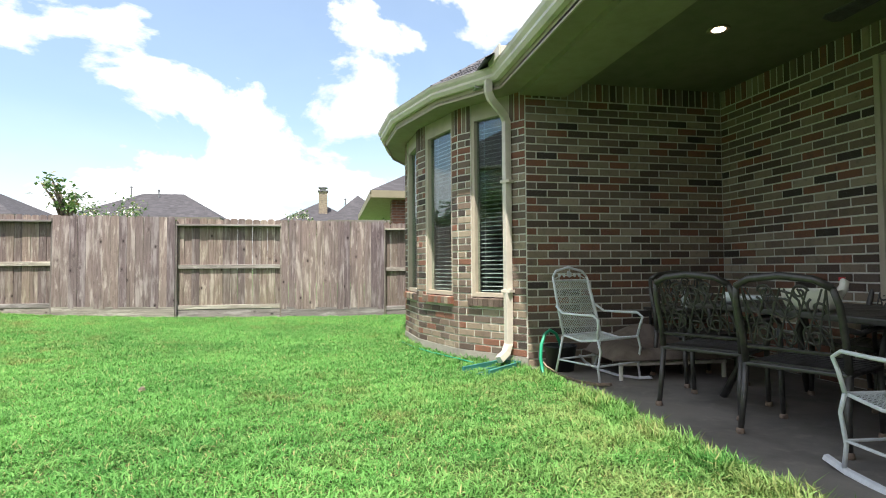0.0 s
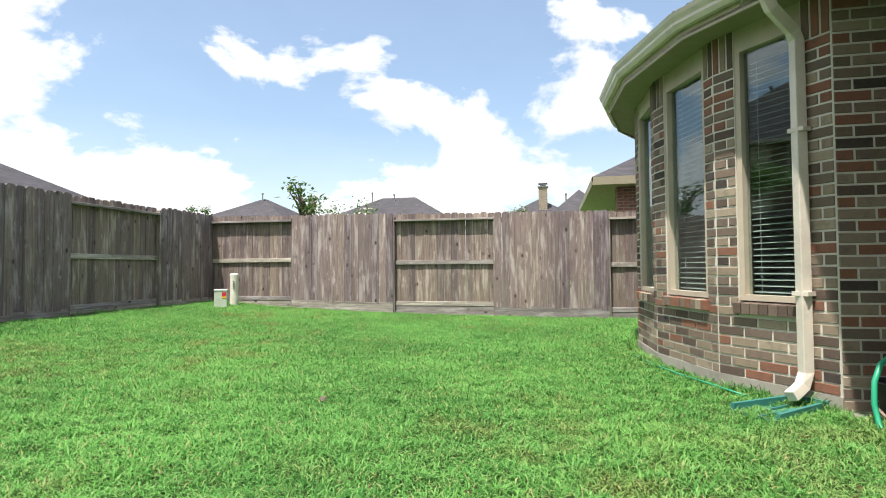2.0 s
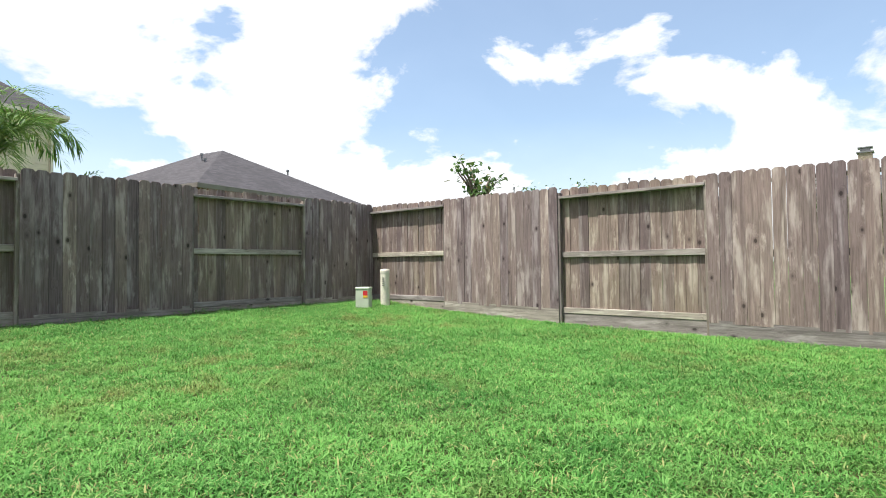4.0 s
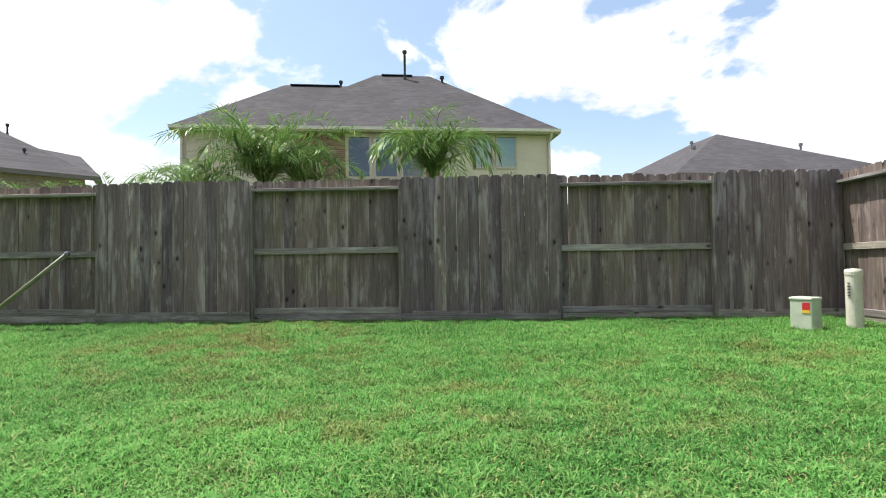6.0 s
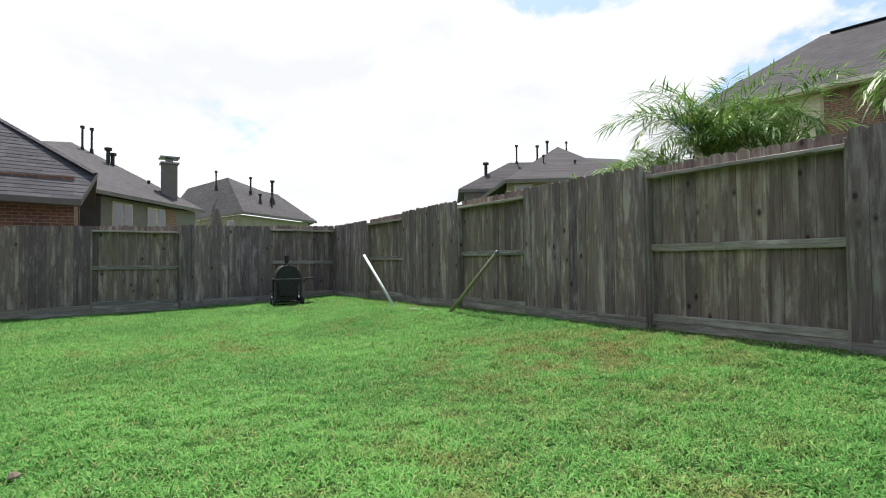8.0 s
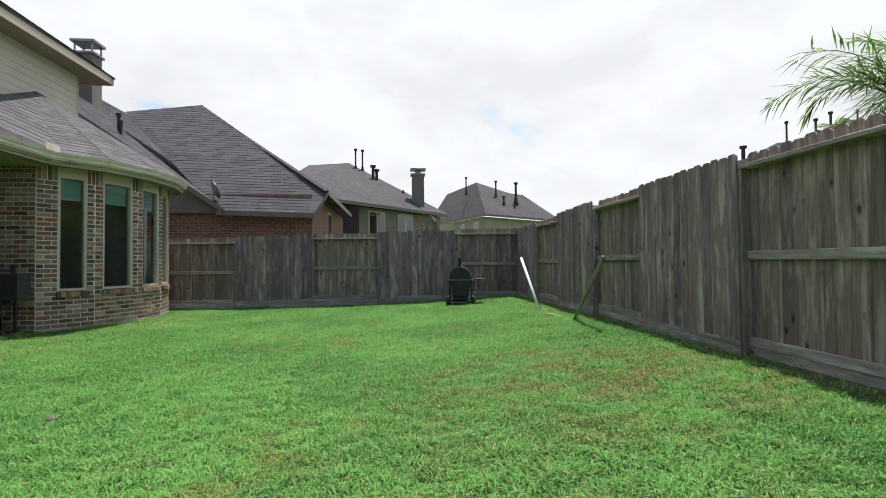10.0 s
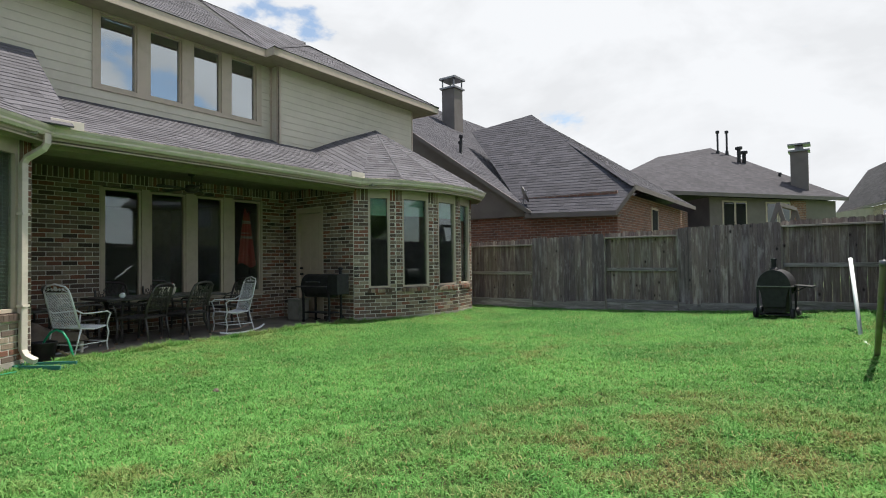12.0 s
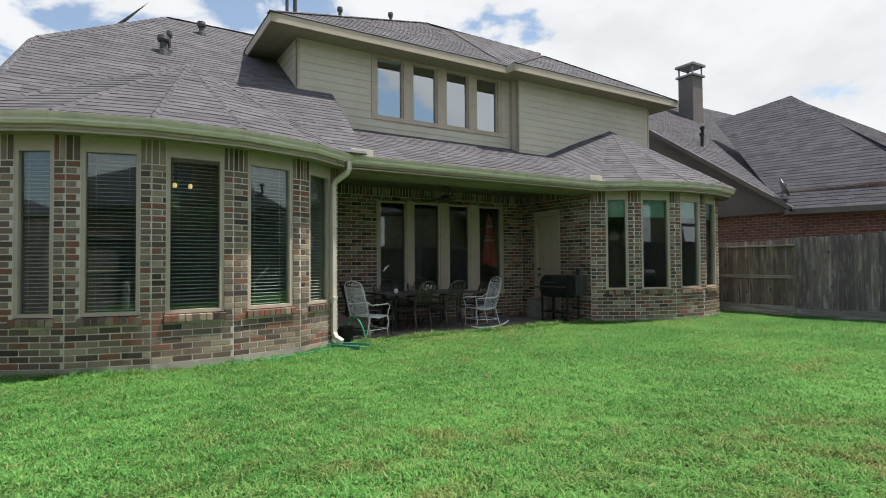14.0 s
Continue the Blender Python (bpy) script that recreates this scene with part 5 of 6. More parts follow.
eave_board(hs, G0, (-20.3, -16.9, 4.3), "taupe")
ow, uw = Vector((-20.95, -14.1, 0)), Vector((-4.55, 3.8, 0)).normalized()
far_window(hs, ow, uw, Vector((-uw.y, uw.x, 0)) * -1, 0.5, 1.35, 3.9, 5.2)
for x, y, z, h, r in ((-23.0, -18.6, 6.15, 1.1, 0.1), (-25.4, -18.4, 7.6, 1.0, 0.05), (-26.3, -17.4, 7.7, 0.8, 0.06), (-26.9, -17.1, 7.9, 0.9, 0.06), (-23.9, -14.3, 6.6, 0.5, 0.04), (-25.0, -12.9, 6.3, 0.4, 0.04), (-26.8, -15.3, 8.0, 0.4, 0.04)):
    vent_pipe(hs, x, y, z, h, r)

# beyond the south fence: a long roof with a sided chimney, and a hip roof farther off
hm = prism_house("house_south_mid", "taupe house with a long grey roof and sided chimney")
QA, QB, QR, QS = (0.9, -11.7, 4.0), (-7.1, -22.9, 4.0), (-1.0, -24.8, 7.4), (0.9, -21.2, 6.6)
foot_wall(hm, [(-2.2, -16.9), (-6.6, -22.9), (-2.0, -26.2), (1.4, -20.5)], 3.86, "taupe", "taupe siding wall")
flat_roof_planes("roof", "grey shingle roof", [[QA, QB, QR, QS], [QB, (2.6, -29.9, 4.0), QR], [(2.6, -29.9, 4.0), (1.5, -17, 4.0), QS, QR]], "shingle_far", hm)
eave_board(hm, QB, QA, "taupe", 0.16)
om, um = Vector((-2.2, -16.9, 0)), Vector((-4.4, -6.0, 0)).normalized()
nm_ = Vector((um.y, -um.x, 0))
for s0, s1 in ((0.75, 1.3), (1.42, 1.95), (3.2, 3.75), (3.95, 4.5)):
    far_window(hm, om, um, nm_, s0, s1, 2.55, 3.65)
part("brick_strip", slab_on(MB(), om, um, nm_, 4.6, 5.5, -0.1, 3.8, -0.05, 0.05), M["far_brick"], hm, "brown brick strip")
chm = part("chimney", MB().box((-5.6, -22.5, 3.9), (-4.9, -21.8, 6.2)), M["taupe"], hm, "dark sided chimney")
part("chimney_cap", MB().box((-5.68, -22.58, 6.2), (-4.82, -21.72, 6.28)).box((-5.42, -22.32, 6.28), (-5.08, -21.98, 6.5)).prism([(-5.7, -22.6, 6.5), (-4.8, -22.6, 6.5), (-4.8, -21.7, 6.5), (-5.7, -21.7, 6.5)], (0, 0, 0.07)), M["stain"], chm)
for x, y, z, h, r in ((-1.5, -24.0, 7.0, 1.0, 0.05), (-1.9, -24.3, 7.0, 1.0, 0.05), (-2.6, -23.2, 6.1, 0.75, 0.09), (-2.8, -23.5, 5.9, 0.75, 0.09), (-4.4, -23.0, 5.0, 0.3, 0.04)):
    vent_pipe(hm, x, y, z, h, r)

hf = prism_house("house_south_far", "brick and siding house with a grey hip roof")
FC, FE, FP = (-10.0, -26.9, 4.4), (-17.0, -32.8, 4.4), (-10.3, -33.0, 7.4)
foot_wall(hf, [(-10.0, -27.6), (-16.3, -32.9), (-13, -38), (-6.5, -38), (-8.6, -33.4)], 4.25, "tan", "tan siding wall")
part("brick_wall", MB().prism([(-10.0, -27.55, -0.1), (-8.5, -33.4, -0.1), (-8.6, -33.6, -0.1), (-10.1, -27.75, -0.1)], (0, 0, 4.35)), M["far_stone"], hf, "mixed brick wall")
flat_roof_planes("roof", "grey shingle hip roof", [[FC, FE, (-14.6, -35.4, 6.7), (-13.2, -34.2, 6.7), FP], [(-6.7, -40.0, 4.4), FC, FP, (-8.6, -40.0, 7.3)], [FE, (-18, -38, 4.4), (-14.6, -35.4, 6.7)],
    [FP, (-13.2, -34.2, 6.7), (-11, -40, 6.0), (-8.6, -40.0, 7.3)]], "shingle_far", hf)
eave_board(hf, FE, FC, "taupe", 0.16)
eave_board(hf, FC, (-6.7, -40.0, 4.4), "taupe", 0.16)
ofr, ufr = Vector((-8.5, -33.4, 0)), Vector((-1.5, 5.85, 0)).normalized()
for s0, s1 in ((1.7, 2.4), (4.3, 5.1)):
    far_window(hf, ofr, ufr, Vector((ufr.y, -ufr.x, 0)), s0, s1, 2.6, 3.9)
for x, y, z, h, r in ((-9.4, -32.4, 6.7, 0.9, 0.05), (-11.6, -31.6, 6.3, 0.9, 0.06), (-13.2, -31.8, 5.9, 1.2, 0.09), (-12.0, -30.5, 5.5, 0.4, 0.07), (-12.9, -30.8, 5.4, 0.4, 0.03)):
    vent_pipe(hf, x, y, z, h, r)

# farther houses
far_house("house_north_west", "grey-roofed house beyond the fence corner", (-35.5, 14.5), (13, 11), 10, 4.6, 7.7, 2.0, "far_brick", vents=[(8.2, 3.6, 6.4, 0.6), (9.0, 3.2, 6.0, 0.6), (9.5, 8.6, 6.2, 0.5)])
far_house("house_north_1", "distant house with a dark hip roof", (-29, 42), (8, 9), 0, 4.8, 7.2, 0.6, "far_brick", vents=[(4.2, 3.6, 6.9, 0.6)])
far_house("house_north_2", "distant house with a long grey roof", (-18, 44), (9.5, 9), 0, 4.9, 7.2, 3.0, "far_stone", vents=[(2.6, 3.6, 6.6, 0.9), (4.6, 3.6, 6.9, 0.4)])
far_house("house_north_3", "distant house with a stone chimney", (-3.6, 46), (5.2, 9), 0, 4.9, 6.9, 1.0, "far_stone", chimney=(2.6, 1.2, 0.7, 4.0, 7.5, "far_stone"))
far_house("house_north_4", "distant house with a steep gabled roof", (0.2, 45), (4.2, 9), 0, 4.9, 7.5, 0.4, "far_stone", vents=[(1.0, 3.0, 6.2, 0.7)])
# the porch of the neighbour in the north
nn = thing("house_north_near", "neighbour's porch with beige eaves and brick post", "house", "neighbouring houses")
part("post", MB().box((1.75, 16.4, -0.1), (2.2, 16.85, 3.0)), M["far_brick"], nn)
part("wall", MB().box((3.4, 17.5, -0.1), (9.0, 23, 3.0)), M["far_brick"], nn)
part("soffit", MB().prism([(1.2, 16.0, 3.0), (9, 16.0, 3.0), (9, 23, 3.0), (1.2, 23, 3.0)], (0, 0, 0.06)), M["soffit"], nn)
part("fascia", MB().box((1.12, 15.9, 3.0), (9, 16.0, 3.2)).box((1.1, 16.0, 3.0), (1.2, 23, 3.2)), M["soffit"], nn)
flat_roof_planes("roof", "grey shingle roof", [[(1.1, 15.9, 3.2), (9, 15.9, 3.2), (9, 19.5, 5.3), (4.8, 19.5, 5.3)], [(1.1, 23.1, 3.2), (1.1, 15.9, 3.2), (4.8, 19.5, 5.3)]], "shingle_far", nn)

# wooden swing set behind the south fence
sw = thing("swing_set", "dark wooden play frame behind the fence", "swing set")
for a, b in (((-5.9, -9.5, 0), (-5.2, -9.4, 2.75)), ((-4.4, -9.3, 0), (-5.2, -9.4, 2.75)), ((-5.2, -9.4, 2.75), (-5.5, -11.6, 2.75)), ((-6.2, -11.7, 0), (-5.5, -11.6, 2.75)), ((-4.8, -11.5, 0), (-5.5, -11.6, 2.75))):
    part("beam", MB().tube([a, b], 0.075, 4), M["taupe"], sw)


# ---- plants ----


def leaf_card(mb, p, d, up, L, w):
    """A pointed leaflet folded along its rib."""
    d, up = d.normalized(), up.normalized()
    s = d.cross(up).normalized()
    n = s.cross(d)
    mb.add([p, p + d * L * 0.4 + s * w + n * w * 0.3, p + d * L, p + d * L * 0.4 - s * w + n * w * 0.3, p + d * L * 0.45], [(0, 1, 4), (1, 2, 4), (2, 3, 4), (3, 0, 4)])


M["frond"] = leaf_mat("palm_leaf", (0.065, 0.16, 0.035), (0.25, 0.42, 0.10), (0.40, 0.38, 0.13), 0.9)
M["bark"] = paint("palm_trunk", (0.20, 0.16, 0.12), 0.9, dirt=0.2)
M["leaf"] = leaf_mat("tree_leaf", (0.055, 0.12, 0.03), (0.11, 0.19, 0.05))
M["flower"] = paint("white_flower", (0.75, 0.72, 0.66), 0.7)


def palm(x, y, crown, n, length, label, seed, spread=1.0, rise=0.85):
    """A queen palm: fronds rise, arch over and hang, with long drooping leaflets."""
    r = random.Random(seed)
    root = thing("palm_tree", label, "palm tree", "palms")
    part("trunk", MB().tube([(x, y, -0.2), (x + 0.05, y, crown * 0.5), (x + 0.08, y + 0.05, crown)], [0.15, 0.11, 0.07], 10), M["bark"], root, smooth=True)
    c = Vector((x + 0.08, y + 0.05, crown))
    for i in range(n):
        a = 6.283 * (i * 0.618 % 1.0) + r.uniform(-0.2, 0.2)
        e = r.uniform(rise, 1.52) - 0.3 * (i % 4 == 0)
        L = length * r.uniform(0.75, 1.15)
        fall = r.uniform(0.9, 2.3) * spread
        out = Vector((math.cos(a), math.sin(a), 0))
        side = Vector((-out.y, out.x, 0)) * r.uniform(-0.25, 0.25)
        pts, p = [c], c
        for k in range(12):
            ang = e - fall * (k / 11) ** 1.7
            p = p + (out * math.cos(ang) + side * (k / 11) + Vector((0, 0, math.sin(ang)))) * (L / 12)
            pts.append(p)
        mb = MB().tube(pts, [0.017 - 0.0012 * k for k in range(13)], 4)
        for k in range(38):
            t = 0.16 + 0.83 * k / 37
            i0 = min(int(t * 12), 11)
            p = pts[i0].lerp(pts[i0 + 1], t * 12 - i0)
            d = (pts[i0 + 1] - pts[i0]).normalized()
            s = d.cross(Vector((0, 0, 1)))
            s = s.normalized() if s.length > 0.05 else side.normalized()
            ll = L * 0.24 * (0.45 + 0.75 * math.sin(0.5 + 2.3 * t)) * r.uniform(0.8, 1.2)
            for q in (1, -1):
                dd = (s * q * r.uniform(0.6, 1.0) + d * r.uniform(0.5, 0.9) + Vector((0, 0, r.uniform(-0.5, 0.35)))).normalized()
                mid, w = p + dd * ll * 0.5, 0.013
                tip = mid + (dd + Vector((0, 0, -r.uniform(0.05, 0.75)))).normalized() * ll * 0.55
                up = dd.cross(Vector((0, 0, 1)))
                up = (up.normalized() if up.length > 0.05 else s) * w
                mb.add([p, mid + up, tip, mid - up], [(0, 1, 3), (1, 2, 3)])
        part("frond", mb, M["frond"], root)


palm(-10.6, 3.9, 2.45, 28, 2.05, "queen palm with arching drooping fronds behind the fence", 1)
palm(-10.9, 4.7, 2.3, 16, 1.7, "queen palm with arching drooping fronds behind the fence", 11)
palm(-11.0, 2.4, 2.15, 20, 1.7, "queen palm with arching drooping fronds behind the fence", 2)
palm(-10.4, 7.2, 2.55, 26, 1.8, "upright bushy green palm behind the fence", 3, 1.35, 1.22)
palm(-10.6, 8.3, 2.0, 12, 0.9, "low bushy palm behind the fence", 12, 0.9)
palm(-11.0, 0.6, 1.8, 16, 1.3, "low palm with thin fronds behind the fence", 4)
palm(-11.0, -0.8, 1.75, 14, 1.15, "low palm with thin fronds behind the fence", 7, 0.7)
palm(-10.5, 9.0, 1.9, 12, 0.75, "small palm just showing over the fence", 5, 0.6)


def tree(name, label, x, y, base, height, spread, leaves, seed, flower=0.0, size=0.11):
    r = random.Random(seed)
    root = thing(name, label, "tree")
    wood = MB().tube([(x, y, -0.2), (x + 0.06, y, base * 0.6), (x, y, base)], [0.13, 0.10, 0.07], 8)
    tips = []
    for i in range(9):
        a = r.uniform(0, 6.283)
        t = Vector((x + math.cos(a) * spread * r.uniform(0.3, 1), y + math.sin(a) * spread * r.uniform(0.3, 1), base + height * r.uniform(0.3, 1)))
        mid = Vector((x, y, base)).lerp(t, 0.5) + Vector((0, 0, 0.1))
        wood.tube([(x, y, base * 0.9), mid, t], [0.05, 0.03, 0.012], 6)
        tips += [mid, t, t]
    part("trunk", wood, M["bark"], root, smooth=True)
    lf, fl = MB(), MB()
    for i in range(leaves):
        p = r.choice(tips) + Vector((r.gauss(0, 1), r.gauss(0, 1), r.gauss(0, 0.8))) * spread * 0.16
        d = Vector((r.uniform(-1, 1), r.uniform(-1, 1), r.uniform(-0.8, 0.6)))
        leaf_card(fl if r.random() < flower else lf, p, d, Vector((r.uniform(-0.5, 0.5), r.uniform(-0.5, 0.5), 1)), size * r.uniform(0.7, 1.3), size * 0.28)
    part("crown", lf, M["leaf"], root, "green leaves")
    if fl.v:
        part("blossoms", fl, M["flower"], root, "white blossoms")


tree("magnolia_tree", "small sparse dark-leaved tree beyond the fence", -5.83, 14.45, 2.05, 1.05, 0.62, 210, 3, size=0.15)
tree("flowering_tree", "bushy tree with white blossoms beyond the fence", -7.6, 21.6, 1.5, 1.75, 1.5, 1500, 5, 0.25, 0.14)
tree("shrub_tree", "small light green tree beyond the fence", -17.5, 26.5, 2.6, 1.7, 0.7, 420, 6, size=0.18)
tree("blossom_shrub", "white blossoming shrub beyond the fence", 2.5, 21.5, 1.5, 1.7, 0.8, 600, 8, 0.4, 0.12)
tree("blossom_shrub", "white blossoming shrub beyond the fence", -1.4, 30.0, 2.2, 1.8, 0.8, 500, 9, 0.3, 0.14)


# ---- patio furniture ----
def spiral(c, r0, turns, ax, ay, k=18, grow=0.0, phase=0.0):
    """Points of a scroll round c in the plane of ax and ay."""
    out = []
    for i in range(k + 1):
        t = i / k
        a = phase + turns * 2 * math.pi * t
        r = r0 * (1 - t * 0.82)
        out.append(c + ax * (r * math.cos(a)) + ay * (r * math.sin(a)))
    return out


def dining_chair(label):
    """A cast metal armchair; faces +x, its feet on z = 0."""
    root = thing("dining_chair", label, "chair", "chairs round the table")
    for sy in (1, -1):
        y = 0.27 * sy
        part("back_leg", MB().tube([(-0.30, y * 1.04, 0.0), (-0.27, y, 0.2), (-0.23, y, 0.43)], [0.018, 0.019, 0.021], 8), M["iron"], root, smooth=True)
        part("back_post", MB().tube([(-0.23, y, 0.43), (-0.26, y, 0.6), (-0.33, y, 0.8), (-0.37, y * 0.93, 0.9)], [0.021, 0.021, 0.02, 0.018], 8), M["iron"], root, smooth=True)
        part("front_leg", MB().tube([(0.26, y, 0.0), (0.245, y, 0.2), (0.24, y, 0.43)], [0.017, 0.018, 0.02], 8), M["iron"], root, smooth=True)
        part("arm", MB().tube([(-0.29, y, 0.68), (-0.12, y * 1.08, 0.645), (0.1, y * 1.1, 0.66), (0.26, y * 1.08, 0.655), (0.30, y * 1.08, 0.62), (0.27, y * 1.06, 0.58), (0.25, y, 0.43)], 0.016, 8), M["iron"], root, smooth=True)
        for x in (-0.30, 0.26):
            part("foot_cap", MB().lathe([(0.02, 0.0), (0.026, 0.008), (0.024, 0.03), (0.018, 0.036)], 10, Matrix.Translation((x, y * (1.04 if x < 0 else 1), 0))), M["rust"], root, "worn metal foot cap", True)
    top = [(-0.37, 0.25, 0.9), (-0.385, 0.17, 0.945), (-0.395, 0.0, 0.965), (-0.385, -0.17, 0.945), (-0.37, -0.25, 0.9)]
    part("top_rail", MB().tube(top, 0.022, 8), M["iron"], root, smooth=True)
    part("lower_back_rail", MB().tube([(-0.245, 0.26, 0.53), (-0.245, -0.26, 0.53)], 0.012, 6), M["iron"], root)
    # openwork back: scrolls and crossed bars in the leaning plane
    ax, ay = Vector((0, 1, 0)), Vector((-0.30, 0, 0.954)).normalized()
    o = Vector((-0.25, 0, 0.53))
    for cy, cz, r, turns, ph in ((0.13, 0.10, 0.075, 1.6, 0), (-0.13, 0.10, 0.075, -1.6, math.pi), (0.0, 0.27, 0.095, 1.7, 1.5), (0.17, 0.27, 0.06, 1.4, 2), (-0.17, 0.27, 0.06, -1.4, 1), (0.0, 0.07, 0.05, 1.2, 0.4), (0.09, 0.36, 0.045, 1.3, 0), (-0.09, 0.36, 0.045, -1.3, 3)):
        part("scroll", MB().tube(spiral(o + ax * cy + ay * cz, r, turns, ax, ay, phase=ph), 0.0075, 5), M["iron"], root, smooth=True)
    for k in range(7):
        y0 = -0.21 + 0.07 * k
        for sg in (1, -1):
            y1 = max(-0.22, min(0.22, y0 + sg * 0.13))
            part("lattice_bar", MB().tube([o + ax * y0 + ay * 0.02, o + ax * (y0 + y1) / 2 + ay * 0.2 + Vector((-0.01, 0, 0)), o + ax * y1 + ay * 0.38], 0.0055, 5), M["iron"], root)
    bevel(part("seat_frame", MB().box((-0.25, -0.285, 0.41), (0.27, 0.285, 0.435)), M["iron"], root), 0.008)
    for k in range(9):
        x = -0.22 + k * 0.057
        bevel(part("seat_slat", MB().box((x, -0.265, 0.432), (x + 0.042, 0.265, 0.446 - 0.008 * math.sin(k / 8 * math.pi))), M["iron"], root), 0.003, 1)
    return root


def rocker(label):
    """A white wrought-iron rocking chair with a mesh seat and back; faces +x."""
    root = thing("rocking_chair", label, "rocking chair", "white rocking chairs")
    W = M["white"]
    for sy in (1, -1):
        y = 0.255 * sy
        run = [(-0.50, y, 0.13), (-0.42, y, 0.075), (-0.25, y, 0.028), (0.0, y, 0.010), (0.22, y, 0.022), (0.36, y, 0.05)]
        bevel(part("runner", MB().tube(run, 0.014, 4, squash=1.6), M["white"] if sy > 0 else M["rust"], root, "" if sy > 0 else "flaking rusty runner"), 0.003, 1)
        part("front_leg", MB().tube([(0.24, y, 0.025), (0.22, y, 0.15), (0.25, y, 0.30), (0.22, y, 0.40)], 0.011, 7), W, root, smooth=True)
        part("back_leg", MB().tube([(-0.30, y, 0.035), (-0.25, y, 0.2), (-0.20, y, 0.385)], 0.011, 7), W, root, smooth=True)
        part("arm", MB().tube([(-0.28, y, 0.66), (-0.18, y * 1.06, 0.60), (0.02, y * 1.12, 0.60), (0.20, y * 1.12, 0.605), (0.26, y * 1.1, 0.57), (0.24, y * 1.05, 0.50), (0.22, y, 0.40)], 0.011, 7), W, root, smooth=True)
        part("back_post", MB().tube([(-0.20, y * 0.94, 0.385), (-0.26, y * 0.94, 0.6), (-0.33, y * 0.9, 0.85), (-0.355, y * 0.86, 0.93)], 0.012, 7), W, root, smooth=True)
    part("top_bow", MB().tube([(-0.355, 0.22, 0.93), (-0.37, 0.17, 0.985), (-0.38, 0.0, 1.02), (-0.37, -0.17, 0.985), (-0.355, -0.22, 0.93)], 0.012, 7), W, root, smooth=True)
    part("top_bar", MB().tube([(-0.345, 0.22, 0.895), (-0.345, -0.22, 0.895)], 0.009, 6), W, root)
    part("rung", MB().tube([(0.225, 0.25, 0.17), (0.225, -0.25, 0.17)], 0.009, 6), W, root)
    part("rung", MB().tube([(-0.26, 0.25, 0.17), (-0.26, -0.25, 0.17)], 0.009, 6), W, root)
    for y in (0.255, -0.255):
        part("side_rung", MB().tube([(0.225, y, 0.17), (-0.26, y, 0.17)], 0.008, 6), W, root)
    for y, r in ((0, 0.035), (0.07, 0.022), (-0.07, 0.022), (0.13, 0.02), (-0.13, 0.02)):
        part("leaf_ornament", MB().lathe([(0.0, -0.006), (r * 0.8, -0.003), (r, 0.0), (r * 0.8, 0.003), (0.0, 0.006)], 9, pose(-0.365, y, 0.945 + (0.01 if y == 0 else 0), 0, 80, 0)), W, root)
    part("vine", MB().tube([(-0.352, 0.2, 0.91), (-0.36, 0.1, 0.955), (-0.365, 0, 0.93), (-0.36, -0.1, 0.955), (-0.352, -0.2, 0.91)], 0.005, 5), W, root)
    back, seat = MB(), MB()
    P = lambda s, t: Vector((-0.205 - 0.14 * t, (s - 0.5) * (0.46 - 0.03 * t), 0.40 + 0.49 * t))
    Q = lambda s, t: Vector((-0.19 + 0.42 * t, (s - 0.5) * 0.49, 0.395 - 0.03 * math.sin(t * 3.14)))
    n = 15
    for mb, fn, rows in ((back, P, 18), (seat, Q, 15)):
        for i in range(-rows, n + 1):
            for sg in (0, 1):
                a, b = (i / n, 0.0), ((i + rows) / n, 1.0)
                lo, hi = max(0.0, -i / rows), min(1.0, (n - i) / rows)
                if hi - lo < 0.02:
                    continue
                pts = [(a[0] + (b[0] - a[0]) * t, t) for t in (lo, (lo + hi) / 2, hi)]
                mb.tube([fn(1 - s if sg else s, t) for s, t in pts], 0.0028, 3)
    part("mesh_back", back, W, root, "white diamond wire mesh")
    part("mesh_seat", seat, W, root, "white diamond wire mesh")
    part("seat_rim", MB().tube([Q(0, 0), Q(0, .5), Q(0, 1), Q(1, 1), Q(1, .5), Q(1, 0)], 0.010, 6, True), W, root)
    part("back_rim", MB().tube([P(0, 0), P(0, 1), P(1, 1), P(1, 0)], 0.008, 6, True), W, root)
    return root


F = -0.012
def put(ob, x, y, rz):
    ob.matrix_world = pose(x, y, F, 0, 0, rz)
    return ob


c0 = put(dining_chair("dark bronze cast metal patio chair with scrolled back"), 2.79, 4.22, 30)
for x, y, rz in ((2.86, 3.46, 24), (3.98, 4.05, 178), (3.98, 3.2, 183), (3.25, 5.02, -95), (3.5, 2.2, 92)):
    copy_thing(c0, pose(x, y, F, 0, 0, rz))
r0 = put(rocker("white wrought-iron rocking chair with mesh seat"), 2.42, 5.28, -70)
copy_thing(r0, pose(2.70, 2.64, F, 0, 0, 83))

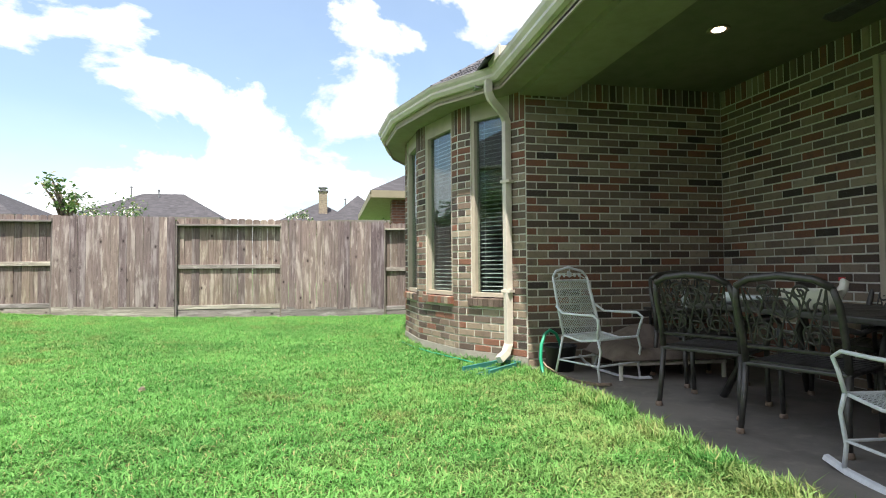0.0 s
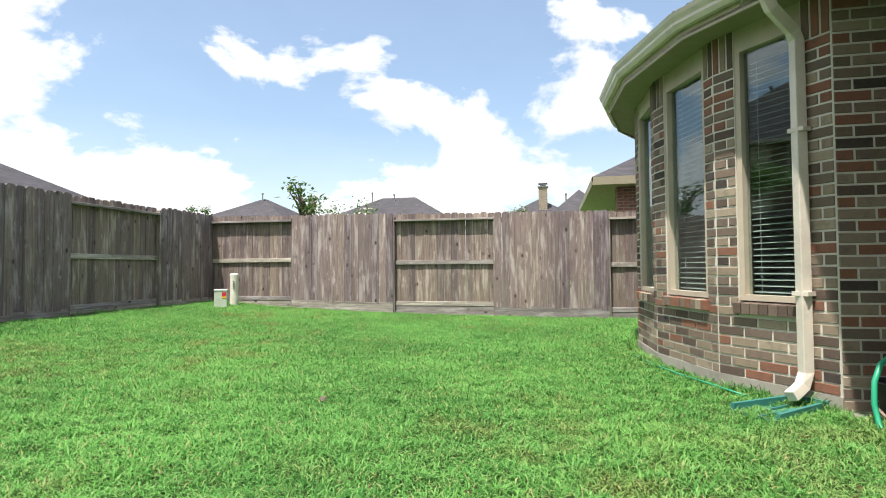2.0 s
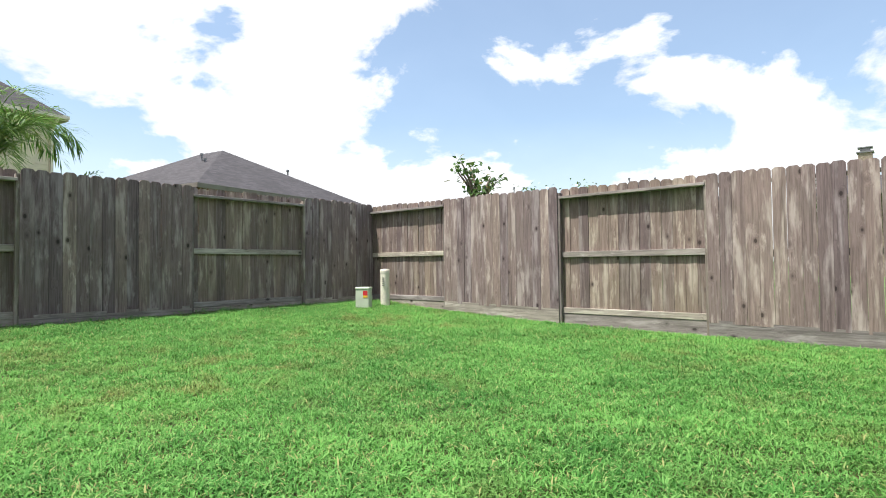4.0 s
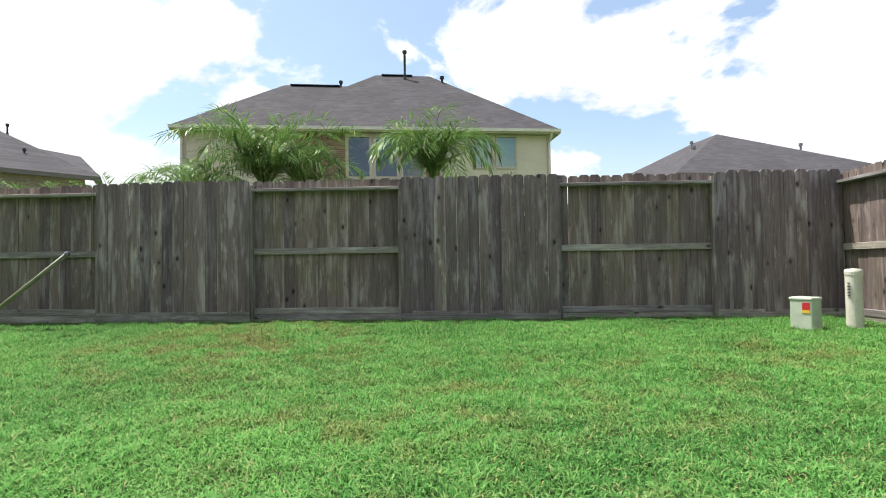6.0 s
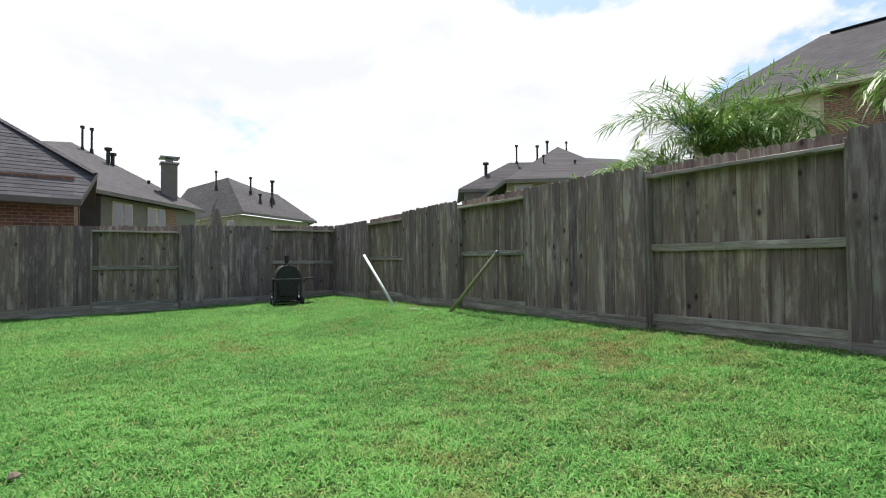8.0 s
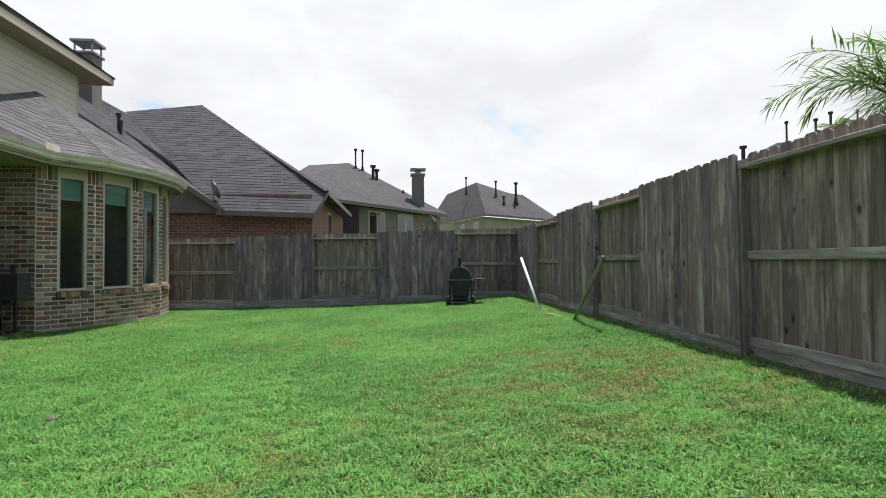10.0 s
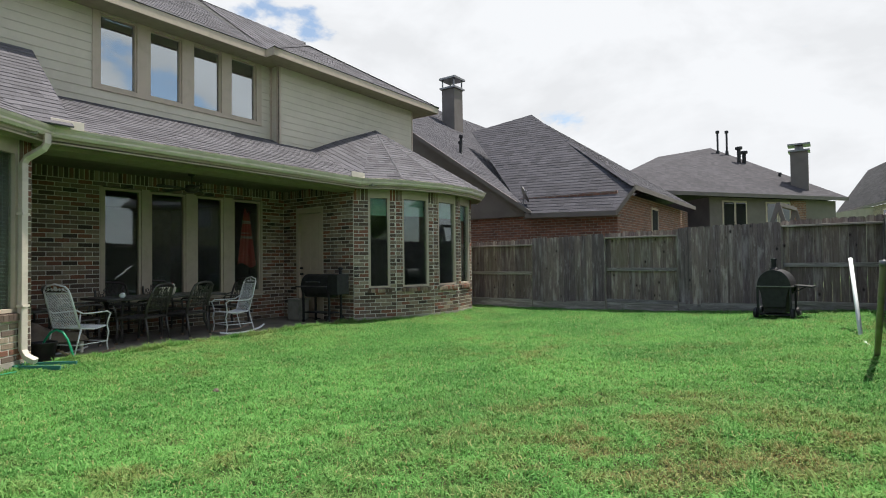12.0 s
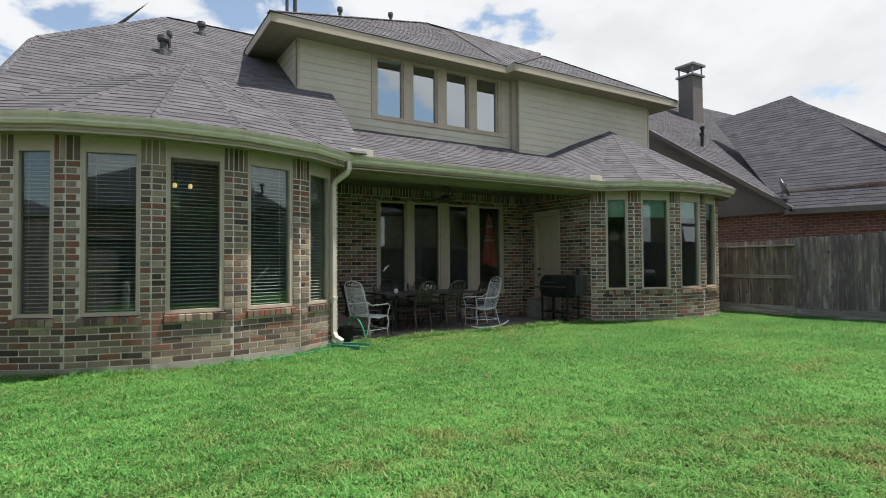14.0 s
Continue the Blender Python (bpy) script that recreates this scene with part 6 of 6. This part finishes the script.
table = thing("patio_table", "dark metal patio table with slatted top", "table", m=pose(3.42, 3.66, F))
for k in range(11):
    y = -1.0 + k * 0.182
    bevel(part("table_slat", MB().box((-0.46, y, 0.712), (0.46, y + 0.174, 0.728)), M["iron"], table), 0.003, 1)
rim = MB().box((-0.5, -1.04, 0.69), (0.5, -1.0, 0.73)).box((-0.5, 1.0, 0.69), (0.5, 1.04, 0.73)).box((-0.5, -1.0, 0.69), (-0.46, 1.0, 0.73)).box((0.46, -1.0, 0.69), (0.5, 1.0, 0.73))
bevel(part("table_rim", rim, M["iron"], table), 0.008)
for x in (-0.36, 0.36):
    for y in (-0.72, 0.72):
        part("leg", MB().tube([(x * 1.1, y * 1.08, 0.0), (x * 0.8, y, 0.25), (x * 0.75, y, 0.5), (x, y, 0.70)], [0.03, 0.022, 0.022, 0.03], 8), M["iron"], table, smooth=True)
part("stretcher", MB().tube([(-0.28, -0.72, 0.3), (0, 0, 0.36), (0.28, 0.72, 0.3)], 0.012, 6), M["iron"], table)
part("stretcher", MB().tube([(0.28, -0.72, 0.3), (0, 0, 0.36), (-0.28, 0.72, 0.3)], 0.012, 6), M["iron"], table)

TT = F + 0.73
M["ceramic"] = paint("cream_ceramic", (0.72, 0.68, 0.60), 0.35, dirt=0.08, scale=25)
M["plastic"] = paint("white_plastic", (0.74, 0.77, 0.78), 0.4, dirt=0.05)
M["green"] = paint("green_rubber", (0.02, 0.30, 0.16), 0.4, dirt=0.1)
M["teal"] = paint("teal_plastic", (0.04, 0.20, 0.18), 0.5, dirt=0.15)
M["taupe_cloth"] = paint("taupe_cloth", (0.20, 0.155, 0.125), 0.95, dirt=0.2, scale=7, bump=0.5)
M["red"] = paint("red_plastic", (0.55, 0.03, 0.04), 0.4)

bowl = thing("hen_bowl", "cream ceramic hen-shaped serving bowl on the table", "bowl", m=pose(3.08, 3.66, TT, 0, 0, -60))
part("bowl_body", MB().lathe([(0.07, 0.0), (0.115, 0.02), (0.135, 0.08), (0.14, 0.125), (0.145, 0.14), (0.13, 0.14), (0.12, 0.09), (0.0, 0.03)], 20, Matrix.Diagonal((1.25, 0.9, 1, 1))), M["ceramic"], bowl, smooth=True)
part("hen_head", MB().tube([(0.14, 0, 0.10), (0.175, 0, 0.15), (0.18, 0, 0.185), (0.165, 0, 0.205)], [0.03, 0.028, 0.026, 0.012], 10), M["ceramic"], bowl, smooth=True)
part("hen_comb", MB().box((0.15, -0.005, 0.195), (0.185, 0.005, 0.215)), M["red"], bowl, "red comb")
pump = thing("pump_dispenser", "white plastic pump dispenser lying on the table", "dispenser", m=pose(3.08, 4.4, TT + 0.045, 90, 0, 60))
part("bottle", MB().lathe([(0.02, -0.05), (0.045, -0.045), (0.045, 0.045), (0.025, 0.06), (0.018, 0.07), (0.018, 0.22), (0.02, 0.22)], 14), M["plastic"], pump, smooth=True)
part("spring", MB().tube([(0.026 * math.cos(k * 0.9), 0.026 * math.sin(k * 0.9), 0.22 + k * 0.0022) for k in range(36)], 0.003, 4), M["stain"], pump)
bot = thing("spray_bottle", "white plastic bottle on a dark side table", "bottle", m=pose(3.55, 5.62, F + 0.6))
part("bottle_body", MB().lathe([(0.035, 0.0), (0.04, 0.01), (0.04, 0.12), (0.015, 0.15), (0.015, 0.19), (0.0, 0.19)], 12), M["plastic"], bot, smooth=True)
st = thing("side_table", "dark metal side table in the patio corner", "side table", m=pose(3.6, 5.6, F))
bevel(part("tabletop", MB().box((-0.35, -0.3, 0.57), (0.35, 0.3, 0.6)), M["iron"], st), 0.006)
for x in (-0.3, 0.3):
    for y in (-0.25, 0.25):
        part("leg", MB().tube([(x, y, 0), (x, y, 0.57)], 0.016, 6), M["iron"], st)


# dog bed: a sagging cushion on a low frame
def cushion():
    root = thing("dog_bed", "brown fabric dog cushion on a raised pale frame", "dog bed", m=pose(3.1, 5.45, F, 0, 0, -4))
    n, mb = 22, MB()
    for top in (1, 0):
        for i in range(n + 1):
            for j in range(n + 1):
                x, y = -0.58 + 1.16 * i / n, -0.36 + 0.72 * j / n
                e = min(1.0, min(i, n - i, j, n - j) / 3.5) ** 0.6
                lump = 0.03 * math.sin(x * 7 + y * 4) + 0.02 * math.sin(y * 13 - x * 5)
                peak = 0.14 * math.exp(-((x + 0.15) ** 2 / 0.10 + (y - 0.22) ** 2 / 0.03))
                mb.v.append((x, y, 0.19 + (e * (0.12 + lump + peak) if top else -e * 0.035)))
    k = n + 1
    for i in range(n):
        for j in range(n):
            a = i * k + j
            mb.f.append((a, a + k, a + k + 1, a + 1))
            mb.f.append(tuple(k * k + q for q in (a, a + 1, a + k + 1, a + k)))
    part("cushion", mb, M["taupe_cloth"], root, "brown sagging cushion", True)
    part("piping", MB().tube([(-0.585, -0.365, 0.19), (0.585, -0.365, 0.19), (0.585, 0.365, 0.19), (-0.585, 0.365, 0.19)], 0.009, 6, True), M["taupe_cloth"], root)
    for x in (-0.5, 0.5):
        for y in (-0.3, 0.3):
            part("leg", MB().tube([(x, y, 0.0), (x, y, 0.16)], 0.02, 8), M["ceramic"], root)
    for y in (-0.3, 0.3):
        part("frame_bar", MB().tube([(-0.52, y, 0.145), (0.52, y, 0.145)], 0.018, 8), M["ceramic"], root)


cushion()

bucket = thing("bucket", "black plastic bucket holding a garden hose", "bucket", m=pose(2.26, 5.78, F))
part("bucket_body", MB().lathe([(0.10, 0.0), (0.13, 0.005), (0.155, 0.23), (0.165, 0.235), (0.165, 0.25), (0.148, 0.25), (0.125, 0.02), (0.0, 0.02)], 22), M["black"], bucket, smooth=True)
hose = thing("garden_hose", "bright green garden hose looping out of the bucket", "hose")
hp = [(2.30, 5.8, 0.12), (2.25, 5.76, 0.26), (2.19, 5.72, 0.36), (2.11, 5.68, 0.40), (2.04, 5.63, 0.37), (1.985, 5.59, 0.27), (1.965, 5.56, 0.15), (1.97, 5.53, 0.04), (1.96, 5.46, -0.012), (1.90, 5.36, -0.015)]
part("hose_pipe", MB().tube(hp, 0.016, 8), M["green"], hose, smooth=True)
part("hose_run", MB().tube([(1.50, 6.3, 0.01), (1.38, 6.62, 0.012), (1.2, 7.1, 0.01), (1.06, 7.6, 0.012), (0.98, 8.1, 0.01)], 0.008, 6), M["green"], hose, smooth=True)
spl = thing("splash_block", "teal plastic splash block under the downspout", "splash block", m=pose(1.60, 5.95, -0.03, 0, 0, 218))
sb = MB().prism([(-0.26, -0.13, 0.0), (0.26, -0.17, 0.0), (0.26, 0.17, 0.0), (-0.26, 0.13, 0.0)], (0, 0, 0.02))
part("tray", sb, M["teal"], spl)
for s in (1, -1):
    part("tray_side", MB().prism([(-0.26, s * 0.13, 0.0), (0.26, s * 0.17, 0.0), (0.26, s * 0.145, 0.0), (-0.26, s * 0.105, 0.0)], (0, 0, 0.07)), M["teal"], spl)
part("tray_end", MB().box((-0.335, -0.13, 0.0), (-0.31, 0.13, 0.075)), M["teal"], spl)
for k in (-0.04, 0.04):
    part("tray_rib", MB().box((-0.3, k - 0.008, 0.018), (0.31, k + 0.008, 0.035)), M["teal"], spl)


# pellet grill by the door
def pellet_grill():
    root = thing("pellet_grill", "black barrel pellet grill with side hopper", "grill", m=pose(2.56, 0.60, F, 0, 0, 4) @ Matrix.Diagonal((0.88, 0.9, 1.0, 1)))
    B = M["black"]
    part("barrel", MB().prism([(-0.42, 0.25 * math.cos(2 * math.pi * k / 24), 0.78 + 0.25 * math.sin(2 * math.pi * k / 24)) for k in range(24)], (0.84, 0, 0)), B, root)
    part("lid_rim", MB().box((-0.43, 0.235, 0.76), (0.43, 0.262, 0.785)), M["stain"], root)
    part("lid_handle", MB().tube([(-0.2, 0.24, 0.86), (-0.2, 0.30, 0.87), (0.2, 0.30, 0.87), (0.2, 0.24, 0.86)], 0.011, 6), M["stain"], root, "steel handle")
    bevel(part("hopper", MB().box((-0.72, -0.2, 0.6), (-0.43, 0.2, 1.02)), B, root), 0.01)
    part("shelf", MB().box((0.43, -0.2, 0.74), (0.66, 0.2, 0.765)), B, root)
    part("stack", MB().lathe([(0.035, 0.85), (0.035, 1.12), (0.06, 1.12), (0.06, 1.16), (0.0, 1.18)], 12, Matrix.Translation((-0.38, -0.28, 0))), B, root)
    for x in (-0.48, 0.36):
        for y in (-0.2, 0.2):
            part("leg", MB().box((x, y - 0.02, 0.06), (x + 0.04, y + 0.02, 0.66)), B, root)
    part("bottom_shelf", MB().box((-0.46, -0.18, 0.2), (0.40, 0.18, 0.22)), B, root)
    for y in (-0.24, 0.24):
        part("wheel", MB().lathe([(0.0, -0.02), (0.06, -0.02), (0.075, 0.0), (0.06, 0.02), (0.0, 0.02)], 16, pose(-0.46, y, 0.075, 90)), B, root)
        part("caster", MB().lathe([(0.0, -0.015), (0.035, -0.015), (0.035, 0.015), (0.0, 0.015)], 10, pose(0.38, y * 0.85, 0.036, 90)), B, root)


pellet_grill()
bin_ = thing("storage_bin", "grey plastic bin beside the back door", "bin", m=pose(3.42, 0.50, F))
bevel(part("bin_body", MB().prism([(-0.19, -0.15, 0), (0.19, -0.15, 0), (0.19, 0.15, 0), (-0.19, 0.15, 0)], (0, 0, 0.44)), M["room"], bin_), 0.02)
bevel(part("bin_lid", MB().box((-0.205, -0.165, 0.44), (0.205, 0.165, 0.475)), M["room"], bin_), 0.01)


# ---- patio ceiling: fan and recessed lamps ----
fan = thing("ceiling_fan", "dark bronze ceiling fan hanging over the patio", "ceiling fan", m=pose(3.35, 3.05, 2.96))
part("canopy", MB().lathe([(0.0, 0.0), (0.07, 0.0), (0.065, -0.04), (0.02, -0.06), (0.0, -0.06)], 16), M["iron"], fan, smooth=True)
part("down_rod", MB().tube([(0, 0, -0.04), (0, 0, -0.22)], 0.013, 8), M["iron"], fan)
part("motor", MB().lathe([(0.03, -0.2), (0.11, -0.23), (0.13, -0.28), (0.12, -0.33), (0.06, -0.36), (0.0, -0.36)], 20), M["iron"], fan, smooth=True)
for k in range(5):
    a = radians(20 + 72 * k)
    m = Matrix.Rotation(a, 4, "Z")
    bevel(part("blade", MB().prism([m @ Vector(p) for p in ((0.2, -0.05, -0.295), (0.62, -0.068, -0.31), (0.66, -0.04, -0.30), (0.66, 0.045, -0.285), (0.62, 0.068, -0.28), (0.2, 0.05, -0.285))], (0, 0, 0.008)), M["iron"], fan), 0.003, 1)
    part("blade_arm", MB().tube([m @ Vector((0.1, 0, -0.30)), m @ Vector((0.24, 0, -0.287))], 0.014, 6), M["iron"], fan)
glow = Nodes("lamp_glow", 0.5)
glow.set(glow.b, **{"Emission Color": (1.0, 0.86, 0.66, 1), "Emission Strength": 6.0})
for x, y in ((3.15, 4.54), (3.15, 1.6)):
    dl = thing("recessed_light", "small lit recessed lamp with a bronze ring", "ceiling light", "recessed lamps", m=pose(x, y, 2.958))
    part("ring", MB().lathe([(0.055, 0.0), (0.085, 0.0), (0.09, -0.008), (0.08, -0.012), (0.055, -0.004)], 24), M["rust"], dl, "bronze trim ring", True)
    part("lens", MB().lathe([(0.0, -0.002), (0.054, -0.002), (0.05, -0.01), (0.0, -0.012)], 20), glow.done((0.9, 0.85, 0.75)), dl, "glowing lens")
cloth = Nodes("red_striped_cloth", 0.9)
wv = cloth.noise(cloth.pos((0.4, 0.4, 14)), 1.0, 2)
M["cloth"] = cloth.done(cloth.mix((0.62, 0.08, 0.07), (0.62, 0.42, 0.38), cloth.span(wv, 0.55, 0.62)))
tow = MB()
for i in range(13):
    for j in range(9):
        y, z = 1.10 + (i / 12 - 0.5) * (0.50 - 0.36 * j / 8), 1.22 + 1.25 * j / 8
        tow.v.append((4.47 + 0.025 * math.sin(i * 1.9) * (1.15 - j / 9), y, z - 0.05 * math.sin(i * 0.5)))
tow.f = [(i * 9 + j, (i + 1) * 9 + j, (i + 1) * 9 + j + 1, i * 9 + j + 1) for i in range(12) for j in range(8)]
tw = tagged(part("hanging_cloth", tow, M["cloth"], None, "red striped cloth hanging inside the window", True), "", "curtain")
sd = tw.modifiers.new("thick", "SOLIDIFY")
sd.thickness = 0.004

# pendant lamp in the bay room
amber = Nodes("amber_glow", 0.5)
amber.set(amber.b, **{"Base Color": (0.7, 0.45, 0.15, 1), "Emission Color": (1.0, 0.6, 0.22, 1), "Emission Strength": 1.1})
pl = thing("pendant_lamp", "lit amber glass pendant lamps in the breakfast room", "pendant lamp", m=pose(2.9, 8.2, 2.88))
for dy in (-0.1, 0.12):
    part("cord", MB().tube([(0, dy, 0), (0, dy, -0.3)], 0.006, 5), M["iron"], pl)
    part("globe", MB().lathe([(0.0, -0.39), (0.025, -0.375), (0.034, -0.345), (0.025, -0.31), (0.0, -0.30)], 14, Matrix.Translation((0, dy, 0))), amber.mat, pl, "glowing amber globe", True)


# ---- yard ----
def smoker():
    """A barrel smoker on a low cart, its round end to the yard; shelf on the west side."""
    x, y = -5.55, -3.25
    root = thing("charcoal_smoker", "black barrel smoker on a wheeled cart by the fence", "smoker", m=pose(x, y, lawn_z(x, y) - 0.01, 0, 0, 172) @ Matrix.Diagonal((0.88, 0.88, 0.93, 1)))
    B = M["black"]
    n = 20
    lid = [(0.31 * math.cos(math.pi * k / n), -0.26, 0.66 + 0.33 * math.sin(math.pi * k / n)) for k in range(n + 1)]
    bevel(part("lid", MB().prism(lid, (0, 0.56, 0)), B, root, "domed black lid"), 0.012)
    bowl = [(-0.30, -0.25, 0.655), (0.30, -0.25, 0.655), (0.24, -0.25, 0.50), (0.21, -0.25, 0.24), (-0.21, -0.25, 0.24), (-0.24, -0.25, 0.50)]
    bevel(part("body", MB().prism(bowl[::-1], (0, 0.54, 0)), B, root), 0.015)
    part("lid_seam", MB().box((-0.33, -0.28, 0.648), (0.33, 0.31, 0.668)), M["stain"], root)
    part("lid_handle", MB().tube([(-0.13, 0.30, 0.80), (-0.13, 0.36, 0.81), (0.13, 0.36, 0.81), (0.13, 0.30, 0.80)], 0.012, 6), M["stain"], root, "steel handle")
    part("stack", MB().lathe([(0.05, 0.92), (0.05, 1.18), (0.058, 1.18), (0.058, 1.21), (0.0, 1.215)], 14, Matrix.Translation((-0.02, -0.08, 0))), B, root)
    part("stack_collar", MB().lathe([(0.085, 0.95), (0.085, 1.01), (0.05, 1.03)], 14, Matrix.Translation((-0.02, -0.08, 0))), B, root)
    bevel(part("side_shelf", MB().box((0.31, -0.22, 0.69), (0.62, 0.24, 0.715), Matrix.Rotation(radians(4), 4, "Y")), B, root), 0.004)
    part("shelf_brace", MB().tube([(0.24, 0.0, 0.5), (0.55, 0.0, 0.66)], 0.012, 6), B, root)
    for sx in (-0.3, 0.3):
        part("leg", MB().box((sx - 0.02, 0.22, 0.1), (sx + 0.02, 0.26, 0.66)), B, root)
        part("leg", MB().box((sx - 0.02, -0.26, 0.1), (sx + 0.02, -0.22, 0.66)), B, root)
    part("ash_drawer", MB().box((-0.2, -0.2, 0.14), (0.2, 0.31, 0.235)), B, root)
    part("bottom_rack", MB().box((-0.3, -0.24, 0.09), (0.3, 0.26, 0.11)), B, root)
    for sx in (-0.34, 0.34):
        for sy in (-0.24, 0.25):
            w = part("wheel", MB().lathe([(0.0, -0.04), (0.08, -0.04), (0.115, -0.02), (0.115, 0.02), (0.08, 0.04), (0.0, 0.04)], 18, pose(sx, sy, 0.115, 0, 90, 0)), B, root)
            part("hub_cap", MB().lathe([(0.0, 0.04), (0.05, 0.04), (0.045, 0.05), (0.0, 0.052)], 14, pose(sx, sy, 0.115, 0, 90 if sx > 0 else -90, 0)), M["stain"], w, "grey hub cap")


smoker()
goal = thing("goal_frame", "white pipe goal frame leaning open on the lawn", "goal frame")
M["olive"] = paint("olive_pipe", (0.22, 0.22, 0.14), 0.5, dirt=0.15)
B1, T1, B2, T2 = Vector((-6.69, -0.23, 0.20)), Vector((-6.63, -1.47, 1.22)), Vector((-6.76, 1.52, 0.22)), Vector((-6.76, 2.79, 1.19))
part("post", MB().tube([B1, T1], 0.027, 10), M["plastic"], goal, "white pipe post", True)
part("post", MB().tube([B2, T2], 0.027, 10), M["olive"], goal, "weathered olive pipe post", True)
part("cap", MB().lathe([(0.03, -0.02), (0.034, 0.0), (0.03, 0.03), (0.0, 0.036)], 12, Matrix.Translation(T2)), M["stain"], goal, "", True)
part("base_bar", MB().tube([B1, (B1 + B2) / 2 + Vector((0, 0, 0.02)), B2], 0.02, 8), M["plastic"], goal, "white base pipe", True)

ped = thing("utility_pedestal", "pale green utility box with a red label", "utility box", m=pose(-6.33, 11.66, lawn_z(-6.33, 11.66) - 0.02, 0, 0, 30))
M["pale"] = paint("pale_green_plastic", (0.50, 0.55, 0.46), 0.55, dirt=0.08)
bevel(part("box_body", MB().prism([(-0.12, -0.10, 0), (0.12, -0.10, 0), (0.12, 0.10, 0), (-0.12, 0.10, 0)], (0, 0, 0.37)), M["pale"], ped), 0.015)
bevel(part("box_lid", MB().box((-0.128, -0.108, 0.36), (0.128, 0.108, 0.40)), M["pale"], ped), 0.015)
part("warning_label", MB().box((0.02, -0.104, 0.22), (0.10, -0.099, 0.34)), M["red"], ped, "red and yellow warning label")
part("label_band", MB().box((0.02, -0.106, 0.223), (0.10, -0.104, 0.258)), paint("yellow_label", (0.7, 0.5, 0.05), 0.5), ped)
pst = thing("marker_post", "white round utility marker post with a domed cap", "marker post", m=pose(-6.42, 12.26, lawn_z(-6.42, 12.26) - 0.05))
part("tube", MB().lathe([(0.085, 0.0), (0.085, 0.66), (0.09, 0.66), (0.09, 0.70), (0.08, 0.725), (0.0, 0.735)], 22), M["ceramic"], pst, smooth=False)
for k in range(5):
    part("print_bar", MB().box((0.02, -0.088, 0.42 + k * 0.035), (0.06, -0.082, 0.435 + k * 0.035)), M["stain"], pst)
stone = thing("pale_stone", "pale flat stone lying in the grass", "stone")
part("stone_body", MB().lathe([(0.0, -0.01), (0.05, -0.005), (0.065, 0.015), (0.045, 0.04), (0.0, 0.045)], 9, pose(-5.6, 6.28, lawn_z(-5.6, 6.28), 6, 4, 20) @ Matrix.Diagonal((0.8, 0.5, 0.6, 1))), M["rail"], stone, smooth=True)
clod = thing("dirt_clod", "small dark clod of soil on the lawn", "clod")
part("clod_body", MB().lathe([(0.0, -0.01), (0.025, 0.0), (0.03, 0.02), (0.015, 0.04), (0.0, 0.042)], 7, pose(-1.5, 5.6, lawn_z(-1.5, 5.6) + 0.02, 8, 10, 0)), M["taupe_cloth"], clod)
